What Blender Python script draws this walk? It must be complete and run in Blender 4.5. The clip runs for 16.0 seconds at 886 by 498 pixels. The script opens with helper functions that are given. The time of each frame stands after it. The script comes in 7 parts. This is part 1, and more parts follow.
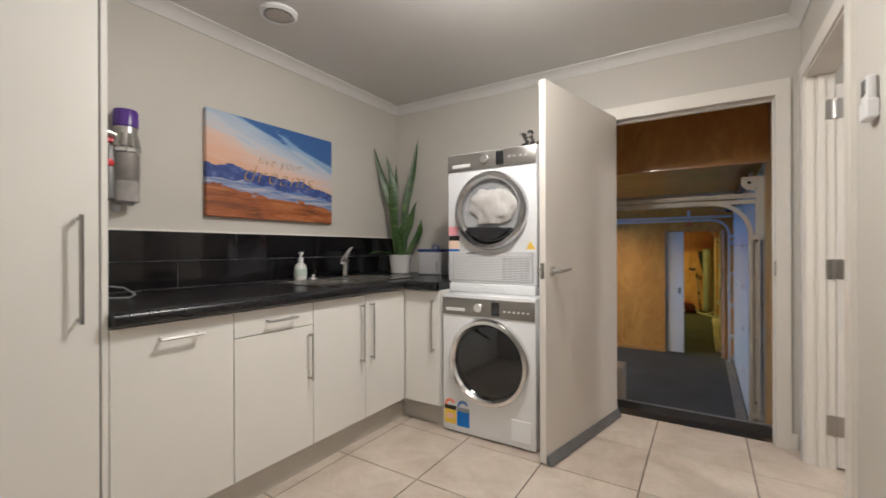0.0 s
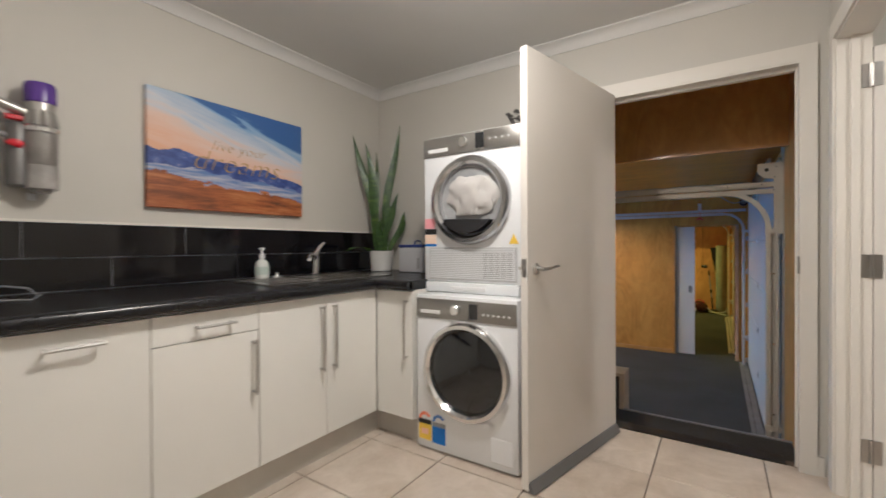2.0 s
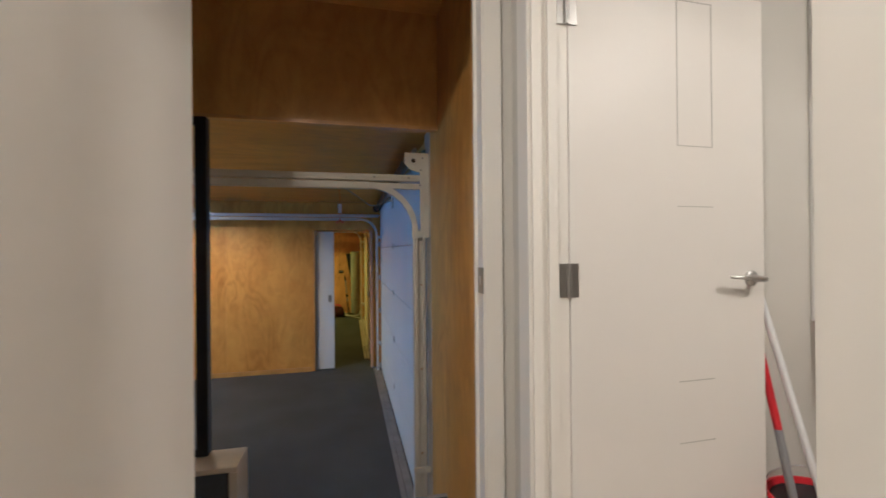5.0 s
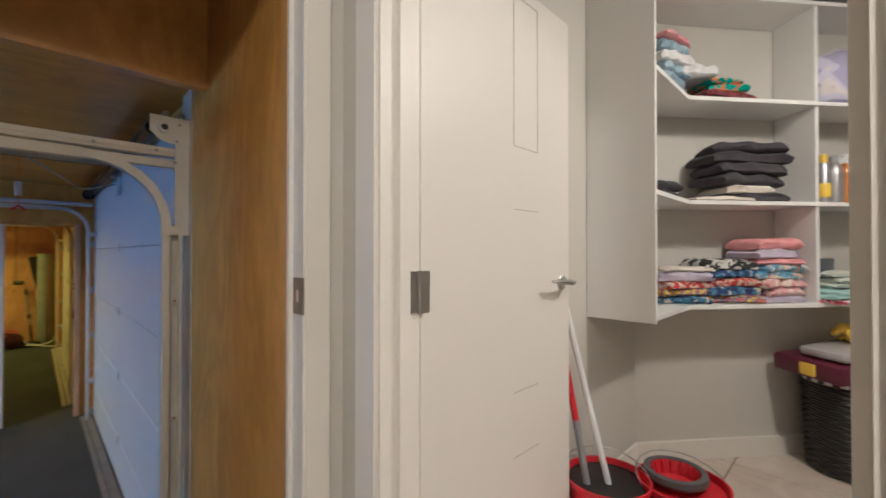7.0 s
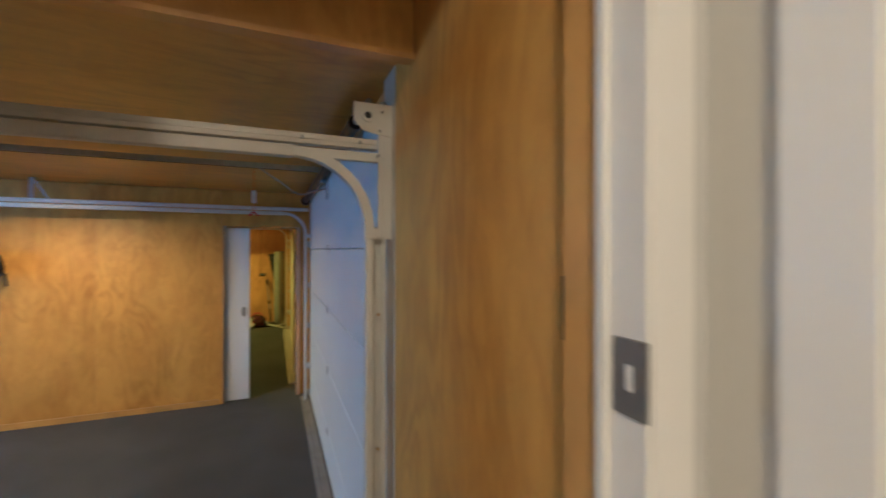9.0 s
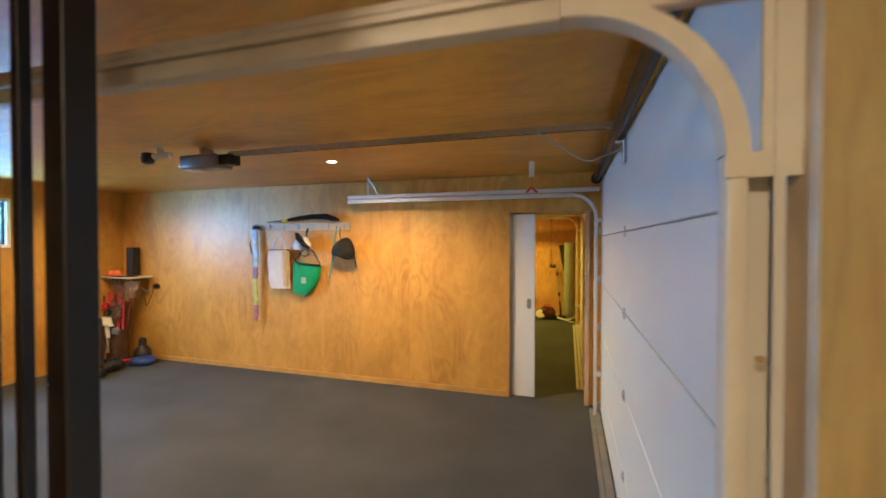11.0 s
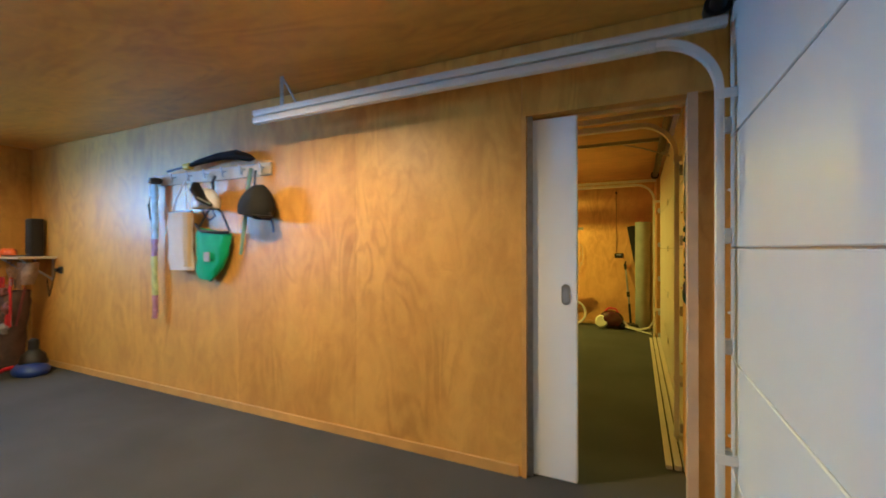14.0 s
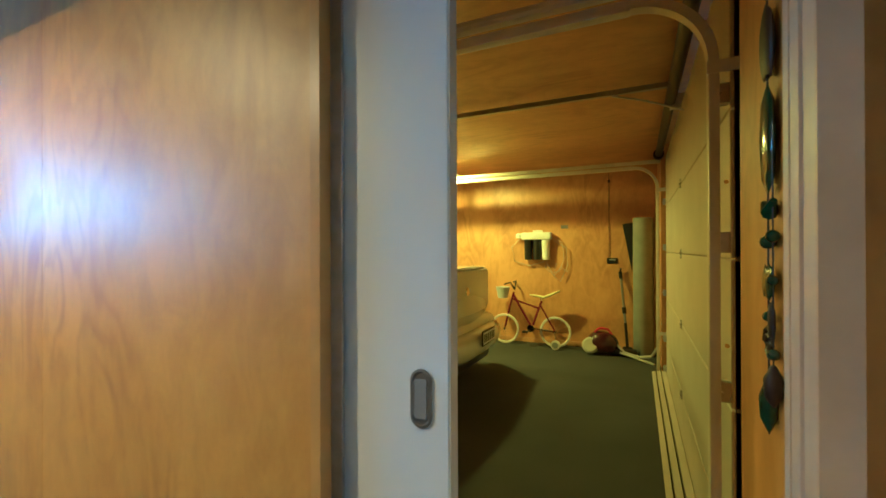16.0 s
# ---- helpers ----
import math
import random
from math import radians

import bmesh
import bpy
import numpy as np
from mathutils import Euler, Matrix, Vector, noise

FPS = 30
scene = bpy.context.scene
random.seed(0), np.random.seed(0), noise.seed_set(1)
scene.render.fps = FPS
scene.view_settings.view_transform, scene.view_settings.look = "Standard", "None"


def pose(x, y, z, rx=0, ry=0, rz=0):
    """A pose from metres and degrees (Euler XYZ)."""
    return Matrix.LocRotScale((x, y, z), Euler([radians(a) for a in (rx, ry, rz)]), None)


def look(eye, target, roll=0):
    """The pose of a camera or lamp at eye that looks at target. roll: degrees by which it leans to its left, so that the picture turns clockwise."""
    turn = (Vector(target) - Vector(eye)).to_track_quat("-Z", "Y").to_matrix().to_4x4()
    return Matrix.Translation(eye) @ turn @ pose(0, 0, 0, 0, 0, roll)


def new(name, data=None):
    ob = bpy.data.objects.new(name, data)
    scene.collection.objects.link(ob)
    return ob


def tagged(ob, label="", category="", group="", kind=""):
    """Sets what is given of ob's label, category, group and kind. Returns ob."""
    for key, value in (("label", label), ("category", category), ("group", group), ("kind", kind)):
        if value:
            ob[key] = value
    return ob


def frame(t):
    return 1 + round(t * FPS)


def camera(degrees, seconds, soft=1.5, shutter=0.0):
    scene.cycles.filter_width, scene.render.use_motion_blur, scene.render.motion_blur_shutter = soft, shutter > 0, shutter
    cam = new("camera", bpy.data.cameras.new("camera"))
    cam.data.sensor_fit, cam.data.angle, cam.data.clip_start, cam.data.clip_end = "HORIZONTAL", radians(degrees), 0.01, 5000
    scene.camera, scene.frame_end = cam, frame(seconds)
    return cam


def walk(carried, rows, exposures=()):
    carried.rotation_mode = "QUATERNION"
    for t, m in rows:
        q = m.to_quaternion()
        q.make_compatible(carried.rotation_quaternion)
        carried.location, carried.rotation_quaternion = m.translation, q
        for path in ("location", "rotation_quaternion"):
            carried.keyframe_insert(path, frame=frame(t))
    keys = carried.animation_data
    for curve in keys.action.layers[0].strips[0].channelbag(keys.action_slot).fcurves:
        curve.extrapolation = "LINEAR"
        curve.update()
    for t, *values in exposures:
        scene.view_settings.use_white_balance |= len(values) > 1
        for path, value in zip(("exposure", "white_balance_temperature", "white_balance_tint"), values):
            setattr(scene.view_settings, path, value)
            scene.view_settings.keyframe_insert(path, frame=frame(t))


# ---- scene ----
cam = camera(94.0, 16.0, 1.6, 0.5)
PATH = [
    (0, (0.385, 0.286, 1.12), (-0.685, 1.976, 1.119), -0.2),
    (0.5, (0.425, 0.319, 1.109), (-0.802, 1.898, 1.11), -0.4),
    (1, (0.436, 0.349, 1.101), (-0.819, 1.906, 1.107), -0.5),
    (1.5, (0.416, 0.411, 1.101), (-0.825, 1.979, 1.097), -0.4),
    (2, (0.396, 0.633, 1.104), (-0.712, 2.298, 1.091), -0.3),
    (2.5, (0.379, 0.887, 1.123), (-0.588, 2.637, 1.111), -0.4),
    (3, (0.311, 1.199, 1.127), (-0.475, 3.038, 1.115), -0.3),
    (3.5, (0.335, 1.491, 1.121), (-0.237, 3.408, 1.109), -0.1),
    (4, (0.325, 1.728, 1.119), (0.081, 3.713, 1.111), -0.0),
    (4.2, (0.285, 1.798, 1.115), (0.219, 3.797, 1.118), -0.1),
    (6.3, (0.346, 2.257, 1.099), (1.385, 3.966, 1.107), 0.1),
    (6.5, (0.323, 2.316, 1.103), (1.483, 3.945, 1.115), 0.3),
    (7, (0.29, 2.363, 1.102), (1.698, 3.782, 1.122), -0.0),
    (7.5, (0.248, 2.446, 1.105), (1.758, 3.757, 1.122), 0.1),
    (8, (0.262, 2.577, 1.121), (1.738, 3.926, 1.149), 0.2),
    (8.5, (0.32, 2.694, 1.164), (1.518, 4.296, 1.157), -0.1),
    (9, (0.367, 2.933, 1.142), (1.121, 4.786, 1.145), 0.1),
    (9.5, (0.389, 3.077, 1.150), (0.788, 5.037, 1.158), 0.2),
    (10, (0.444, 3.248, 1.159), (0.408, 5.248, 1.153), 0.2),
    (10.2, (0.444, 3.327, 1.156), (0.263, 5.319, 1.136), 0.2),
    (12.3, (0.443, 4.55, 0.916), (-0.375, 6.375, 0.917), -0.1),
    (12.5, (0.427, 4.674, 0.906), (-0.4, 6.496, 0.91), -0.1),
    (13, (0.397, 5.052, 0.804), (-0.441, 6.868, 0.81), -0.1),
    (13.5, (0.363, 5.501, 0.673), (-0.486, 7.312, 0.676), -0.0),
    (14, (0.392, 6.09, 0.642), (-0.461, 7.898, 0.642), -0.1),
    (14.5, (0.395, 6.65, 0.651), (-0.463, 8.457, 0.651), -0.1),
    (15, (0.396, 7.161, 0.654), (-0.462, 8.968, 0.658), 0.0),
    (15.5, (0.413, 7.601, 0.660), (-0.442, 9.409, 0.663), 0.0),
    (16, (0.411, 7.798, 0.677), (-0.443, 9.607, 0.682), -0.2),
]
EXPOSURES = [(0, 0.0, 4150, 10), (4.2, 0.0, 4200, 10), (8.0, 0.05, 4200, 10), (9.0, 0.30, 4400, 7), (10.2, 1.08, 4600, 4),
             (12.3, 0.74, 6000, 17), (13.5, 0.76, 5900, 16), (14.0, 0.70, 4850, 3), (14.6, 0.64, 4200, -8), (16.0, 0.45, 4180, -10)]
walk(cam, [(t, look(eye, target, roll)) for t, eye, target, roll in PATH], EXPOSURES)

# ---- world, sun, large lights ----
world = bpy.data.worlds.new("world")
scene.world = world
world.use_nodes = True
wn = world.node_tree
sky = wn.nodes.new("ShaderNodeTexSky")
sky.sky_type = "NISHITA"
sky.sun_disc = False
sky.sun_elevation, sky.sun_rotation = radians(35), radians(200)
wn.nodes["Background"].inputs[1].default_value = 0.12
wn.links.new(sky.outputs[0], wn.nodes["Background"].inputs[0])
sun = new("sun", bpy.data.lights.new("sun", "SUN"))
sun.data.energy, sun.data.angle, sun.data.color = 2.0, radians(2), (1, 0.95, 0.88)
sun.matrix_world = look((3, -8, 7), (0, 0, 0))


def area_lamp(name, m, size, watts, colour, size_y=0.0, spread=180):
    lamp = new(name, bpy.data.lights.new(name, "AREA"))
    lamp.data.energy, lamp.data.color, lamp.data.size, lamp.data.spread = watts, colour, size, radians(spread)
    lamp.data.shape = "RECTANGLE" if size_y else "DISK"
    if size_y:
        lamp.data.size_y = size_y
    lamp.matrix_world = m
    return lamp


WARM, AMBER, DAY = (1.0, 0.675, 0.35), (1.0, 0.69, 0.075), (0.29, 0.64, 1.0)


def globe_lamp(name, x, y, z, r, watts, colour):
    lamp = new(name, bpy.data.lights.new(name, "POINT"))
    lamp.data.energy, lamp.data.color, lamp.data.shadow_soft_size = watts, colour, r
    lamp.matrix_world = pose(x, y, z)


for lx, ly, glow, down in ((-0.28, 1.70, 44, 20), (0.1, -0.9, 7, 4), (2.0, 1.75, 33, 20)):
    globe_lamp("ceiling_lamp", lx, ly, 2.27, 0.09, glow, WARM)
    area_lamp("ceiling_lamp_face", pose(lx, ly, 2.352), 0.17, down, WARM)
area_lamp("window_daylight", pose(-6.46, 6.115, 1.33, 0, -66, 0), 0.54, 57, DAY, 1.95, 165)
for gx, gy in ((-1.72, 7.21), (-4.91, 7.15), (-3.05, 5.0), (-4.91, 5.0)):
    spot = new("downlight_lamp", bpy.data.lights.new("downlight_lamp", "SPOT"))
    spot.data.energy, spot.data.color, spot.data.shadow_soft_size = (150 if gx > -3 else 60), (1.0, 0.60, 0.24), 0.035
    spot.data.spot_size, spot.data.spot_blend = radians(165), 0.6
    spot.matrix_world = pose(gx, gy, 1.83)
for gx, gy in ((-1.9, 12.6), (-4.4, 12.6)):
    spot = new("downlight_lamp", bpy.data.lights.new("downlight_lamp", "SPOT"))
    spot.data.energy, spot.data.color, spot.data.shadow_soft_size = 190, AMBER, 0.04
    spot.data.spot_size, spot.data.spot_blend = radians(172), 0.3
    spot.matrix_world = pose(gx, gy, 1.81)

# ---- materials ----


def nodes_of(name):
    m = bpy.data.materials.new(name)
    m.use_nodes = True
    return m, m.node_tree, m.node_tree.nodes["Principled BSDF"]


def coords(t, scale=(1, 1, 1), turn=(0, 0, 0)):
    c, p = t.nodes.new("ShaderNodeTexCoord"), t.nodes.new("ShaderNodeMapping")
    p.inputs["Scale"].default_value = scale
    p.inputs["Rotation"].default_value = [radians(a) for a in turn]
    t.links.new(c.outputs["Object"], p.inputs["Vector"])
    return p.outputs["Vector"]


def noise_of(t, vec, scale, detail=4, rough=0.55, distort=0.0):
    n = t.nodes.new("ShaderNodeTexNoise")
    n.inputs["Scale"].default_value, n.inputs["Detail"].default_value = scale, detail
    n.inputs["Roughness"].default_value, n.inputs["Distortion"].default_value = rough, distort
    t.links.new(vec, n.inputs["Vector"])
    return n.outputs["Fac"]


def ramp(t, fac, *stops):
    r = t.nodes.new("ShaderNodeValToRGB")
    els = r.color_ramp.elements
    while len(els) < len(stops):
        els.new(0.5)
    for e, (at, c) in zip(els, stops):
        e.position, e.color = at, (*c, 1)
    t.links.new(fac, r.inputs[0])
    return r.outputs[0]


def maths(t, op, a, b):
    n = t.nodes.new("ShaderNodeMath")
    n.operation = op
    for i, v in enumerate((a, b)):
        if isinstance(v, (int, float)):
            n.inputs[i].default_value = v
        else:
            t.links.new(v, n.inputs[i])
    return n.outputs[0]


def mixed(t, fac, a, b, mode="MIX"):
    n = t.nodes.new("ShaderNodeMix")
    n.data_type, n.blend_type = "RGBA", mode
    for i, v in ((0, fac), (6, a), (7, b)):
        if isinstance(v, (int, float)):
            n.inputs[i].default_value = v
        elif isinstance(v, tuple):
            n.inputs[i].default_value = (*v, 1)
        else:
            t.links.new(v, n.inputs[i])
    return n.outputs[2]


def bump(t, b, height, strength, distance=0.002):
    n = t.nodes.new("ShaderNodeBump")
    n.inputs["Strength"].default_value, n.inputs["Distance"].default_value = strength, distance
    t.links.new(height, n.inputs["Height"])
    t.links.new(n.outputs[0], b.inputs["Normal"])


def surface(name, colour, rough=0.5, metal=0.0, vary=0.06, scale=3.0, grain=60.0, relief=0.1, coat=0.0, spec=0.5):
    """A plain painted, plastic or metal surface with broad mottling and a fine grain."""
    m, t, b = nodes_of(name)
    v = coords(t)
    broad, fine = noise_of(t, v, scale), noise_of(t, v, grain, 3)
    lo, hi = [c * (1 - vary) for c in colour], [min(1, c * (1 + vary)) for c in colour]
    t.links.new(ramp(t, broad, (0.3, lo), (0.7, hi)), b.inputs["Base Color"])
    t.links.new(maths(t, "ADD", maths(t, "MULTIPLY", fine, 0.12), rough - 0.06), b.inputs["Roughness"])
    b.inputs["Metallic"].default_value, b.inputs["Coat Weight"].default_value = metal, coat
    b.inputs["Coat Roughness"].default_value, b.inputs["Specular IOR Level"].default_value = 0.1, spec
    if relief:
        bump(t, b, fine, relief, 0.001)
    return m


def plywood(name, grain, dark=(0.36, 0.160, 0.016), light=(0.67, 0.362, 0.058), rough=0.43):
    """Varnished pine plywood: rotary-cut cathedral figure along one axis, with sheet to sheet variation."""
    m, t, b = nodes_of(name)
    info = t.nodes.new("ShaderNodeObjectInfo")
    shift = t.nodes.new("ShaderNodeVectorMath")
    shift.operation = "SCALE"
    shift.inputs[0].default_value = (31, 17, 23)
    t.links.new(info.outputs["Random"], shift.inputs["Scale"])
    moved = t.nodes.new("ShaderNodeVectorMath")
    t.links.new(coords(t, grain), moved.inputs[0])
    t.links.new(shift.outputs[0], moved.inputs[1])
    figure = noise_of(t, moved.outputs[0], 1.0, 3, 0.45, 0.9)
    rings = maths(t, "SINE", maths(t, "MULTIPLY", figure, 52.0), 0.0)
    rings = maths(t, "POWER", maths(t, "MULTIPLY", maths(t, "ADD", rings, 1.0), 0.5), 1.6)
    patch = noise_of(t, coords(t), 1.7, 2)
    rings = maths(t, "MULTIPLY", rings, maths(t, "MULTIPLY", maths(t, "SUBTRACT", patch, 0.30), 0.54))
    fine = noise_of(t, coords(t, tuple(g * 9 for g in grain)), 2.0, 6, 0.7)
    broad = noise_of(t, moved.outputs[0], 0.8, 3, 0.55, 0.6)
    blotch = noise_of(t, coords(t, tuple(g ** 0.4 for g in grain)), 5.0, 5, 0.60, 1.2)
    mix = maths(t, "SUBTRACT", maths(t, "ADD", 0.06, maths(t, "MULTIPLY", broad, 0.62)), maths(t, "MULTIPLY", rings, 0.85))
    mix = maths(t, "ADD", mix, maths(t, "MULTIPLY", fine, 0.18))
    mix = maths(t, "ADD", mix, maths(t, "MULTIPLY", blotch, 0.42))
    mix = maths(t, "ADD", mix, maths(t, "MULTIPLY", info.outputs["Random"], 0.08))
    mid = tuple((a + c) / 2 for a, c in zip(dark, light))
    t.links.new(ramp(t, mix, (0.30, dark), (0.58, mid), (0.82, light)), b.inputs["Base Color"])
    t.links.new(maths(t, "ADD", maths(t, "MULTIPLY", blotch, 0.14), rough - 0.06), b.inputs["Roughness"])
    b.inputs["Specular IOR Level"].default_value = 0.58
    bump(t, b, fine, 0.08, 0.001)
    return m


def carpet_mat():
    m, t, b = nodes_of("carpet")
    v = coords(t)
    tuft, broad = noise_of(t, v, 220, 2, 0.7), noise_of(t, v, 1.3, 4)
    mix = maths(t, "ADD", maths(t, "MULTIPLY", tuft, 0.75), maths(t, "MULTIPLY", broad, 0.25))
    t.links.new(ramp(t, mix, (0.35, (0.040, 0.042, 0.045)), (0.68, (0.112, 0.116, 0.121))), b.inputs["Base Color"])
    b.inputs["Roughness"].default_value, b.inputs["Specular IOR Level"].default_value = 0.95, 0.15
    bump(t, b, tuft, 0.7, 0.004)
    return m


def floor_tile_mat():
    m, t, b = nodes_of("floor_tile")
    info = t.nodes.new("ShaderNodeObjectInfo")
    add = t.nodes.new("ShaderNodeVectorMath")
    t.links.new(coords(t), add.inputs[0])
    t.links.new(info.outputs["Location"], add.inputs[1])
    v = add.outputs[0]
    broad, fine = noise_of(t, v, 4.5, 6, 0.6, 0.8), noise_of(t, v, 40, 4)
    mix = maths(t, "ADD", maths(t, "MULTIPLY", broad, 0.75), maths(t, "MULTIPLY", fine, 0.2))
    mix = maths(t, "ADD", mix, maths(t, "MULTIPLY", info.outputs["Random"], 0.14))
    t.links.new(ramp(t, mix, (0.36, (0.47, 0.40, 0.32)), (0.75, (0.68, 0.61, 0.52))), b.inputs["Base Color"])
    t.links.new(maths(t, "ADD", maths(t, "MULTIPLY", fine, 0.15), 0.28), b.inputs["Roughness"])
    bump(t, b, broad, 0.06, 0.002)
    return m


def glass_mat(name, tint=(1, 1, 1), rough=0.0):
    m, t, b = nodes_of(name)
    b.inputs["Base Color"].default_value = (*tint, 1)
    b.inputs["Transmission Weight"].default_value, b.inputs["Roughness"].default_value = 1.0, rough
    return m


def glow_mat(name, colour, strength):
    m, t, b = nodes_of(name)
    b.inputs["Base Color"].default_value = (*colour, 1)
    b.inputs["Emission Color"].default_value = (*colour, 1)
    b.inputs["Emission Strength"].default_value = strength
    return m


WALL = surface("wall_paint", (0.56, 0.54, 0.49), 0.6, 0, 0.025, 1.2, 180, 0.05)
CEIL = surface("ceiling_paint", (0.66, 0.65, 0.63), 0.7, 0, 0.025, 1.5, 180, 0.05)
TRIM = surface("gloss_trim", (0.73, 0.70, 0.64), 0.44, 0, 0.02, 3, 90, 0.03)
DOORP = surface("door_paint", (0.72, 0.69, 0.64), 0.45, 0, 0.02, 1.6, 120, 0.04)
CAB = surface("cabinet_melamine", (0.76, 0.75, 0.71), 0.34, 0, 0.02, 2.5, 90, 0.02)
SHELF = surface("shelf_melamine", (0.78, 0.77, 0.75), 0.4, 0, 0.02, 2.5, 90, 0.02)
KICK = surface("brushed_kick", (0.56, 0.54, 0.49), 0.4, 0.3, 0.05, 4, 140, 0.05)
COUNTER = surface("black_laminate", (0.010, 0.010, 0.012), 0.26, 0, 0.25, 30, 240, 0.0, 0, 0.35)
SPLASH = surface("black_tile", (0.005, 0.005, 0.006), 0.08, 0, 0.3, 3, 30, 0.02, 0, 0.45)
GROUT = surface("grout", (0.14, 0.115, 0.09), 0.85, 0, 0.15, 12, 160, 0.3)
DGROUT = surface("dark_grout", (0.58, 0.56, 0.54), 0.85, 0, 0.15, 12, 160, 0.3)
TILE = floor_tile_mat()
STEEL = surface("brushed_steel", (0.52, 0.51, 0.49), 0.3, 1.0, 0.06, 6, 220, 0.05)
CHROME = surface("chrome", (0.78, 0.78, 0.78), 0.1, 1.0, 0.02, 4, 100, 0)
DARKSTEEL = surface("grey_panel_metal", (0.30, 0.29, 0.27), 0.32, 0.7, 0.05, 5, 160, 0.03)
WHITE = surface("white_enamel", (0.80, 0.81, 0.83), 0.22, 0, 0.012, 3, 80, 0.02, 0.3)
PLASTIC_W = surface("white_plastic", (0.75, 0.75, 0.76), 0.38, 0, 0.02, 5, 120, 0.03)
GREY = surface("grey_plastic", (0.28, 0.28, 0.29), 0.42, 0, 0.05, 5, 120, 0.05)
BLACK = surface("black_plastic", (0.014, 0.014, 0.016), 0.4, 0, 0.25, 6, 120, 0.06)
BLKGLASS = surface("smoked_glass", (0.010, 0.011, 0.013), 0.05, 0, 0.2, 4, 60, 0, 0.5)
BLKMETAL = surface("black_powder_coat", (0.012, 0.012, 0.013), 0.38, 0.2, 0.2, 6, 200, 0.08)
PLY_V = plywood("plywood_upright", (2.6, 2.6, 0.85))
PLY_C = plywood("plywood_ceiling", (0.75, 2.4, 2.4), (0.37, 0.172, 0.016), (0.68, 0.37, 0.052), 0.40)
PINE = surface("varnished_pine", (0.56, 0.31, 0.075), 0.32, 0, 0.18, 5, 40, 0.08, 0.3)
PALE_WOOD = surface("pale_timber", (0.55, 0.46, 0.33), 0.5, 0, 0.12, 6, 60, 0.1)
CARPET = carpet_mat()
GARDOOR = surface("garage_door_panel", (0.65, 0.68, 0.67), 0.42, 0, 0.03, 1.2, 120, 0.08)
CREAM = surface("cream_steel", (0.62, 0.57, 0.47), 0.35, 0.1, 0.06, 3, 90, 0.05)
GALV = surface("galvanised_steel", (0.50, 0.50, 0.50), 0.35, 0.9, 0.12, 25, 160, 0.05)
RED = surface("red_plastic", (0.52, 0.015, 0.02), 0.3, 0, 0.08, 5, 100, 0.03)
PURPLE = surface("purple_plastic", (0.10, 0.045, 0.30), 0.25, 0, 0.08, 8, 100, 0.03)
GREEN = surface("green_cloth", (0.015, 0.30, 0.09), 0.6, 0, 0.15, 9, 160, 0.25)
YELLOW = surface("yellow_plastic", (0.80, 0.56, 0.02), 0.4, 0, 0.08, 7, 120, 0.1)
BLUE = surface("blue_plastic", (0.02, 0.16, 0.60), 0.35, 0, 0.08, 7, 120, 0.05)
ORANGE = surface("orange_plastic", (0.80, 0.16, 0.02), 0.4, 0, 0.08, 7, 120, 0.05)
BULB = glow_mat("lamp_glow", (1.0, 0.85, 0.62), 14)
CLEAR = glass_mat("clear_glass")

# ---- shape helpers ----


def box(bm, x0, x1, y0, y1, z0, z1, bevel=0.0, segs=1):
    made = bmesh.ops.create_cube(bm, size=1, matrix=Matrix.LocRotScale(
        ((x0 + x1) / 2, (y0 + y1) / 2, (z0 + z1) / 2), None, (abs(x1 - x0), abs(y1 - y0), abs(z1 - z0))))
    if bevel:
        es = list({e for v in made["verts"] for e in v.link_edges})
        bmesh.ops.bevel(bm, geom=es, offset=bevel, segments=segs, profile=0.5, affect="EDGES")
    return bm


def rod(bm, a, b, r, r2=None, segs=16):
    a, b = Vector(a), Vector(b)
    q = (b - a).to_track_quat("Z", "Y")
    bmesh.ops.create_cone(bm, cap_ends=True, segments=segs, radius1=r, radius2=r if r2 is None else r2,
                          depth=(b - a).length, matrix=Matrix.LocRotScale((a + b) / 2, q, None))
    return bm


def tube(bm, pts, r, segs=8, flat=1.0):
    """A round or flattened tube along a line of points."""
    pts = [Vector(p) for p in pts]
    rings = []
    up = Vector((0.013, 0.027, 1)).normalized()
    for i, p in enumerate(pts):
        d = (pts[min(i + 1, len(pts) - 1)] - pts[max(i - 1, 0)]).normalized()
        s = d.cross(up)
        if s.length < 0.05:
            s = d.cross(Vector((1, 0, 0)))
        s.normalize()
        u = s.cross(d)
        rr = r[i] if isinstance(r, (list, tuple)) else r
        rings.append([bm.verts.new(p + (s * math.cos(6.28319 * k / segs) + u * flat * math.sin(6.28319 * k / segs)) * rr)
                      for k in range(segs)])
    for a, b in zip(rings, rings[1:]):
        for k in range(segs):
            bm.faces.new((a[k], a[(k + 1) % segs], b[(k + 1) % segs], b[k]))
    bm.faces.new(rings[0][::-1])
    bm.faces.new(rings[-1])
    return bm


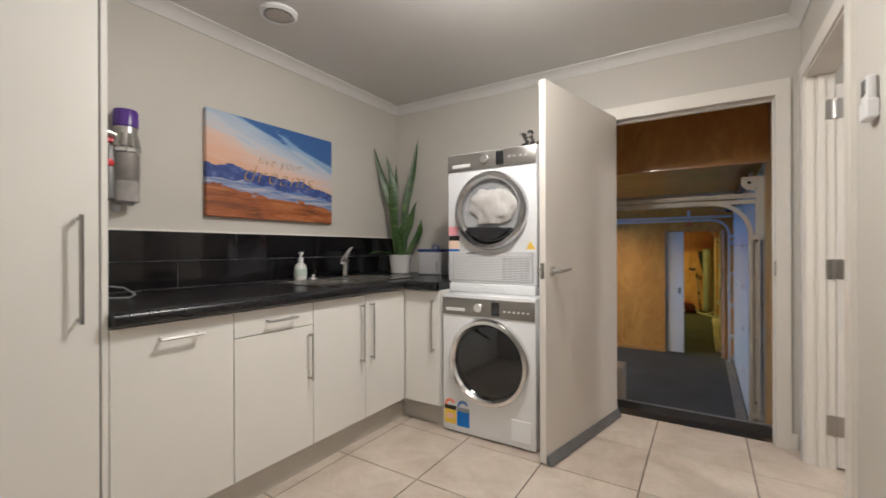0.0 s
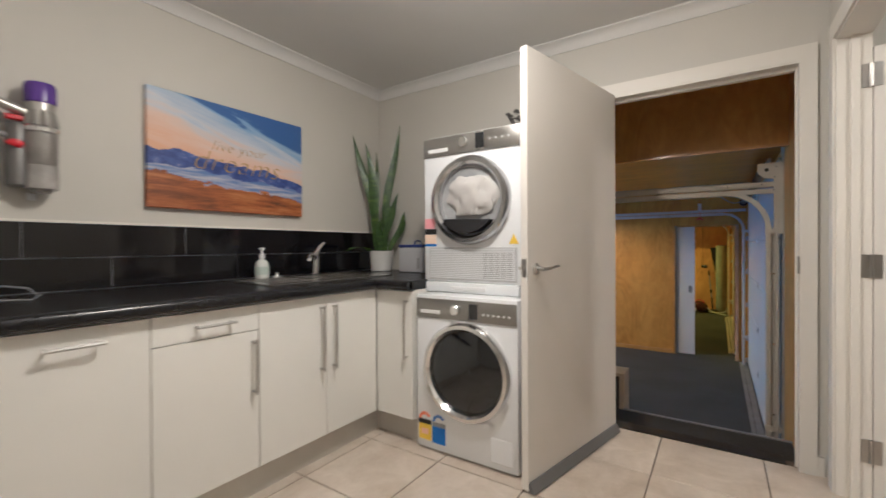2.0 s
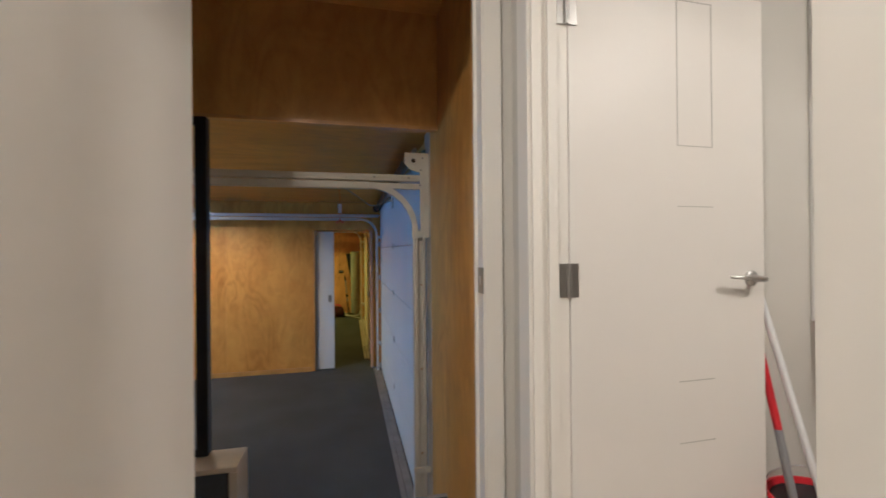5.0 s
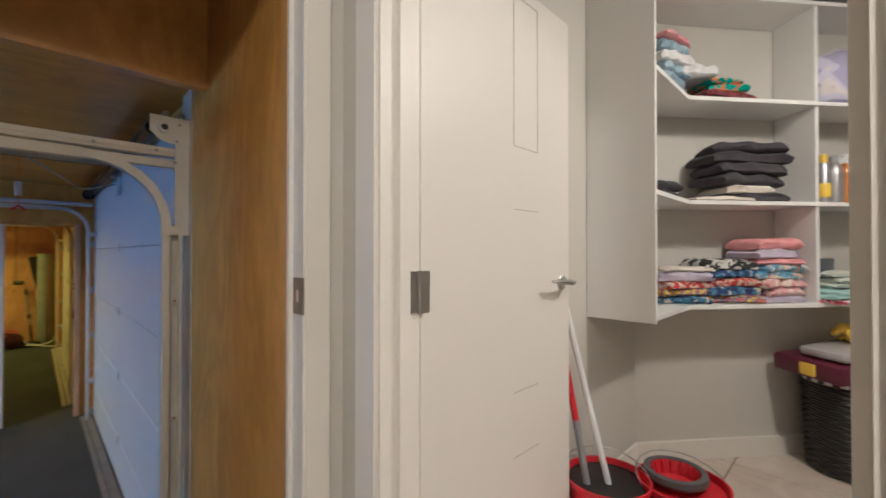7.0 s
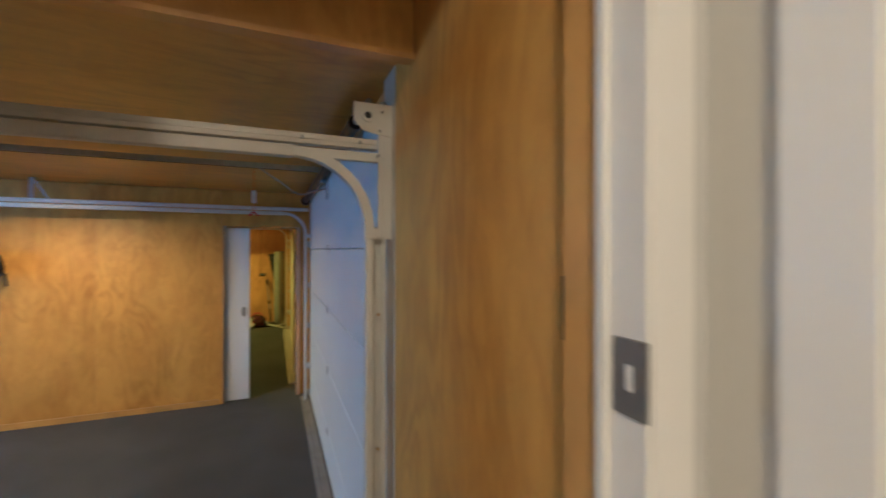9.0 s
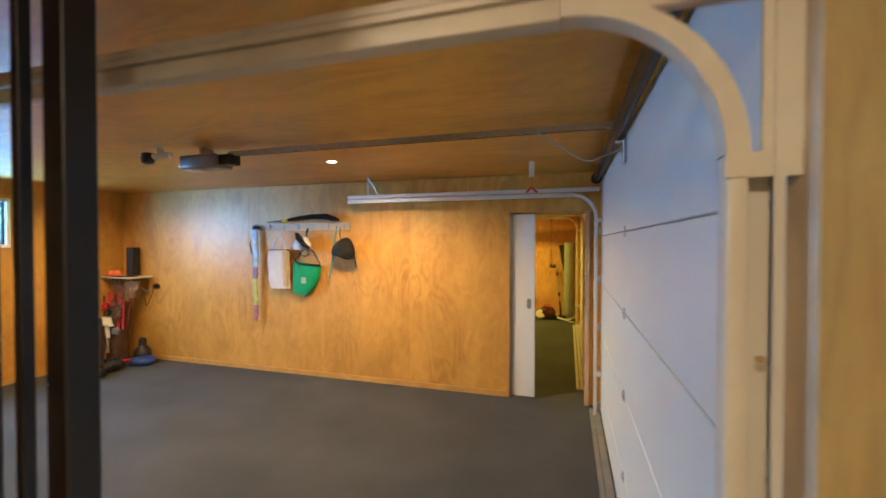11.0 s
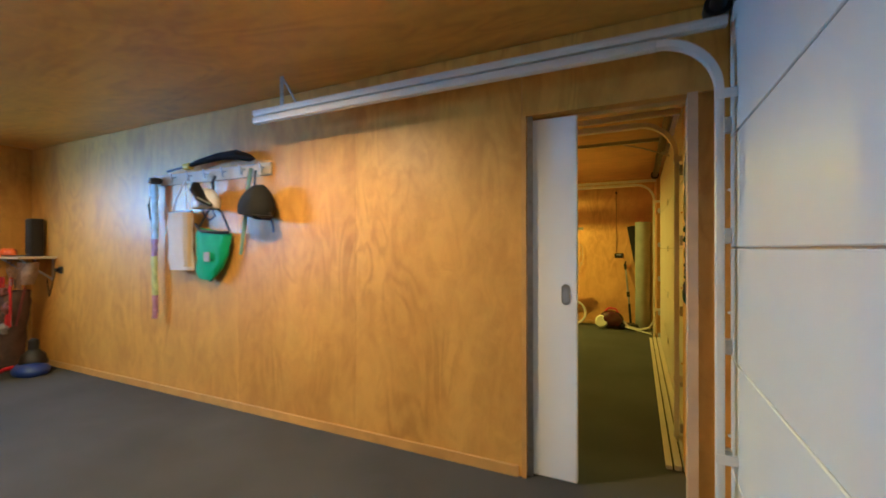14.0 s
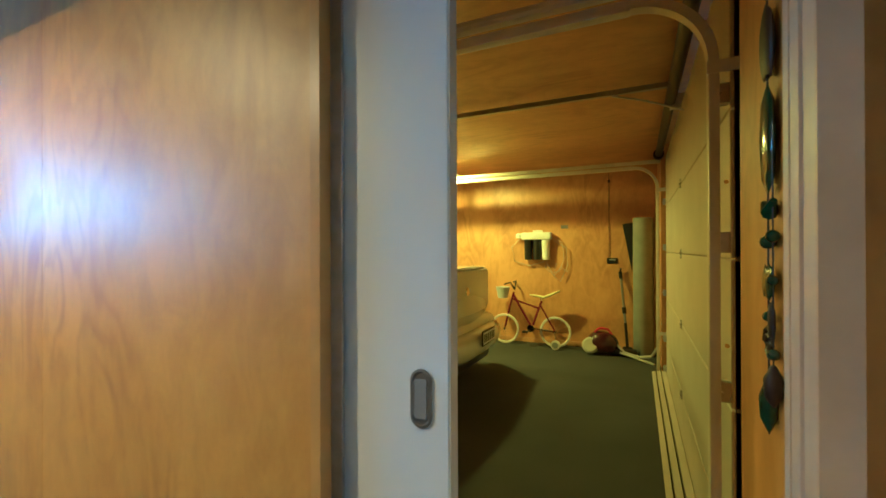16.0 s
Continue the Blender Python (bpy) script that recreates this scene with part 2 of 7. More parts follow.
def lathe(bm, profile, centre, segs=28, m=None, hollow=False):
    """Turns (radius, height) pairs round an upright axis through centre; m turns the whole about centre."""
    c, rings = Vector(centre), []
    for r, h in profile:
        ring = []
        for k in range(segs):
            p = Vector((r * math.cos(6.28319 * k / segs), r * math.sin(6.28319 * k / segs), h))
            ring.append(bm.verts.new(c + (m @ p if m else p)))
        rings.append(ring)
    for a, b in zip(rings, rings[1:] + (rings[:1] if hollow else [])):
        for k in range(segs):
            bm.faces.new((a[k], a[(k + 1) % segs], b[(k + 1) % segs], b[k]))
    if not hollow:
        bm.faces.new(rings[0][::-1])
        bm.faces.new(rings[-1])
    return bm


def prism(bm, outline, z0, z1):
    """An upright prism over a plan outline."""
    lo = [bm.verts.new((x, y, z0)) for x, y in outline]
    hi = [bm.verts.new((x, y, z1)) for x, y in outline]
    bm.faces.new(lo[::-1])
    bm.faces.new(hi)
    for i in range(len(lo)):
        j = (i + 1) % len(lo)
        bm.faces.new((lo[i], lo[j], hi[j], hi[i]))
    return bm


def arc(cx, cz, r, a0, a1, y, n=10):
    """Points of an arc in an upright plane of constant y, angles in degrees from +x."""
    return [(cx + r * math.cos(radians(a0 + (a1 - a0) * i / n)), y, cz + r * math.sin(radians(a0 + (a1 - a0) * i / n)))
            for i in range(n + 1)]


def dome(cx, cy, cz, rx, ry, rz, cut=-0.25, seed=0):
    bm = bmesh.new()
    bmesh.ops.create_uvsphere(bm, u_segments=24, v_segments=16, radius=1)
    for v in bm.verts:
        v.co.z = max(v.co.z, cut)
        v.co = Vector((cx + v.co.x * rx, cy + v.co.y * ry, cz + v.co.z * rz)) + Vector((0, 0, 1)) * noise.noise(v.co * 2 + Vector((seed, 0, 0))) * 0.01
    return bm


def mesh_of(name, bm, material, smooth=True):
    bmesh.ops.recalc_face_normals(bm, faces=bm.faces)
    me = bpy.data.meshes.new(name)
    bm.to_mesh(me)
    bm.free()
    me.materials.append(material)
    if smooth:
        me.polygons.foreach_set("use_smooth", [True] * len(me.polygons))
        me.set_sharp_from_angle(angle=radians(35))
    return me


def part(name, bm, material, parent=None, label=""):
    ob = new(name, mesh_of(name, bm, material))
    if parent:
        ob.parent = parent
    return tagged(ob, label)


def thing(name, label, category, group="", kind=""):
    return tagged(new(name), label, category, group, kind)


def solid(name, bm, material, label, category, kind="", group=""):
    return tagged(part(name, bm, material), label, category, group, kind)


def B():
    return bmesh.new()


# ---- large structure ----
G = -0.70          # garage floor
CL, CG = 2.40, 1.85  # laundry and garage ceilings
NW = 3.265         # laundry north wall face
GY = 8.49          # far garage wall face


def structure(name, label, material, *boxes):
    bm = B()
    for b in boxes:
        box(bm, *b)
    return solid(name, bm, material, label, "wall" if "wall" in name else name.split("_")[0], "structure")


structure("wall_west", "pale grey painted laundry wall behind the sink", WALL, (-2.12, -2.0, -1.5, 3.365, 0, 2.5))
structure("wall_north", "pale grey painted laundry wall with the garage doorway", WALL,
          (-2.0, -0.19, NW, 3.365, -0.02, 2.5), (0.738, 2.62, NW, 3.365, -0.02, 2.5), (-0.19, 0.738, NW, 3.365, 2.0, 2.5))
structure("wall_east", "pale grey painted laundry wall with the pantry doorway", WALL,
          (0.835, 0.935, -1.5, 2.33, 0, 2.5), (0.835, 0.935, 3.12, NW, 0, 2.5), (0.835, 0.935, 2.33, 3.12, 2.02, 2.5))
structure("wall_south", "pale grey painted wall closing the laundry", WALL, (-2.12, 3.75, -1.6, -1.5, 0, 2.5))
bm = B()
prism(bm, [(2.56, 3.21), (2.62, 3.265), (3.72, 2.40), (3.72, -1.5), (3.62, -1.5), (3.62, 2.36)], 0, 2.5)
solid("wall_pantry", bm, WALL, "pale grey pantry wall with a canted corner", "wall", "structure")
structure("ceiling_laundry", "white painted laundry ceiling", CEIL, (-2.12, 3.75, -1.6, 3.365, CL, 2.5))
structure("floor", "tiled laundry floor with brown grout", GROUT, (-2.12, 3.75, -1.6, 3.365, -0.12, -0.004))
structure("threshold", "dark carpeted door sill edge", BLACK, (-0.17, 0.68, 3.30, 3.40, -0.03, 0.004))

structure("floor_garage", "dark grey carpeted garage floor", CARPET, (-6.6, 1.1, 3.25, 14.2, G - 0.12, G))
structure("ceiling_garage", "varnished plywood garage ceiling", PLY_C, (-6.6, 1.1, 4.28, 14.2, CG, CG + 0.1),
          (-6.6, -1.6, 3.365, 4.28, CG, CG + 0.1))
structure("ceiling_stair", "plywood ceiling over the steps", PLY_C, (-1.6, 1.0, 3.365, 4.3, 2.42, 2.5))
structure("bulkhead", "varnished plywood bulkhead over the steps", PLY_V, (-1.6, 0.80, 4.25, 4.28, 1.79, 2.42),
          (-1.63, -1.6, 3.365, 4.28, 1.79, 2.42))
structure("wall_landing", "plywood wall closing the landing", PLY_V, (-1.66, -1.60, 3.366, 4.08, G, 1.79))
structure("trim", "pine bead along the bulkhead", PINE, (-1.6, 0.80, 4.235, 4.285, 1.772, 1.79))
structure("wall_stair", "varnished plywood wall beside the steps", PLY_V, (0.795, 0.90, 3.366, 4.47, G, 2.42))
structure("trim_door_post", "pale timber post beside the garage door", PALE_WOOD, (0.793, 0.90, 4.47, 4.64, G, 1.95))
structure("wall_garage_south", "plywood garage wall on the house side", PLY_V, (-6.6, -5.0, 3.26, 3.365, G, 1.95),
          (-5.0, -2.12, 3.26, 3.365, G, 1.95),
          (-2.12, 0.79, 3.26, 3.363, G, -0.02))
structure("wall_garage_west", "plywood garage wall beside a small window", PLY_V, (-6.37, -6.25, 3.365, 5.1, G, 1.95))
structure("wall_garage_west_end", "plywood garage wall with a child seat before it", PLY_V, (-6.37, -6.25, 7.13, GY, G, 1.95))
structure("wall_garage_west_low", "plywood garage wall under the small window", PLY_V, (-6.37, -6.25, 5.1, 7.13, G, 1.01))
structure("wall_garage_west_high", "plywood strip over the small window", PLY_V, (-6.37, -6.25, 5.1, 7.13, 1.62, 1.95))
structure("wall_garage_lintel", "plywood above the roller doors", PLY_V, (0.82, 0.90, 4.64, 14.05, 1.60, 1.95))
structure("wall_garage_pier", "plywood pier between the garage doors", PLY_V, (0.80, 0.90, 8.40, 8.625, G, 1.70), (0.825, 0.90, 8.28, 8.40, G, 1.70))
structure("wall_garage_pier_two", "golden plywood pier inside the second garage", PLY_V, (0.645, 0.90, 8.625, 9.06, G, CG), (0.745, 0.90, 9.06, 9.60, G, CG))
structure("wall_garage_nib", "golden plywood nib beyond the second door", PLY_V, (0.645, 0.90, 13.0, 13.95, G, CG), (0.745, 0.90, 12.9, 13.0, G, CG))
structure("wall_garage_far", "golden plywood end wall of the second garage", PLY_V, (-6.37, 0.9, 13.95, 14.05, G, 1.95))
structure("wall_garage_west_two", "plywood side wall of the second garage", PLY_V, (-6.37, -6.25, 8.62, 13.95, G, 1.95))

# wall between the garages, faced with plywood sheets; the doorway lies between x -0.21 and 0.63
div = structure("wall_garage_divider", "varnished plywood wall between the garages", PLY_V,
                (-6.37, -0.23, 8.505, 8.52, G, CG), (-6.37, -0.23, 8.575, 8.62, G, CG),
                (0.645, 0.80, 8.505, 8.62, G, CG), (-0.23, 0.645, 8.505, 8.62, 1.42, CG))
edges = [-6.25, -5.05, -3.84, -2.64, -1.43, -0.226]
for a, b in zip(edges, edges[1:]):
    part("plywood_sheet", box(B(), a + 0.0004, b - 0.0004, GY, 8.505, G, CG - 0.004, 0.0008), PLY_V, div)
part("plywood_sheet", box(B(), -0.224, 0.79, GY, 8.505, 1.42, CG - 0.004, 0.0008), PLY_V, div)
structure("baseboard", "golden pine skirting along the garage walls", PINE, (-6.25, -0.25, GY - 0.016, GY, G, G + 0.062),
          (-6.25, -6.234, 3.38, GY - 0.016, G, G + 0.062), (-6.2, 0.6, 13.934, 13.95, G, G + 0.062))
structure("trim_doorway", "varnished timber jambs of the sliding doorway", PINE, (-0.225, -0.199, GY - 0.012, 8.515, G, 1.42),
          (-0.225, 0.618, 8.575, 8.63, 1.40, 1.43))
structure("trim_jamb_face", "varnished timber edge board of the sliding doorway", surface("brown_timber", (0.62, 0.42, 0.25), 0.4, 0, 0.14, 5, 60, 0.08, 0.3), (0.617, 0.662, 8.474, 8.482, G, 1.42))
structure("trim_jamb", "pale stained timber jamb of the sliding doorway", surface("pale_jamb_timber", (0.62, 0.46, 0.32), 0.4, 0, 0.14, 5, 60, 0.08, 0.3), (0.619, 0.660, 8.482, 8.528, G, 1.42),
          (0.625, 0.660, 8.528, 8.552, G, 1.42), (0.620, 0.660, 8.552, 8.588, G, 1.42), (0.627, 0.660, 8.588, 8.604, G, 1.42), (0.622, 0.660, 8.604, 8.63, G, 1.42))

# ---- doors, frames and windows ----
structure("trim_door_frame", "white painted architrave round the garage doorway", TRIM,
          (0.724, 0.744, 3.25, 3.315, 0.0, 2.0), (-0.19, -0.17, 3.25, 3.372, 0.0, 2.0), (-0.17, 0.724, 3.25, 3.372, 1.98, 2.0),
          (0.732, 0.790, 3.247, 3.2645, 0, 2.062), (-0.26, -0.187, 3.247, 3.2645, 0, 2.062), (-0.187, 0.732, 3.247, 3.2645, 1.99, 2.062),
          (0.714, 0.7245, 3.302, 3.314, 0, 1.98), (-0.17, 0.714, 3.305, 3.34, 1.965, 1.981))
structure("trim_pantry_frame", "white painted frame of the pantry doorway", TRIM,
          (0.828, 0.942, 3.10, 3.12, 0, 2.02), (0.828, 0.942, 2.33, 2.355, 0, 2.02), (0.828, 0.942, 2.355, 3.10, 2.0, 2.02),
          (0.817, 0.8345, 3.108, 3.18, 0, 2.085), (0.817, 0.8345, 2.27, 2.345, 0, 2.085), (0.817, 0.8345, 2.345, 3.108, 2.01, 2.085),
          (0.872, 0.902, 3.085, 3.101, 0, 2.0), (0.872, 0.902, 2.354, 2.37, 0, 2.0))
structure("trim_ply_edge", "pine edging of the plywood doorway reveal", PINE, (0.734, 0.80, 3.3155, 3.395, -0.17, 2.42))
structure("baseboard_laundry", "pale skirting tiles along the laundry wall", TRIM, (0.790, 0.817, 3.252, 3.2645, 0, 0.09),
          (0.936, 2.56, 3.19, 3.205, 0, 0.10))
bm = B()
prism(bm, [(2.55, 3.195), (2.565, 3.213), (3.62, 2.375), (3.605, 2.355)], 0, 0.10)
solid("baseboard_pantry", bm, TRIM, "pale skirting along the canted pantry wall", "baseboard", "structure")
structure("wall_pantry_lining", "pale lining on the pantry north wall", WALL, (0.936, 2.60, 3.206, 3.264, 0, CL))


def cornice(name, a, b, n):
    """A plaster cove between wall and ceiling, from a to b, coming out along n."""
    bm, a, b, n = B(), Vector(a), Vector(b), Vector(n)
    prof = [(0.0, 0.0), (0.0, -0.065), (0.008, -0.065), (0.014, -0.045), (0.028, -0.028), (0.045, -0.014), (0.065, -0.008), (0.065, 0.0)]
    rows = [[bm.verts.new(p + n * d + Vector((0, 0, h))) for d, h in prof] for p in (a, b)]
    for i in range(len(prof)):
        j = (i + 1) % len(prof)
        bm.faces.new((rows[0][i], rows[0][j], rows[1][j], rows[1][i]))
    bm.faces.new(rows[0])
    bm.faces.new(rows[1][::-1])
    solid(name, bm, CEIL, "white plaster cornice under the laundry ceiling", "cornice", "structure")


cornice("trim_cornice_west", (-2.0, -1.5, CL), (-2.0, NW, CL), (1, 0, 0))
cornice("trim_cornice_north", (-2.0, NW, CL), (0.835, NW, CL), (0, -1, 0))
cornice("trim_cornice_east", (0.835, -1.5, CL), (0.835, NW, CL), (-1, 0, 0))


def lever(parent, m):
    """A lever handle on a round rose: built with +x out of the door and +y along the lever."""
    rose, arm = B(), B()
    lathe(rose, [(0.026, 0), (0.026, 0.006), (0.022, 0.010), (0.011, 0.012), (0.010, 0.045)], (0, 0, 0), 24, Matrix.Rotation(radians(90), 3, "Y"))
    tube(arm, [(0.045, -0.008, 0), (0.050, 0.012, 0.0), (0.052, 0.045, 0.004), (0.050, 0.085, 0.008), (0.044, 0.118, 0.009), (0.040, 0.128, 0.009)],
         [0.010, 0.011, 0.010, 0.009, 0.008, 0.005], 10, 0.8)
    for nm, b in (("door_handle", rose), ("lever", arm)):
        b.transform(m)
        part(nm, b, STEEL, parent, "brushed nickel lever handle" if nm == "lever" else "")


def hinge(bm, x, y, z, n=1):
    rod(bm, (x, y, z - 0.05), (x, y, z + 0.05), 0.007)
    box(bm, x - 0.002, x + 0.002, y - 0.03, y + 0.002, z - 0.05, z + 0.05)
    return bm


# laundry door, swung into the room: hinge end at (-0.11, 3.24), free edge at (-0.305, 2.36)
door = thing("door_1", "pale painted flush door standing wide open", "door", kind="structure")
L = math.hypot(0.195, 0.88)
M = Matrix.Translation((-0.11, 3.24, 0)) @ Matrix.Rotation(math.atan2(-0.88, -0.195), 4, "Z")
for nm, b, mat, lab in (
        ("leaf", box(B(), 0, L, -0.036, 0, 0.012, 1.992, 0.0015), DOORP, ""),
        ("weather_strip", prism(B(), [(0.004, 0.001), (L - 0.003, 0.001), (L - 0.003, 0.03), (0.004, 0.03)], 0.006, 0.05), surface("draught_rubber", (0.15, 0.15, 0.15), 0.5), "grey draught strip along the door foot"),
        ("latch_plate", box(B(), L - 0.0005, L + 0.0025, -0.030, -0.006, 0.965, 1.045, 0.001), STEEL, "steel latch plate"),
        ("latch_bolt", box(B(), L, L + 0.012, -0.024, -0.012, 0.995, 1.015, 0.002), STEEL, "")):
    if nm == "weather_strip":
        for v in b.verts:
            if v.co.z > 0.03 and v.co.y > 0.01:
                v.co.y = 0.008
    b.transform(M)
    part(nm, b, mat, door, lab)
lever(door, M @ pose(L - 0.065, 0, 1.0) @ pose(0, 0, 0, 0, 0, 90))
lever(door, M @ pose(L - 0.065, -0.036, 1.0) @ Matrix.Diagonal((1, -1, 1, 1)) @ pose(0, 0, 0, 0, 0, 90))
strike = B()
box(strike, 0.7200, 0.7250, 3.2455, 3.293, 0.962, 1.046, 0.001)
strike_hole = box(B(), 0.7196, 0.723, 3.264, 3.274, 0.990, 1.018)
sp = thing("strike_plate", "brushed steel strike plate in the white door jamb", "strike plate")
part("plate", strike, DARKSTEEL, sp)
part("slot", strike_hole, TRIM, sp, "pale latch hole")

solid("wall_slot", box(B(), 0.7925, 0.7965, 3.463, 3.475, 0.998, 1.10, 0.001), BLACK, "narrow dark slot in the plywood wall", "slot")
GROOVE = surface("groove_paint", (0.46, 0.44, 0.40), 0.5)
# pantry door, swung into the pantry against its north wall, with routed lines
pd = thing("door_2", "white pantry door with routed lines, fully open", "door", kind="structure")
PM = Matrix.Translation((0.945, 3.098, 0)) @ Matrix.Rotation(radians(1.0), 4, "Z")
W2 = 0.735
b = box(B(), 0, W2, 0, 0.036, 0.012, 1.94, 0.002)
b.transform(PM)
part("leaf", b, DOORP, pd)
for seg in ((0.385, 0.388, 1.43, 1.90), (0.52, 0.523, 1.43, 1.90), (0.385, 0.523, 1.43, 1.433), (0.385, 0.523, 1.897, 1.90),
            (0.385, 0.523, 1.235, 1.238), (0.385, 0.523, 0.675, 0.678), (0.385, 0.523, 0.478, 0.481)):
    b = box(B(), seg[0], seg[1], -0.0012, 0.0005, seg[2], seg[3])
    b.transform(PM)
    part("groove", b, GROOVE, pd)
lever(pd, PM @ pose(W2 - 0.06, 0, 1.0) @ pose(0, 0, 0, 0, 0, -90) @ Matrix.Diagonal((1, -1, 1, 1)))
for z in (0.22, 1.01, 1.82):
    b = B()
    rod(b, (0.938, 3.092, z - 0.05), (0.938, 3.092, z + 0.05), 0.007)
    box(b, 0.908, 0.938, 3.096, 3.1005, z - 0.05, z + 0.05, 0.001)
    box(b, 0.938, 0.972, 3.094, 3.098, z - 0.05, z + 0.05, 0.001)
    part("hinge", b, STEEL, pd, "grey steel butt hinge")

# sliding door between the garages
sd = thing("door_3", "white sliding door half drawn into the plywood wall", "door", kind="structure")
part("leaf", box(B(), -0.60, 0.078, 8.528, 8.566, G + 0.012, 1.40, 0.002), surface("slider_paint", (0.81, 0.82, 0.84), 0.35, 0, 0.02, 2, 90, 0.03), sd)
b = B()
for k in range(2):
    lathe(b, [(0.024, 0), (0.024, 0.004), (0.019, 0.005), (0.016, 0.001), (0.001, 0.001)], (0.018, 8.528, 0.345 + 0.07 * k), 20, Matrix.Rotation(radians(90), 3, "X"))
box(b, -0.006, 0.042, 8.524, 8.528, 0.345, 0.415)
part("flush_pull", b, DARKSTEEL, sd, "grey oval flush pull")
part("pull_recess", box(B(), 0.004, 0.032, 8.5225, 8.5245, 0.34, 0.42, 0.0009), GREY, sd)
part("edge_strip", box(B(), 0.0785, 0.081, 8.53, 8.564, G + 0.012, 1.40), TRIM, sd)
structure("trim_cavity", "grey cavity slider stop beside the plywood edge", GALV, (-0.198, -0.168, 8.512, 8.5195, G, 1.42))

# west window: frame, pane and what lies outside
win = thing("window_1", "small white aluminium window high in the plywood wall", "window", kind="structure")
b = B()
for bx in ((-6.36, -6.26, 7.09, 7.13, 1.01, 1.62), (-6.36, -6.26, 5.1, 5.14, 1.01, 1.62), (-6.36, -6.26, 5.14, 7.09, 1.01, 1.05),
           (-6.36, -6.26, 5.14, 7.09, 1.58, 1.62), (-6.33, -6.30, 6.10, 6.14, 1.05, 1.58)):
    box(b, *bx)
part("window_frame", b, PLASTIC_W, win)
b = B()
box(b, -6.335, -6.305, 7.055, 7.09, 1.05, 1.58)
part("sash", b, BLACK, win, "dark rubber edged sash")
pane = part("pane", box(B(), -6.322, -6.318, 5.14, 7.09, 1.05, 1.58), CLEAR, win)
pane.visible_shadow = False
part("window_sill", box(B(), -6.26, -6.235, 5.08, 7.16, 0.985, 1.01, 0.003), PINE, win, "pine sill board")

# ---- steps ----
st = thing("steps", "dark carpeted steps down into the garage", "steps", kind="structure")
part("landing", box(B(), -1.6, 0.795, 3.366, 4.09, G, -0.175, 0.01, 2), CARPET, st)
part("tread", box(B(), -0.22, 0.795, 4.09, 4.40, G, -0.35, 0.01, 2), CARPET, st)
part("tread", box(B(), -0.22, 0.795, 4.40, 4.70, G, -0.525, 0.01, 2), CARPET, st)
part("nosing", box(B(), -0.22, 0.795, 4.075, 4.10, -0.18, -0.168, 0.003), GREY, st, "worn grey step nosing")
nib = thing("upstand", "low carpeted upstand with pale timber capping", "upstand", kind="structure")
part("core", box(B(), -1.6, -0.25, 4.095, 4.28, G, 0.075), CARPET, nib)
part("cap", box(B(), -1.6, -0.212, 4.085, 4.29, 0.075, 0.10, 0.003), PALE_WOOD, nib, "pale timber cap")
part("end_board", box(B(), -0.25, -0.212, 4.085, 4.29, -0.35, 0.075, 0.003), PALE_WOOD, nib, "pale timber end board")
scr = thing("screen", "black steel bar screen on the landing edge", "balustrade")
part("post", box(B(), -0.428, -0.376, 4.222, 4.278, 0.10, 1.772, 0.003), BLKMETAL, scr)
for k in range(11):
    part("bar", box(B(), -0.545 - 0.1 * k, -0.523 - 0.1 * k, 4.239, 4.261, 0.12, 1.74, 0.002), BLKMETAL, scr)
part("rail", box(B(), -1.59, -0.428, 4.23, 4.27, 0.10, 0.135, 0.002), BLKMETAL, scr)
part("rail", box(B(), -1.59, -0.428, 4.23, 4.27, 1.735, 1.771, 0.002), BLKMETAL, scr)

# ---- garage roller doors and tracks ----


def sectional_door(name, label, x, y0, y1, top, mat):
    d = thing(name, label, "garage door")
    joints = [G + 0.01, -0.36, 0.142, 0.644, 1.146, top]
    part("core", box(B(), x + 0.012, x + 0.036, y0, y1, G + 0.01, top - 0.004), DARKSTEEL, d)
    for i in range(5):
        z0, h = joints[i], joints[i + 1] - joints[i]
        part("panel", box(B(), x, x + 0.04, y0, y1, z0 + 0.003, z0 + h - 0.003, 0.004), mat, d)
        for y in ((y0 + y1) / 2 - 0.02,) if i else ():
            b = B()
            box(b, x - 0.004, x + 0.001, y - 0.02, y + 0.02, z0 - 0.034, z0 + 0.034, 0.001)
            rod(b, (x - 0.008, y - 0.022, z0), (x - 0.008, y + 0.022, z0), 0.006, segs=10)
            for dz in (-0.024, 0.024):
                rod(b, (x - 0.004, y, z0 + dz), (x - 0.009, y, z0 + dz), 0.006, segs=6)
            part("hinge", b, GALV, d, "small pale panel hinge")
        for y in (y0 + 0.02, y1 - 0.02):
            b = B()
            box(b, x - 0.03, x, y - 0.018, y + 0.018, z0 + 0.02, z0 + 0.09, 0.003)
            rod(b, (x - 0.03, y - 0.03, z0 + 0.055), (x - 0.03, y + 0.05 if y > y0 + 1 else y - 0.05, z0 + 0.055), 0.007, segs=8)
            part("roller", b, GALV, d, "steel roller bracket")
    part("bottom_seal", box(B(), x + 0.002, x + 0.036, y0, y1, G, G + 0.01), BLACK, d)
    return d


sectional_door("garage_door", "white panelled sectional garage door, closed", 0.775, 4.62, 8.36, 1.76, GARDOOR)
sectional_door("garage_door", "cream panelled sectional door of the second garage, closed", 0.69, 9.45, 12.98, 1.70, CREAM)


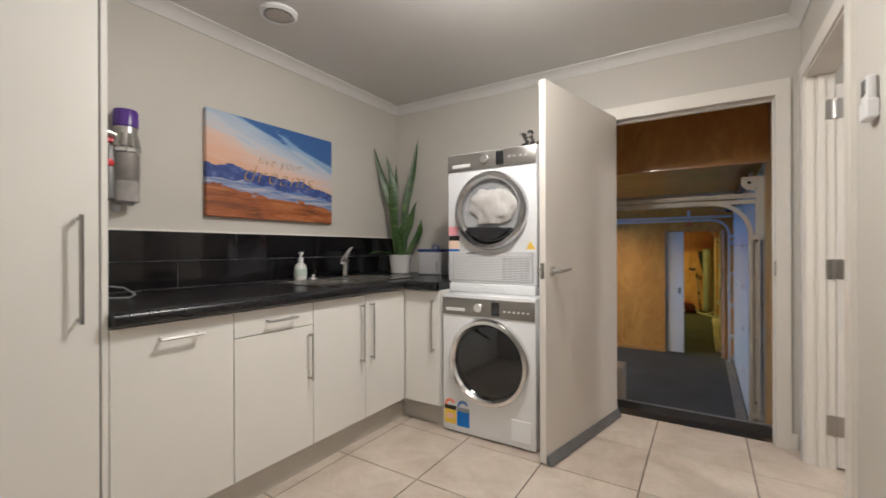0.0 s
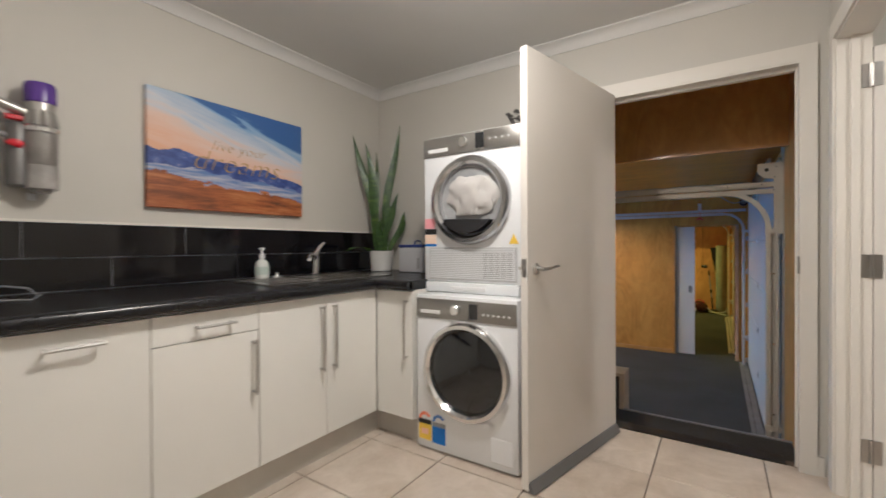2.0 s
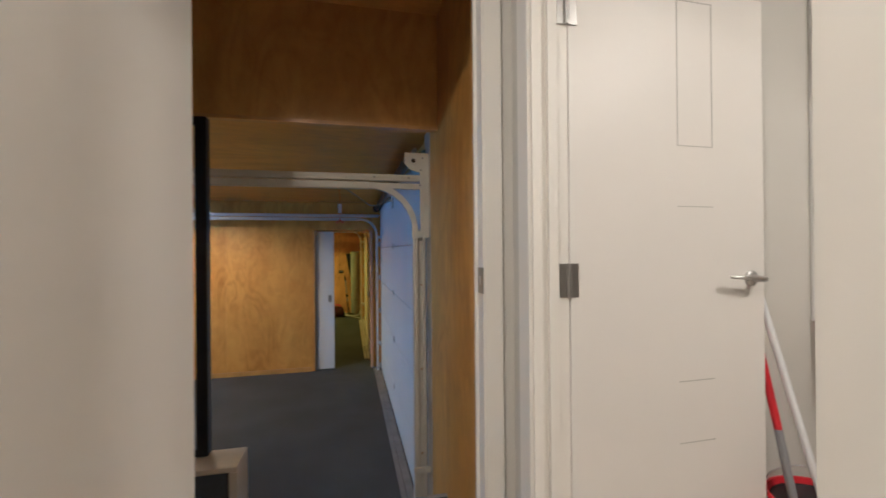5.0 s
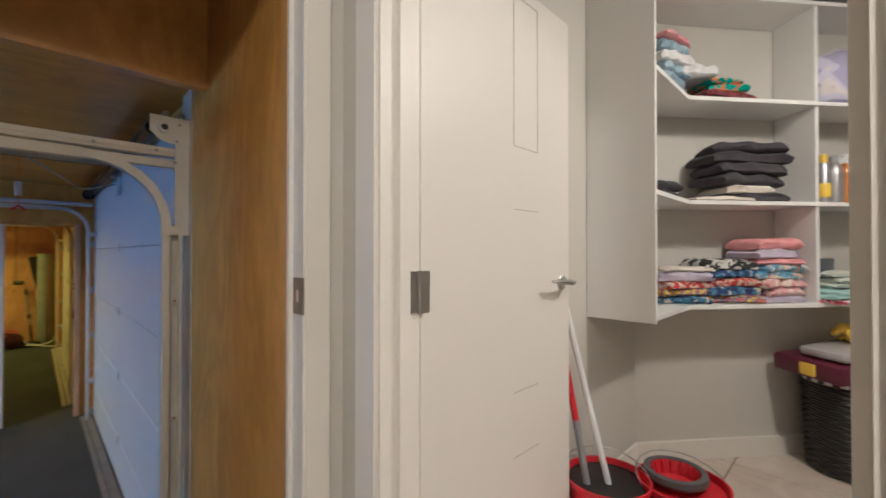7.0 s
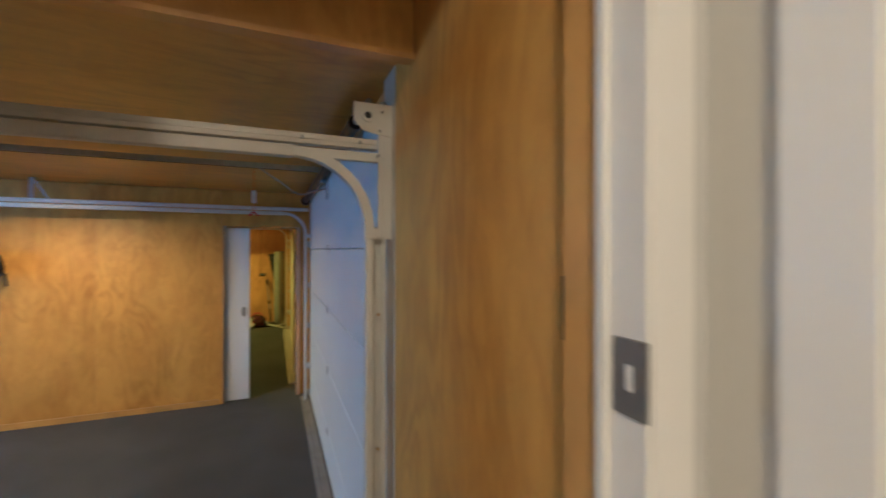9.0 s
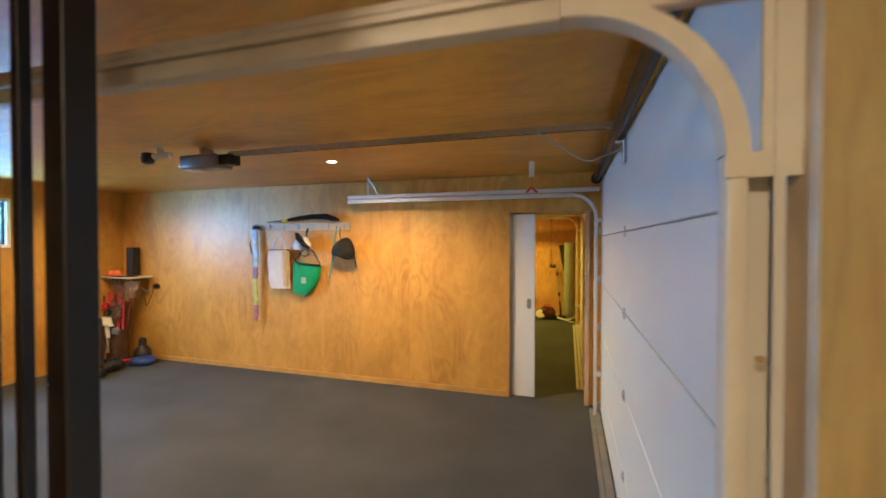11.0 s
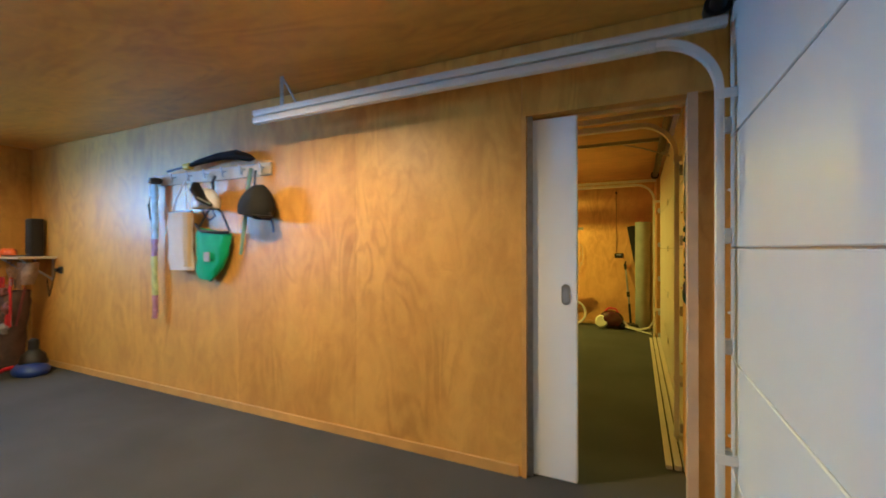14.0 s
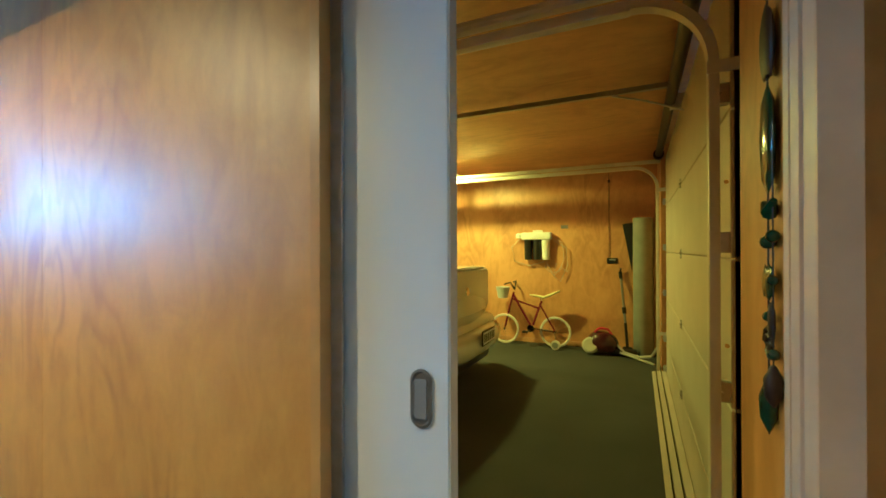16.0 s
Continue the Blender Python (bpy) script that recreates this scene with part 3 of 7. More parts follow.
def door_track(name, label, x, y, zt, z_arc, x_end, mat, side, plate=True, r=0.245):
    """Upright track at x, an arc, and a double level track to x_end, hung from the ceiling."""
    d = thing(name, label, "door track")
    for nm, pts in (("upright", [(x, y, G), (x, y, z_arc)]),
                    ("curve", arc(x - r, z_arc, r, 0, 90, y, 12)),
                    ("level_rail", [(x - r, y, z_arc + r), (x_end, y, z_arc + r)])):
        b = B()
        if nm == "upright":
            box(b, x - 0.016, x + 0.016, y - 0.024, y + 0.024, G, z_arc, 0.005, 2)
            if plate:
                box(b, x + 0.016, x + 0.06, y + side * 0.02, y + side * 0.024, G, z_arc)
        elif nm == "curve":
            for p, q in zip(pts, pts[1:]):
                o, i = Vector(p), Vector(q)
                c = Vector((x - r, y, z_arc))
                f = [c + (v - c) * s for v in (o, i) for s in (1.062, 0.938)]
                vs = [bm_v for w in (-0.024, 0.024) for bm_v in (b.verts.new(v + Vector((0, w, 0))) for v in f)]
                for q4 in ((0, 1, 3, 2), (4, 6, 7, 5), (0, 2, 6, 4), (1, 5, 7, 3)):
                    b.faces.new([vs[k] for k in q4])
            bmesh.ops.remove_doubles(b, verts=b.verts, dist=1e-5)
        else:
            box(b, x_end, x - r, y - 0.024, y + 0.024, z_arc + r - 0.021, z_arc + r + 0.021, 0.004, 2)
        part(nm, b, mat, d)
    part("top_rail", box(B(), x_end, x + 0.03, y - 0.022, y + 0.022, zt - 0.02, zt + 0.02, 0.004, 2), mat, d)
    part("rib", box(B(), x_end + 0.01, x + 0.02, y - 0.026, y + 0.026, zt - 0.003, zt + 0.003), mat, d)
    part("bracket", box(B(), x - 0.02, 0.798, y - side * 0.028, y - side * 0.022, z_arc - 0.04, z_arc + 0.0), mat, d)
    part("bracket", box(B(), x - 0.02, 0.798, y - side * 0.028, y - side * 0.022, G + 0.42, G + 0.46), mat, d)
    if plate:
        part("flag_plate", box(B(), x + 0.03, 0.798, y - side * 0.030, y - side * 0.024, z_arc, zt + 0.07), mat, d)
    b = B()
    box(b, x_end + 0.25, x_end + 0.28, y - 0.002, y + 0.002, zt, CG)
    tube(b, [(x_end + 0.27, y, CG - 0.005), (x_end + 0.40, y, zt + 0.02)], 0.006)
    part("hanger", b, GALV, d)
    for k in range(3):
        zz = G + 0.55 + 0.52 * k
        part("bolt", rod(B(), (x + 0.03, y - side * 0.028, zz), (x + 0.03, y - side * 0.036, zz), 0.007, segs=8), CHROME, d)
    if plate:
        part("straight_rail", box(B(), x - r + 0.01, 0.77, y - 0.014, y + 0.014, z_arc + r - 0.018, z_arc + r + 0.018, 0.003), mat, d)
        b = prism(B(), [(x - 0.065, zt + 0.155), (x - 0.065, zt + 0.085), (x - 0.030, zt + 0.050), (x + 0.010, zt + 0.038), (0.797, zt + 0.030), (0.797, zt + 0.155)], 0, 0.006)
        b.transform(Matrix.Translation((0, y - side * 0.028, 0)) @ Matrix.Rotation(radians(90), 4, "X"))
        lathe(b, [(0.026, 0), (0.026, 0.012), (0.014, 0.012), (0.014, 0.0)], (x - 0.012, y - side * 0.034, zt + 0.105), 16, Matrix.Rotation(radians(90 * side), 3, "X"))
        part("bearing_plate", b, mat, d)
        part("bearing_hole", rod(B(), (x - 0.012, y - side * 0.034, zt + 0.105), (x - 0.012, y - side * 0.037, zt + 0.105), 0.016, segs=14), BLACK, d, "dark bearing hole")
        for hx, hz in ((x - 0.25, zt), (x - 0.04, zt), (x + 0.03, zt - 0.045), (x + 0.035, zt + 0.05), (x + 0.045, zt + 0.125)):
            part("bolt", rod(B(), (hx, y - side * 0.022, hz), (hx, y - side * 0.037, hz), 0.006, segs=8), DARKSTEEL, d)
        part("angle_iron", box(B(), x + 0.045, x + 0.060, y - side * 0.036, y - side * 0.030, G, z_arc + r, 0.001), mat, d)
    return d


TRK = surface("track_cream", (0.62, 0.58, 0.49), 0.45, 0.0, 0.06, 6, 120, 0.05)
CREAM_TRACK = surface("enamelled_track", (0.70, 0.65, 0.52), 0.4, 0.0, 0.06, 6, 120, 0.05)
TRK2 = surface("track_white", (0.70, 0.69, 0.67), 0.42, 0.0, 0.06, 6, 120, 0.05)
door_track("door_track", "cream steel roller door track beside the steps", 0.708, 4.545, 1.551, 1.222, -2.2, TRK, 1, True, 0.28)
door_track("door_track", "pale steel roller door track along the plywood wall", 0.712, 8.22, 1.622, 1.325, -2.12, TRK2, 1, False)
door_track("door_track", "cream steel door track inside the second garage", 0.635, 9.40, 1.60, 1.285, -2.2, CREAM_TRACK, 1, False)
door_track("door_track", "cream steel door track at the end wall", 0.61, 13.0, 1.66, 1.36, -2.2, CREAM_TRACK, 1, False)


def spring_shaft(label, x, y0, y1, z):
    d = thing("spring_shaft", label, "door spring")
    part("spring", rod(B(), (x, y0 + 0.3, z), (x, y1 - 0.1, z), 0.035, segs=20), BLKMETAL, d)
    part("shaft", rod(B(), (x, y0, z), (x, y1, z), 0.013), GALV, d)
    part("drum", rod(B(), (x, y1 - 0.1, z), (x, y1 - 0.03, z), 0.055, segs=20), BLKMETAL, d)
    part("wall_bracket", box(B(), x, 0.798, (y0 + y1) / 2 - 0.03, (y0 + y1) / 2 + 0.03, z - 0.05, z + 0.05, 0.004), GALV, d)


spring_shaft("dark torsion spring above the garage door", 0.72, 4.60, 8.40, 1.745)
spring_shaft("dark torsion spring above the second garage door", 0.62, 9.3, 12.98, 1.72)
structure("trim_floor_one", "grey threshold strip under the garage door", surface("weathered_strip", (0.20, 0.19, 0.18), 0.6, 0, 0.15, 8, 90, 0.1), (0.665, 0.70, 4.6, 8.38, G, G + 0.016),
          (0.705, 0.76, 4.6, 8.38, G, G + 0.026))
structure("trim_floor_two", "grooved pale threshold strip of the second garage", CREAM, (0.545, 0.58, 8.95, 12.95, G, G + 0.022),
          (0.592, 0.63, 8.95, 12.95, G, G + 0.030), (0.642, 0.685, 8.95, 12.95, G, G + 0.035))

# opener with its rail
op = thing("door_opener", "grey garage door opener on a ceiling rail", "door opener")
part("rail", box(B(), -2.2, 0.70, 6.44, 6.475, 1.775, 1.815, 0.003), GALV, op)
part("rail_slot", box(B(), -2.2, 0.66, 6.452, 6.463, 1.772, 1.776), BLACK, op)
b = box(B(), -2.62, -2.25, 6.36, 6.56, 1.68, 1.79, 0.02, 3)
part("housing", b, surface("opener_grey", (0.20, 0.21, 0.24), 0.4, 0, 0.05, 5, 100, 0.05), op)
part("lens", box(B(), -2.625, -2.47, 6.40, 6.52, 1.672, 1.70, 0.01, 2), PLASTIC_W, op, "pale lamp lens")
part("end_cap", box(B(), -2.26, -2.13, 6.40, 6.51, 1.70, 1.785, 0.012, 2), BLACK, op)
part("hanger", box(B(), -2.45, -2.42, 6.40, 6.52, 1.785, CG, 0.002), GALV, op)
part("door_arm", tube(B(), [(0.25, 6.458, 1.78), (0.40, 6.458, 1.68), (0.50, 6.458, 1.605), (0.54, 6.458, 1.586), (0.58, 6.458, 1.585), (0.66, 6.458, 1.615), (0.776, 6.458, 1.65)], 0.012, 8, 0.5), surface("dull_arm_steel", (0.42, 0.40, 0.37), 0.45, 0.2), op, "bent steel door arm")
part("arm_plate", box(B(), 0.755, 0.776, 6.42, 6.50, 1.56, 1.70, 0.003), GALV, op)
part("cord", rod(B(), (0.215, 6.458, 1.775), (0.215, 6.458, 1.43), 0.003, segs=6), ORANGE, op, "orange release cord")
part("tag", box(B(), 0.198, 0.232, 6.454, 6.462, 1.50, 1.60, 0.003), PLASTIC_W, op, "white instruction tag")
b = B()
tube(b, [(0.18, 6.458, 1.40), (0.215, 6.458, 1.432), (0.25, 6.458, 1.40)], 0.008)
part("release_handle", b, RED, op, "red release handle")
cm = thing("sensor_lamp", "dark swivel sensor on the plywood ceiling", "sensor")
part("head", lathe(B(), [(0.02, -0.05), (0.045, -0.04), (0.05, 0.0), (0.04, 0.04), (0.01, 0.05)], (-2.88, 6.30, 1.77), 20), BLACK, cm)
part("stem", rod(B(), (-2.70, 6.36, 1.80), (-2.86, 6.31, 1.78), 0.022), PLASTIC_W, cm)
part("mount", rod(B(), (-2.78, 6.33, 1.78), (-2.78, 6.33, CG), 0.025), PLASTIC_W, cm)

for gx, gy in ((-1.72, 7.21), (-4.91, 7.15), (-3.05, 5.0), (-4.91, 5.0), (-1.9, 12.6), (-4.4, 12.6)):
    d = thing("downlight", "lit recessed downlight with white rim in plywood", "downlight", "garage downlights")
    part("rim", lathe(B(), [(0.042, 0.0), (0.055, 0.0), (0.055, -0.004), (0.042, -0.006)], (gx, gy, CG - 0.001), 24, None, True), PLASTIC_W, d)
    part("bulb", lathe(B(), [(0.041, -0.002), (0.03, -0.004), (0.001, -0.005)], (gx, gy, CG - 0.001), 24), BULB, d)
for lx, ly in ((-0.28, 1.70), (0.1, -0.9), (2.0, 1.75)):
    zc = CL
    d = thing("ceiling_light", "round lit ceiling lamp with a white base", "ceiling light", "ceiling lamps")
    part("base", lathe(B(), [(0.11, 0), (0.11, -0.015), (0.09, -0.025)], (lx, ly, zc), 28), PLASTIC_W, d)
    part("diffuser", lathe(B(), [(0.085, -0.024), (0.08, -0.030), (0.001, -0.034)], (lx, ly, zc), 28), BULB, d)

# ---- laundry: cupboards, worktop and sink ----
FX = -1.27  # front plane of the cupboards along the west wall


def bar_handle(parent, a, b, out):
    """A square bar handle between two points on a front, standing off along out."""
    a, b, o = Vector(a), Vector(b), Vector(out)
    bm = B()
    d = (b - a).normalized()
    tube(bm, [a + o * 0.032, b + o * 0.032], 0.0065, 4)
    for p in (a + d * 0.012, b - d * 0.012):
        tube(bm, [p, p + o * 0.034], 0.006, 6)
    part("handle", bm, STEEL, parent, "brushed steel bar handle")


def base_unit(label, y0, y1, fronts, handles):
    c = thing("base_cabinet", label, "cabinet", "laundry base cabinets")
    part("body", box(B(), -1.98, FX - 0.021, y0 + 0.001, y1 - 0.001, 0.144, 0.862), CAB, c)
    part("plinth", box(B(), -1.90, -1.33, y0, y1, 0.0, 0.144), KICK, c, "grey metal plinth")
    for z0, z1 in fronts:
        part("door" if z1 - z0 > 0.2 else "drawer_front", box(B(), FX - 0.018, FX, y0 + 0.0018, y1 - 0.0018, z0 + 0.0015, z1 - 0.0015, 0.0015), CAB, c)
    for a, b in handles:
        bar_handle(c, (FX, *a), (FX, *b), (1, 0, 0))


base_unit("white melamine tilt-out cupboard with a level bar handle", 0.845, 1.272, [(0.144, 0.857)], [((0.985, 0.80), (1.135, 0.80))])
base_unit("white melamine cupboard with a drawer over a door", 1.272, 1.685, [(0.144, 0.746), (0.746, 0.857)], [((1.414, 0.80), (1.57, 0.80)), ((1.655, 0.475), (1.655, 0.71))])
base_unit("white melamine sink cupboard with an upright bar handle", 1.685, 2.06, [(0.144, 0.857)], [((2.02, 0.48), (2.02, 0.81))])
base_unit("white melamine cupboard under the sink drainer", 2.06, 2.428, [(0.144, 0.857)], [((2.10, 0.48), (2.10, 0.81))])
cc = thing("corner_cabinet", "white melamine corner cupboard beside the washing machine", "cabinet", "laundry base cabinets")
part("body", box(B(), -1.98, -1.005, 2.452, 3.25, 0.144, 0.862), CAB, cc)
part("plinth", box(B(), -1.345, -1.33, 2.428, 2.50, 0.0, 0.144), KICK, cc)
part("plinth", box(B(), -1.345, -1.005, 2.50, 2.52, 0.0, 0.144), KICK, cc, "grey metal plinth")
part("door", box(B(), FX + 0.002, -1.006, 2.43, 2.448, 0.1455, 0.8555, 0.0015), CAB, cc)
bar_handle(cc, (-1.04, 2.43, 0.48), (-1.04, 2.43, 0.81), (0, -1, 0))

tc = thing("tall_cupboard", "tall white melamine cupboard with a steel bar handle", "cupboard")
part("body", box(B(), -1.98, FX - 0.021, 0.20, 0.842, 0.144, 2.335), CAB, tc)
part("side_panel", box(B(), -1.98, FX + 0.004, 0.824, 0.843, 0.0, 2.335, 0.0015), CAB, tc)
part("door", box(B(), FX - 0.018, FX, 0.203, 0.820, 0.146, 2.333, 0.0015), CAB, tc)
part("plinth", box(B(), -1.90, -1.33, 0.2, 0.823, 0.0, 0.144), KICK, tc)
bar_handle(tc, (FX, 0.766, 0.89), (FX, 0.766, 1.23), (1, 0, 0))
tc2 = thing("tall_cupboard", "tall white melamine cupboard beside its twin", "cupboard")
part("body", box(B(), -1.98, FX - 0.021, -0.46, 0.198, 0.144, 2.335), CAB, tc2)
part("door", box(B(), FX - 0.018, FX, -0.457, 0.196, 0.146, 2.333, 0.0015), CAB, tc2)
part("plinth", box(B(), -1.90, -1.33, -0.46, 0.2, 0.0, 0.144), KICK, tc2)
bar_handle(tc2, (FX, -0.40, 0.89), (FX, -0.40, 1.23), (1, 0, 0))

wt = thing("worktop", "black laminate worktop with a rounded front edge", "worktop")
for nm, bx in (("slab", (-1.985, -1.25, 0.845, 1.84)), ("slab", (-1.985, -1.86, 1.84, 2.70)), ("slab", (-1.40, -1.25, 1.84, 2.70)),
               ("slab", (-1.985, -1.25, 2.70, 3.262)), ("slab", (-1.25, -1.003, 2.405, 3.262))):
    part(nm, box(B(), *bx, 0.864, 0.915, 0.0), COUNTER, wt)
for pts in ([(-1.25, 0.845, 0.8895), (-1.25, 2.405, 0.8895)], [(-1.25, 2.405, 0.8895), (-1.003, 2.405, 0.8895)]):
    part("front_edge", tube(B(), pts, 0.0255, 16, 1.0), COUNTER, wt)

SINKSTEEL = surface("satin_steel", (0.50, 0.49, 0.47), 0.24, 1.0, 0.05, 6, 220, 0.04)
sk = thing("sink", "stainless steel laundry sink with drainer", "sink")
b = B()
for bx in ((-1.87, -1.39, 1.83, 2.24), (-1.87, -1.80, 2.24, 2.64), (-1.46, -1.39, 2.24, 2.64), (-1.87, -1.39, 2.64, 2.71)):
    box(b, *bx, 0.9155, 0.921, 0.0015)
part("rim", b, SINKSTEEL, sk)
b = B()
for bx in ((-1.80, -1.795, 2.24, 2.64, 0.74, 0.918), (-1.465, -1.46, 2.24, 2.64, 0.74, 0.918), (-1.80, -1.46, 2.24, 2.245, 0.74, 0.918),
           (-1.80, -1.46, 2.635, 2.64, 0.74, 0.918), (-1.80, -1.46, 2.24, 2.64, 0.735, 0.741)):
    box(b, *bx)
part("bowl", b, SINKSTEEL, sk)
for k in range(6):
    part("drainer_rib", tube(B(), [(-1.78 + 0.06 * k, 1.88, 0.921), (-1.78 + 0.06 * k, 2.18, 0.921)], 0.004, 8, 0.6), SINKSTEEL, sk)
part("plug", lathe(B(), [(0.032, 0), (0.030, 0.012), (0.012, 0.016), (0.010, 0.03), (0.002, 0.032)], (-1.83, 2.16, 0.921), 20), CHROME, sk, "chrome plug on the rim")
tp = thing("tap", "chrome mixer tap with a lifted lever", "tap")
part("body", lathe(B(), [(0.032, 0), (0.032, 0.008), (0.026, 0.014), (0.025, 0.105), (0.027, 0.125), (0.016, 0.142), (0.002, 0.145)], (-1.835, 2.45, 0.921), 24), CHROME, tp)
part("spout", tube(B(), [(-1.835, 2.45, 1.025), (-1.80, 2.41, 1.040), (-1.755, 2.355, 1.048), (-1.715, 2.31, 1.045), (-1.70, 2.295, 1.025)], [0.018, 0.016, 0.015, 0.014, 0.012], 12), CHROME, tp)
part("lever", tube(B(), [(-1.835, 2.45, 1.055), (-1.838, 2.475, 1.085), (-1.842, 2.51, 1.118), (-1.845, 2.535, 1.132)], [0.024, 0.020, 0.014, 0.010], 10, 0.7), CHROME, tp)
sb = thing("soap_bottle", "clear pump soap bottle with white pump", "soap bottle")
part("bottle", lathe(B(), [(0.036, 0), (0.04, 0.006), (0.04, 0.07), (0.034, 0.095), (0.016, 0.112), (0.014, 0.122)], (-1.86, 2.08, 0.921), 24), surface("soap_gel", (0.60, 0.62, 0.60), 0.15, 0, 0.05, 6, 80, 0, 0.4), sb)
part("label_band", lathe(B(), [(0.0405, 0.022), (0.0408, 0.024), (0.0408, 0.066), (0.0405, 0.068)], (-1.86, 2.08, 0.921), 24), surface("soap_label", (0.40, 0.46, 0.43), 0.5), sb, "pale green label band")
b = lathe(B(), [(0.017, 0.12), (0.018, 0.14), (0.008, 0.144), (0.007, 0.165), (0.016, 0.168), (0.016, 0.178), (0.004, 0.182)], (-1.86, 2.08, 0.921), 18)
tube(b, [(-1.86, 2.08, 1.094), (-1.835, 2.065, 1.096), (-1.815, 2.055, 1.088)], 0.006)
part("pump", b, PLASTIC_W, sb, "white pump head")
cb = thing("cable", "thin pale grey cable looped on the worktop", "cable")
part("lead", tube(B(), [(-1.95, 0.86, 0.920), (-1.88, 0.93, 0.948), (-1.80, 1.00, 0.966), (-1.72, 1.05, 0.958), (-1.66, 1.07, 0.932), (-1.66, 1.05, 0.919), (-1.74, 0.99, 0.918), (-1.84, 0.93, 0.922), (-1.92, 0.87, 0.918)], 0.003, 8), surface("grey_flex", (0.42, 0.42, 0.42), 0.5), cb)

# splashback tiles
spl = tagged(part("wall_splashback", box(B(), -1.9995, -1.990, 0.843, 3.264, 0.915, 1.217), DGROUT), "glossy black tiled splashback with pale grout lines", "splashback", kind="structure")
rows = ((0.919, 1.060, [0.843, 1.39, 2.005, 2.62, 3.262]), (1.064, 1.214, [0.843, 1.087, 1.715, 2.326, 2.94, 3.262]))
for z0, z1, ys in rows:
    for a, c in zip(ys, ys[1:]):
        part("tile", box(B(), -1.992, -1.983, a + 0.002, c - 0.002, z0, z1, 0.0012), SPLASH, spl)
structure("trim_splash", "white strip on top of the splashback", TRIM, (-1.999, -1.981, 0.843, 3.264, 1.215, 1.226))

# ---- laundry machines ----


def ring(bm, c, r0, r1, depth, segs=48):
    """A rounded ring facing -y round the point c."""
    prof = [(r0, 0), (r0, depth * 0.6), (r0 + (r1 - r0) * 0.3, depth), (r1 - (r1 - r0) * 0.25, depth * 0.95), (r1, depth * 0.5), (r1, 0)]
    m = Matrix.Rotation(radians(90), 3, "X")
    rings = [[bm.verts.new(Vector(c) + m @ Vector((r * math.cos(6.28319 * k / segs), r * math.sin(6.28319 * k / segs), h))) for k in range(segs)] for r, h in prof]
    for a, b2 in zip(rings, rings[1:] + rings[:1]):
        for k in range(segs):
            bm.faces.new((a[k], a[(k + 1) % segs], b2[(k + 1) % segs], b2[k]))
    return bm


def disc(bm, c, r, bulge, segs=48):
    return lathe(bm, [(r, 0), (r * 0.8, bulge * 0.5), (r * 0.45, bulge * 0.85), (0.002, bulge)], c, segs, Matrix.Rotation(radians(90), 3, "X"))


wm = thing("washing_machine", "white front-loading washing machine with a dark glass door", "washing machine")
X0, X1, YF = -0.985, -0.388, 2.445
part("body", box(B(), X0, X1, YF, 3.04, 0.012, 0.845, 0.008, 2), WHITE, wm)
part("control_panel", box(B(), X0 + 0.004, X1 - 0.004, YF - 0.008, YF + 0.002, 0.722, 0.826, 0.004, 2), DARKSTEEL, wm, "grey brushed control panel")
part("display", box(B(), X0 + 0.335, X0 + 0.385, YF - 0.0105, YF - 0.007, 0.735, 0.812, 0.001), BLKGLASS, wm)
part("drawer_grip", box(B(), X0 + 0.03, X0 + 0.16, YF - 0.0115, YF - 0.007, 0.745, 0.765, 0.002), PLASTIC_W, wm)
part("dial", lathe(B(), [(0.030, 0), (0.028, 0.018), (0.024, 0.022), (0.001, 0.022)], (X0 + 0.255, YF - 0.008, 0.775), 28, Matrix.Rotation(radians(90), 3, "X")), CHROME, wm, "chrome programme dial")
for k in range(6):
    part("button", box(B(), X0 + 0.41 + 0.028 * k, X0 + 0.422 + 0.028 * k, YF - 0.0105, YF - 0.007, 0.758, 0.768, 0.001), PLASTIC_W, wm)
part("door_ring", ring(B(), (-0.672, YF, 0.462), 0.212, 0.252, 0.042), CHROME, wm, "chrome door ring")
part("door_glass", disc(B(), (-0.672, YF - 0.014, 0.462), 0.216, 0.034), BLKGLASS, wm, "dark glass porthole")
part("filter_flap", box(B(), X1 - 0.145, X1 - 0.025, YF - 0.003, YF + 0.002, 0.045, 0.165, 0.002), WHITE, wm)
part("plinth", box(B(), X0 + 0.02, X1 - 0.02, YF + 0.02, 3.0, 0.0, 0.014), GREY, wm)
STK = [("energy_label", X0 + 0.012, X0 + 0.095, 0.055, 0.14, YELLOW), ("water_label", X0 + 0.100, X0 + 0.185, 0.05, 0.14, BLUE),
       ("black_band", X0 + 0.012, X0 + 0.095, 0.14, 0.165, BLACK), ("dark_blue_band", X0 + 0.100, X0 + 0.185, 0.14, 0.162, GREY)]
for nm, a, c, z0, z1, mat in STK:
    part(nm, box(B(), a, c, YF - 0.0016, YF - 0.0002, z0, z1), mat, wm)
part("label_panel", box(B(), X0 + 0.03, X0 + 0.075, YF - 0.0024, YF - 0.0015, 0.085, 0.115), surface("peach_print", (0.80, 0.50, 0.38), 0.6), wm)
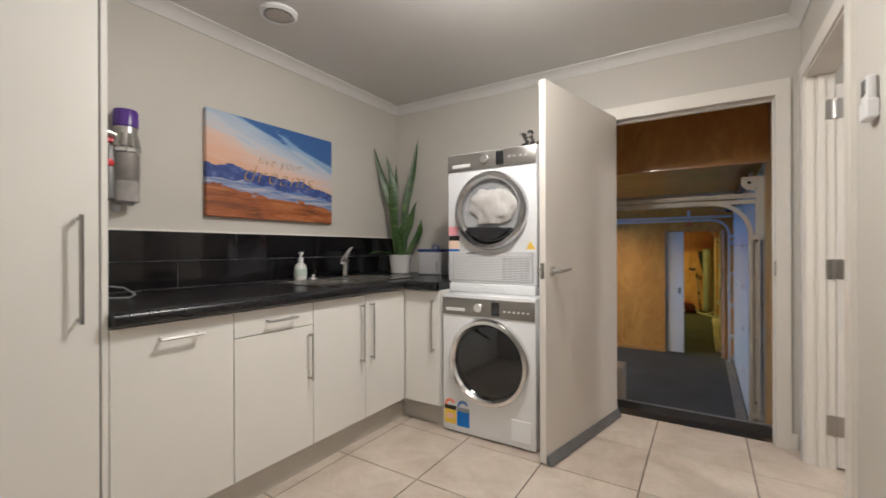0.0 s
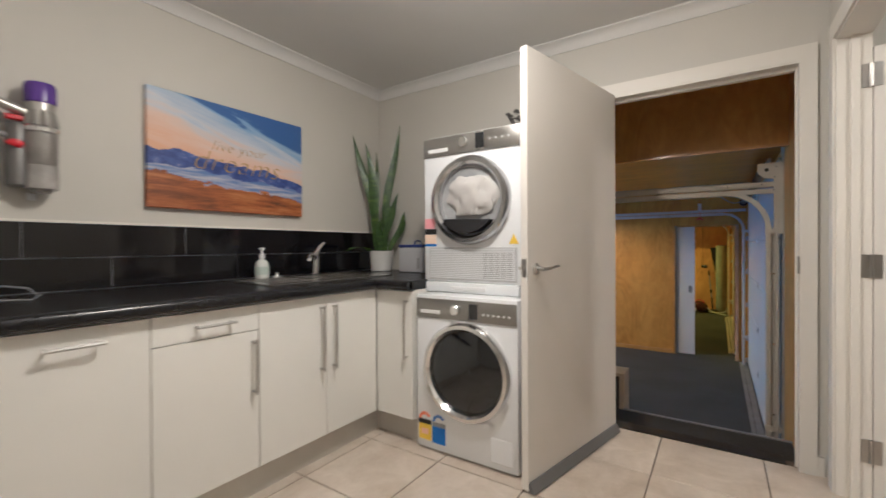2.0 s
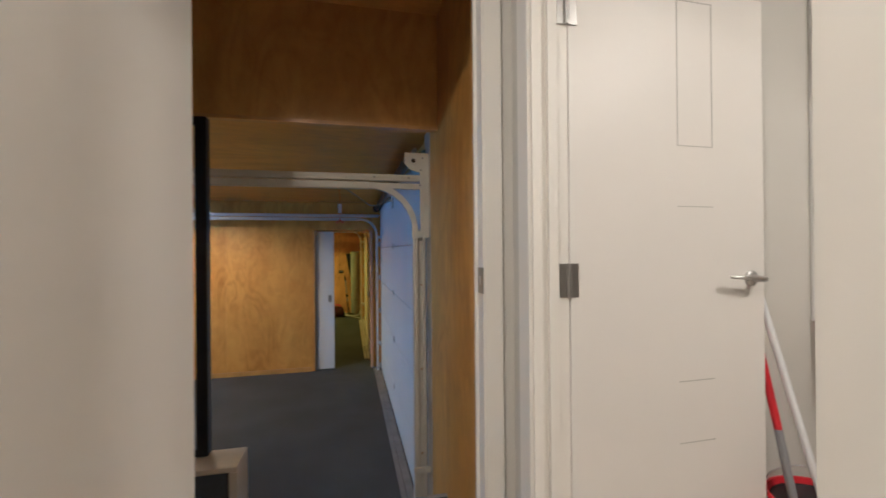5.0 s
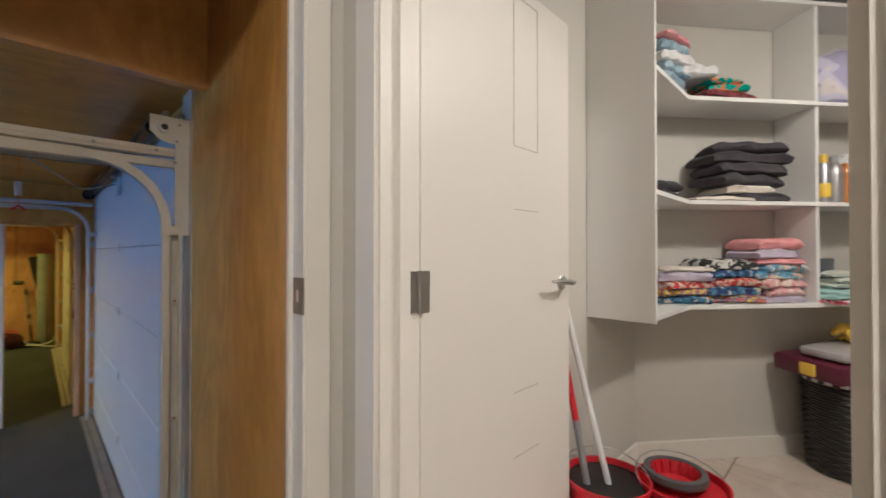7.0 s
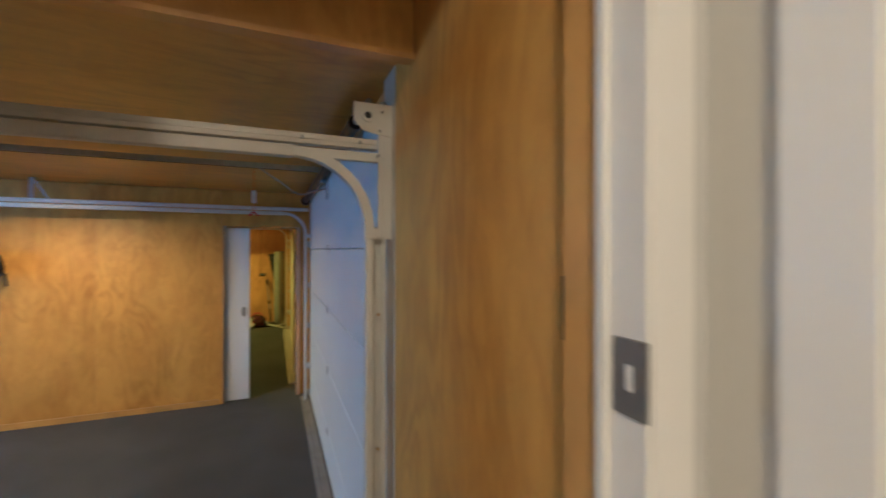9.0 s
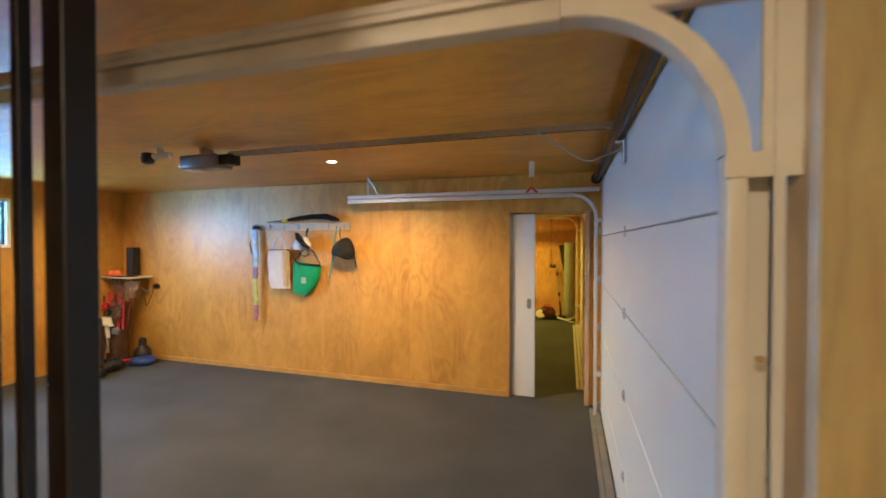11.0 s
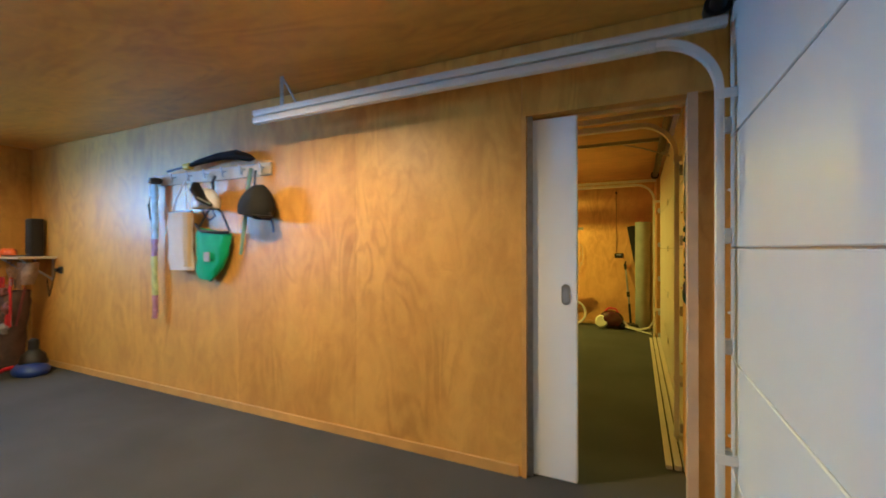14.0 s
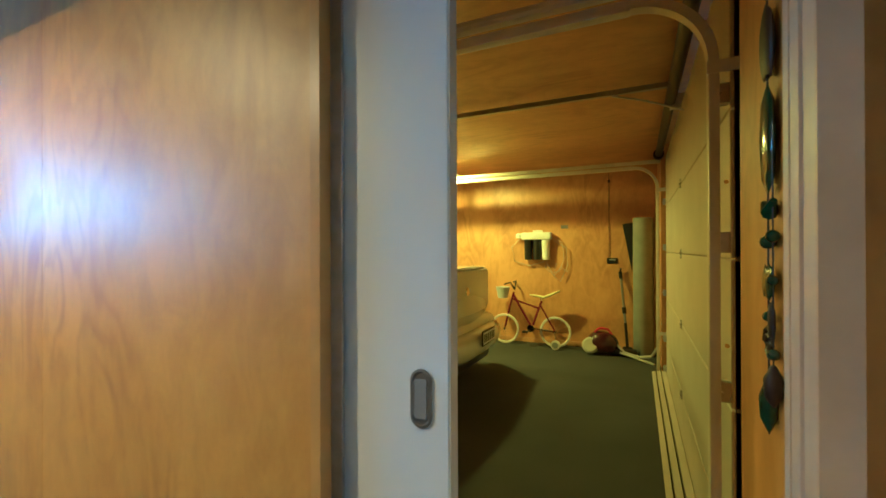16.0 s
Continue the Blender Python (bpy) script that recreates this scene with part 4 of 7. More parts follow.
for cx, mat in ((X0 + 0.053, ORANGE), (X0 + 0.142, BLUE)):
    b = B()
    for k in range(6):
        a0, a1 = radians(180 - 26 * k), radians(180 - 26 * k - 20)
        vs = [b.verts.new((cx + r * math.cos(a), YF - 0.001, 0.166 + r * math.sin(a))) for r, a in ((0.024, a0), (0.040, a0), (0.040, a1), (0.024, a1))]
        vs2 = [b.verts.new(v.co + Vector((0, 0.0008, 0))) for v in vs]
        b.faces.new(vs)
        b.faces.new(vs2[::-1])
        for i in range(4):
            b.faces.new((vs[i], vs[(i + 1) % 4], vs2[(i + 1) % 4], vs2[i]))
    part("star_arc", b, mat, wm)

dr = thing("tumble_dryer", "white tumble dryer stacked on the washing machine", "dryer")
X0, X1, YF = -1.022, -0.425, 2.572
part("body", box(B(), X0, X1, YF, 3.15, 0.905, 1.722, 0.008, 2), WHITE, dr)
part("stacking_base", box(B(), X0 + 0.006, X1 - 0.006, YF - 0.012, 3.12, 0.846, 0.904, 0.010, 2), WHITE, dr)
part("base_grip", box(B(), X0 + 0.19, X1 - 0.19, YF - 0.016, YF - 0.010, 0.862, 0.885, 0.004), PLASTIC_W, dr)
part("control_panel", box(B(), X0 + 0.003, X1 - 0.22, YF - 0.010, YF + 0.002, 1.612, 1.716, 0.004, 2), DARKSTEEL, dr, "grey brushed control panel")
part("control_end", box(B(), X1 - 0.22, X1 - 0.003, YF - 0.0095, YF + 0.002, 1.612, 1.716, 0.004, 2), STEEL, dr)
part("display", box(B(), X0 + 0.345, X0 + 0.395, YF - 0.0125, YF - 0.008, 1.625, 1.705, 0.001), BLKGLASS, dr)
part("drawer_grip", box(B(), X0 + 0.04, X0 + 0.17, YF - 0.0135, YF - 0.009, 1.63, 1.652, 0.002), PLASTIC_W, dr)
part("dial", lathe(B(), [(0.030, 0), (0.028, 0.018), (0.024, 0.022), (0.001, 0.022)], (X0 + 0.27, YF - 0.010, 1.668), 28, Matrix.Rotation(radians(90), 3, "X")), CHROME, dr, "chrome programme dial")
for k in range(4):
    part("button", lathe(B(), [(0.006, 0), (0.005, 0.003), (0.001, 0.003)], (X0 + 0.43 + 0.035 * k, YF - 0.0095, 1.665), 12, Matrix.Rotation(radians(90), 3, "X")), PLASTIC_W, dr)
part("door_ring", ring(B(), (-0.715, YF, 1.352), 0.192, 0.240, 0.046), surface("dull_chrome", (0.55, 0.55, 0.56), 0.2, 1.0, 0.04, 5, 120, 0), dr, "grey chrome door ring")
part("door_seal", ring(B(), (-0.715, YF - 0.002, 1.352), 0.182, 0.194, 0.016), GREY, dr)
part("door_window", disc(B(), (-0.715, YF - 0.002, 1.352), 0.180, 0.010), surface("drum_shade", (0.33, 0.335, 0.345), 0.3, 0, 0.3, 6, 60), dr, "grey drum seen through the door")
b = bmesh.new()
bmesh.ops.create_icosphere(b, subdivisions=4, radius=1)
for v in b.verts:
    n = noise.noise(v.co * 1.6 + Vector((3, 1, 2))) * 0.34 + (0.5 - abs(noise.noise(v.co * 2.6))) * 0.26 + noise.noise(v.co * 7) * 0.06
    v.co = v.co * (1 + n)
    v.co = Vector((-0.700 + v.co.x * 0.125, YF - 0.006 + v.co.y * 0.040, 1.368 + max(v.co.z, -0.80) * 0.122))
part("laundry_load", b, surface("white_linen", (0.48, 0.465, 0.45), 0.8, 0, 0.04, 8, 200, 0.3), dr, "crumpled white linen in the drum")
b = B()
seg_pts = [(-0.715 + 0.178 * math.cos(radians(a)), 1.352 + 0.178 * math.sin(radians(a))) for a in range(214, 331, 9)]
fr = [b.verts.new((x, YF - 0.052, z)) for x, z in seg_pts]
bk_ = [b.verts.new((x, YF - 0.003, z)) for x, z in seg_pts]
b.faces.new(fr)
b.faces.new(bk_[::-1])
for k in range(len(fr)):
    b.faces.new((fr[k], fr[(k + 1) % len(fr)], bk_[(k + 1) % len(fr)], bk_[k]))
part("drum_lip", b, BLACK, dr, "dark lip at the foot of the porthole")
part("vent_frame", box(B(), X0 + 0.035, X1 - 0.02, YF - 0.003, YF + 0.001, 0.918, 1.098, 0.002), surface("vent_backing", (0.50, 0.50, 0.51), 0.5), dr)
for k in range(17):
    z = 0.928 + 0.0098 * k
    part("vent_slat", box(B(), X0 + 0.045, X1 - 0.03, YF - 0.0065, YF - 0.002, z, z + 0.0052), WHITE, dr)
for r in range(6):
    for k in range(14):
        z = 0.934 + 0.0098 * k
        if r < 5:
            part("vent_slot", box(B(), X0 + 0.385 + 0.035 * r, X0 + 0.412 + 0.035 * r, YF - 0.0072, YF - 0.006, z - 0.0006, z + 0.0042), GREY, dr)
part("vent_catch", box(B(), X0 + 0.14, X0 + 0.20, YF - 0.008, YF - 0.002, 1.088, 1.098), GREY, dr)
for nm, a, c, z0, z1, mat in (("pink_label", X0 + 0.006, X0 + 0.075, 1.205, 1.262, surface("pink_print", (0.80, 0.36, 0.40), 0.6)), ("black_label", X0 + 0.006, X0 + 0.085, 1.172, 1.203, BLACK),
                              ("peach_label", X0 + 0.006, X0 + 0.085, 1.118, 1.171, surface("peach_label_print", (0.80, 0.62, 0.48), 0.6)), ("blue_label", X0 + 0.006, X0 + 0.085, 1.104, 1.117, BLUE)):
    part(nm, box(B(), a, c, YF - 0.0016, YF - 0.0002, z0, z1), mat, dr)
b = B()
vs = [b.verts.new((x, y, z)) for y in (YF - 0.0016, YF - 0.0003) for x, z in ((X1 - 0.065, 1.115), (X1 - 0.012, 1.115), (X1 - 0.038, 1.165))]
for f in ((0, 1, 2), (5, 4, 3), (0, 3, 4, 1), (1, 4, 5, 2), (2, 5, 3, 0)):
    b.faces.new([vs[i] for i in f])
part("warning_sticker", b, YELLOW, dr, "yellow triangular warning sticker")

# ---- laundry: things on the worktop and walls ----


def leaf_blade(bm, base, tip, bend, width, n=9):
    """One thick upright strap leaf, pointed and slightly twisted."""
    base, tip, bend = Vector(base), Vector(tip), Vector(bend)
    rows = []
    side = Vector((0.833, 0.553 + random.uniform(-0.35, 0.35), 0)).normalized()
    phase = random.uniform(0, 6)
    for i in range(n + 1):
        s = i / n
        p = base.lerp(tip, s) + bend * math.sin(s * 3.1416) + side * (math.sin(s * 8 + phase) * 0.010 * min(1, s * 3))
        w = width * (0.55 + 0.55 * math.sin(min(1, s * 1.3) * 1.7)) * (1 - (max(0, s - 0.55) / 0.45) ** 1.6 * 0.97)
        a = s * 0.7 - 0.35
        d = Vector((side.x * math.cos(a) - side.y * math.sin(a), side.x * math.sin(a) + side.y * math.cos(a), 0))
        nrm = d.cross(Vector((0, 0, 1)))
        rows.append([bm.verts.new(p + d * w * 0.5), bm.verts.new(p + nrm * 0.004), bm.verts.new(p - d * w * 0.5), bm.verts.new(p - nrm * 0.003)])
    for a, c in zip(rows, rows[1:]):
        for k in range(4):
            bm.faces.new((a[k], a[(k + 1) % 4], c[(k + 1) % 4], c[k]))
    bm.faces.new(rows[0])
    bm.faces.new(rows[-1][::-1])


def snake_leaf_mat():
    m, t, b = nodes_of("snake_leaf")
    v = coords(t, (6, 6, 22))
    n = noise_of(t, v, 1.5, 3, 0.6, 1.0)
    t.links.new(ramp(t, n, (0.40, (0.022, 0.052, 0.007)), (0.60, (0.055, 0.105, 0.012)), (0.76, (0.18, 0.22, 0.032))), b.inputs["Base Color"])
    b.inputs["Roughness"].default_value = 0.38
    return m


SNAKE = snake_leaf_mat()
pl = thing("snake_plant", "tall green snake plant in a white ceramic pot", "plant")
PX, PY = -1.80, 3.06
part("pot", lathe(B(), [(0.075, 0.0), (0.08, 0.004), (0.098, 0.150), (0.10, 0.156), (0.094, 0.156), (0.088, 0.135), (0.002, 0.13)], (PX, PY, 0.9155), 36), surface("white_ceramic", (0.72, 0.71, 0.69), 0.25, 0, 0.03, 6, 60, 0.02, 0.4), pl, "white tapered pot")
for base, tip, back, h, w, bx in ((-0.030, -0.214, 0.00, 0.925, 0.058, 0.030), (-0.012, -0.115, -0.03, 0.86, 0.064, 0.020), (0.0, -0.030, 0.04, 0.80, 0.040, -0.030),
                                  (0.030, 0.155, 0.00, 1.00, 0.062, -0.030), (0.020, 0.150, -0.04, 0.47, 0.055, -0.020), (0.045, 0.190, 0.03, 0.33, 0.058, 0.010),
                                  (-0.040, -0.060, 0.03, 0.42, 0.055, 0.0), (0.010, 0.060, 0.05, 0.40, 0.058, 0.0), (0.0, 0.0, -0.05, 0.27, 0.05, 0.0)):
    dx, dy, tx, ty = base * 0.833, base * 0.553 + back * 0.5, tip * 0.833 - back * 0.553, tip * 0.553 + back * 0.833
    b = B()
    leaf_blade(b, (PX + dx, PY + dy, 1.05), (PX + tx, PY + ty, 1.05 + h), (bx * 0.833, bx * 0.553, 0), w)
    part("leaf", b, SNAKE, pl)
b = B()
leaf_blade(b, (PX - 0.03, PY - 0.05, 1.05), (PX - 0.14, PY - 0.24, 1.07), (0, 0, 0.04), 0.05)
part("leaf", b, SNAKE, pl)
bx = thing("powder_box", "grey laundry powder tub with a blue lid", "container")
part("tub", box(B(), -1.56, -1.34, 2.98, 3.16, 0.9155, 1.098, 0.012, 3), surface("pale_grey_tub", (0.48, 0.48, 0.50), 0.45), bx)
part("lid", box(B(), -1.563, -1.337, 2.977, 3.163, 1.098, 1.118, 0.005, 2), surface("navy_lid", (0.03, 0.05, 0.22), 0.4), bx, "dark blue lid")
part("grip", tube(B(), [(-1.48, 3.07, 1.116), (-1.475, 3.07, 1.14), (-1.45, 3.07, 1.148), (-1.425, 3.07, 1.14), (-1.42, 3.07, 1.116)], 0.005), surface("navy_grip", (0.03, 0.05, 0.22), 0.4), bx)
for k in range(5):
    part("printed_bar", box(B(), -1.388, -1.370, 2.9785, 2.98, 0.945 + 0.016 * k, 0.956 + 0.016 * k), GREY, bx)

dp = thing("dried_plant", "small dark dried foliage posy on the dryer", "plant")
b = B()
rnd = random.Random(4)
for k in range(46):
    o = Vector((-0.53, 2.86, 1.724))
    d = Vector((rnd.uniform(-1, 0.8), rnd.uniform(-0.7, 0.7), rnd.uniform(0.1, 1.3)))
    p = o + Vector((d.x * 0.10, d.y * 0.09, d.z * 0.11))
    tube(b, [o + Vector((d.x * 0.03, d.y * 0.03, 0)), p], 0.0016, 4)
    for q in range(3):
        c = p + Vector((rnd.uniform(-0.012, 0.012), rnd.uniform(-0.012, 0.012), rnd.uniform(-0.012, 0.012)))
        bmesh.ops.create_icosphere(b, subdivisions=1, radius=rnd.uniform(0.006, 0.013), matrix=Matrix.LocRotScale(c, Euler((k, q, k)), (1, 0.45, 0.8)))
part("foliage", b, surface("dark_foliage", (0.055, 0.05, 0.045), 0.7, 0, 0.4, 20, 80), dp)
part("vase", lathe(B(), [(0.03, 0), (0.042, 0.01), (0.04, 0.03), (0.025, 0.045), (0.002, 0.044)], (-0.53, 2.86, 1.7225), 20), BLACK, dp)


def painting_mat():
    """A lake under a sunset sky, painted in soft bands by height."""
    m, t, b = nodes_of("lake_painting")
    c = t.nodes.new("ShaderNodeTexCoord")
    s = t.nodes.new("ShaderNodeSeparateXYZ")
    t.links.new(c.outputs["Object"], s.inputs[0])
    u = maths(t, "MULTIPLY", maths(t, "SUBTRACT", s.outputs[1], 1.53), 1 / 0.92)
    v = maths(t, "MULTIPLY", maths(t, "SUBTRACT", s.outputs[2], 1.31), 1 / 0.61)
    wob = noise_of(t, coords(t, (1, 3, 7)), 2.2, 6, 0.62, 0.5)
    streak = noise_of(t, coords(t, (1, 2.0, 11), (8, 0, 0)), 1.7, 6, 0.65, 0.7)
    tilt = maths(t, "ADD", maths(t, "MULTIPLY", s.outputs[2], 7.0), maths(t, "MULTIPLY", s.outputs[1], 1.5))
    slant = t.nodes.new("ShaderNodeCombineXYZ")
    t.links.new(tilt, slant.inputs[0])
    t.links.new(s.outputs[1], slant.inputs[1])
    cloud = noise_of(t, slant.outputs[0], 1.9, 8, 0.6, 0.9)
    sky_v = maths(t, "ADD", maths(t, "ADD", maths(t, "MULTIPLY", v, 0.90), maths(t, "MULTIPLY", maths(t, "SUBTRACT", cloud, 0.5), 0.48)), maths(t, "MULTIPLY", u, 0.34))
    skyc = ramp(t, sky_v, (0.50, (0.62, 0.36, 0.22)), (0.68, (0.64, 0.47, 0.38)), (0.82, (0.50, 0.53, 0.60)), (0.98, (0.22, 0.35, 0.58)), (1.14, (0.05, 0.12, 0.36)))
    ridge = maths(t, "ADD", 0.52, maths(t, "MULTIPLY", maths(t, "SUBTRACT", noise_of(t, coords(t, (1, 4, 0.01)), 1.3, 5, 0.5), 0.5), 0.20))
    ridge = maths(t, "ADD", ridge, maths(t, "MULTIPLY", u, -0.14))
    mount = ramp(t, noise_of(t, coords(t, (1, 7, 9), (35, 0, 0)), 2.2, 6, 0.65), (0.40, (0.025, 0.045, 0.20)), (0.58, (0.06, 0.10, 0.34)), (0.72, (0.30, 0.28, 0.45)))
    lake = ramp(t, noise_of(t, coords(t, (1, 2, 20)), 2.0, 5, 0.6), (0.40, (0.12, 0.19, 0.42)), (0.62, (0.44, 0.43, 0.50)))
    land = ramp(t, noise_of(t, coords(t, (1, 1.6, 13), (-5, 0, 0)), 1.5, 8, 0.68, 0.4), (0.34, (0.05, 0.02, 0.014)), (0.52, (0.30, 0.095, 0.02)), (0.70, (0.50, 0.22, 0.06)))
    is_sky = maths(t, "GREATER_THAN", v, ridge)
    shore = maths(t, "ADD", maths(t, "SUBTRACT", 0.30, maths(t, "MULTIPLY", u, 0.13)), maths(t, "MULTIPLY", maths(t, "SUBTRACT", wob, 0.5), 0.22))
    is_land = maths(t, "LESS_THAN", v, shore)
    is_far = maths(t, "GREATER_THAN", v, maths(t, "ADD", maths(t, "SUBTRACT", 0.37, maths(t, "MULTIPLY", u, 0.09)), maths(t, "MULTIPLY", maths(t, "SUBTRACT", wob, 0.5), 0.14)))
    col = mixed(t, is_far, lake, mount)
    col = mixed(t, is_land, col, land)
    col = mixed(t, is_sky, col, skyc)
    t.links.new(col, b.inputs["Base Color"])
    b.inputs["Roughness"].default_value = 0.45
    bump(t, b, streak, 0.15, 0.001)
    return m


pic = thing("painting", "unframed canvas print of a lake at sunset", "painting")
part("canvas", box(B(), -1.998, -1.965, 1.53, 2.45, 1.31, 1.92, 0.003), painting_mat(), pic)


def lettering(words, size, m):
    """Slanted raised letters in the built-in face, laid in the plane given by m."""
    crv = bpy.data.curves.new("lettering", "FONT")
    crv.body, crv.size, crv.shear, crv.extrude, crv.space_character = words, size, 0.35, 0.0015, 1.10
    crv.offset = -0.024 * size
    ob = bpy.data.objects.new("lettering", crv)
    scene.collection.objects.link(ob)
    bpy.context.view_layer.update()
    me = bpy.data.meshes.new_from_object(ob)
    bm = bmesh.new()
    bm.from_mesh(me)
    bm.transform(m)
    bpy.data.objects.remove(ob)
    return bm


GILT = surface("gilt_paint", (0.36, 0.24, 0.08), 0.8, 0, 0.3, 14, 60, 0.1, 0, 0.2)
for words, size, y, z in (("live your", 0.085, 1.84, 1.652), ("dreams", 0.165, 1.735, 1.535)):
    part("gilt_lettering", lettering(words, size, Matrix.Translation((-1.9645, y, z)) @ Matrix(((0, 0, 1, 0), (1, 0, 0, 0), (0, 1, 0, 0), (0, 0, 0, 1)))), GILT, pic, "gold slanted lettering on the canvas")

vc = thing("stick_vacuum", "grey and purple cordless stick vacuum on a wall dock", "vacuum cleaner")
VX, VY = -1.925, 1.135
part("filter_cap", lathe(B(), [(0.044, 1.694), (0.050, 1.700), (0.051, 1.765), (0.045, 1.778), (0.002, 1.780)], (VX, VY, 0), 28), PURPLE, vc, "purple filter cap")
part("cyclone", lathe(B(), [(0.050, 1.598), (0.048, 1.62), (0.044, 1.66), (0.046, 1.697)], (VX, VY, 0), 28), STEEL, vc, "brushed grey cyclone")
for k in range(10):
    a = k * 0.628
    part("cone", rod(B(), (VX + 0.047 * math.cos(a), VY + 0.047 * math.sin(a), 1.602), (VX + 0.040 * math.cos(a), VY + 0.040 * math.sin(a), 1.665), 0.013, 0.007, 10), DARKSTEEL, vc)
part("bin_lip", lathe(B(), [(0.052, 1.572), (0.063, 1.578), (0.064, 1.592), (0.056, 1.602), (0.048, 1.603)], (VX, VY, 0), 32), CHROME, vc, "shiny flared lip")
part("shroud", lathe(B(), [(0.052, 1.44), (0.054, 1.445), (0.055, 1.57), (0.050, 1.575)], (VX, VY, 0), 28), surface("dusty_shroud", (0.26, 0.245, 0.23), 0.35, 0.3, 0.2, 14, 60), vc)
part("dust_bin", lathe(B(), [(0.048, 1.343), (0.054, 1.348), (0.055, 1.44), (0.052, 1.443)], (VX, VY, 0), 28), surface("smoky_bin", (0.34, 0.325, 0.31), 0.15, 0, 0.2, 14, 60, 0, 0.5), vc, "dusty grey transparent bin")
part("bin_foot", lathe(B(), [(0.020, 1.330), (0.034, 1.334), (0.036, 1.344), (0.002, 1.345)], (VX, VY, 0), 24), DARKSTEEL, vc)
part("motor_body", lathe(B(), [(0.030, 1.352), (0.036, 1.358), (0.037, 1.585), (0.030, 1.602), (0.002, 1.604)], (VX - 0.008, VY - 0.068, 0), 24), surface("dark_grey_body", (0.15, 0.145, 0.14), 0.35, 0.3, 0.1, 8, 90), vc)
part("wand", tube(B(), [(VX, VY - 0.03, 1.648), (VX, VY - 0.12, 1.675), (VX, VY - 0.26, 1.715)], 0.019, 14), STEEL, vc)
part("trigger", box(B(), VX - 0.012, VX + 0.012, VY - 0.105, VY - 0.05, 1.615, 1.635, 0.004), RED, vc, "red catch")
part("release", dome(VX + 0.030, VY - 0.080, 1.517, 0.014, 0.026, 0.013, -0.9), RED, vc, "red release button")
part("motor_arm", tube(B(), [(VX, VY - 0.09, 1.545), (VX, VY - 0.15, 1.565), (VX, VY - 0.22, 1.59)], 0.011, 10), GREY, vc)
part("dock", box(B(), -1.998, -1.965, VY - 0.095, VY - 0.03, 1.36, 1.62, 0.006), GREY, vc, "grey wall dock")
hk = solid("wall_hook", box(B(), -1.9985, -1.985, 1.105, 1.135, 1.305, 1.335, 0.003), PLASTIC_W, "small white plastic wall clip", "clip")
sm = thing("ceiling_vent", "round white extractor vent on the laundry ceiling", "vent")
part("ring", lathe(B(), [(0.10, 0), (0.10, -0.012), (0.085, -0.022), (0.075, -0.018)], (-1.56, 1.70, CL), 32, None, True), PLASTIC_W, sm)
part("disc", lathe(B(), [(0.068, -0.008), (0.066, -0.020), (0.002, -0.026)], (-1.56, 1.70, CL), 32), surface("vent_disc", (0.45, 0.42, 0.38), 0.5), sm, "dusty vent disc")
rc = thing("remote_control", "white heat pump remote in a wall holder", "remote control")
part("holder", box(B(), 0.803, 0.834, 2.045, 2.115, 1.515, 1.575, 0.004), PLASTIC_W, rc)
part("remote", box(B(), 0.806, 0.830, 2.053, 2.107, 1.53, 1.650, 0.006, 2), PLASTIC_W, rc)
part("screen", box(B(), 0.804, 0.8065, 2.062, 2.098, 1.592, 1.640, 0.001), surface("screen_grey", (0.10, 0.10, 0.10), 0.3), rc, "small grey screen")

# ---- pantry ----
SU, SN = Vector((0.786, -0.618, 0)), Vector((0.618, 0.786, 0))
sh = thing("pantry_shelves", "white melamine corner shelving hung on the pantry wall", "shelves")
outline = [(2.032, 2.925), (2.50, 2.93), (3.34, 2.27), (3.31, 1.15), (3.615, 1.15), (3.615, 2.365), (2.572, 3.195), (2.032, 3.203)]
for z in (0.835, 1.336, 1.835, 2.335):
    part("shelf", prism(B(), outline, z, z + 0.019), SHELF, sh)
part("end_panel", box(B(), 2.012, 2.031, 2.922, 3.204, 0.825, CL - 0.002, 0.001), SHELF, sh)
Mv = Vector((3.06, 2.505, 0))
dv = [Mv - SU * 0.009 + SN * 0.004, Mv + SU * 0.009 + SN * 0.004, Mv + SU * 0.009 + SN * 0.232, Mv - SU * 0.009 + SN * 0.232]
for z in (0.854, 1.355, 1.854):
    part("divider", prism(B(), [(p.x, p.y) for p in dv], z, z + 0.481), SHELF, sh)


def cloth_mat(name, colours, scale=18.0):
    """Printed or plain cotton: patches of the given colours with a weave."""
    m, t, b = nodes_of(name)
    v = coords(t)
    n = noise_of(t, v, scale, 1, 0.5, 0.6)
    k = len(colours)
    r = t.nodes.new("ShaderNodeValToRGB")
    r.color_ramp.interpolation = "CONSTANT" if k > 2 else "LINEAR"
    while len(r.color_ramp.elements) < k:
        r.color_ramp.elements.new(0.5)
    for i, (e, c) in enumerate(zip(r.color_ramp.elements, colours)):
        e.position, e.color = (0.36 + 0.28 * i / max(1, k - 1) if i else 0.0), (*c, 1)
    t.links.new(n, r.inputs[0])
    t.links.new(r.outputs[0], b.inputs["Base Color"])
    b.inputs["Roughness"].default_value = 0.9
    bump(t, b, noise_of(t, v, 260, 2), 0.35, 0.002)
    return m


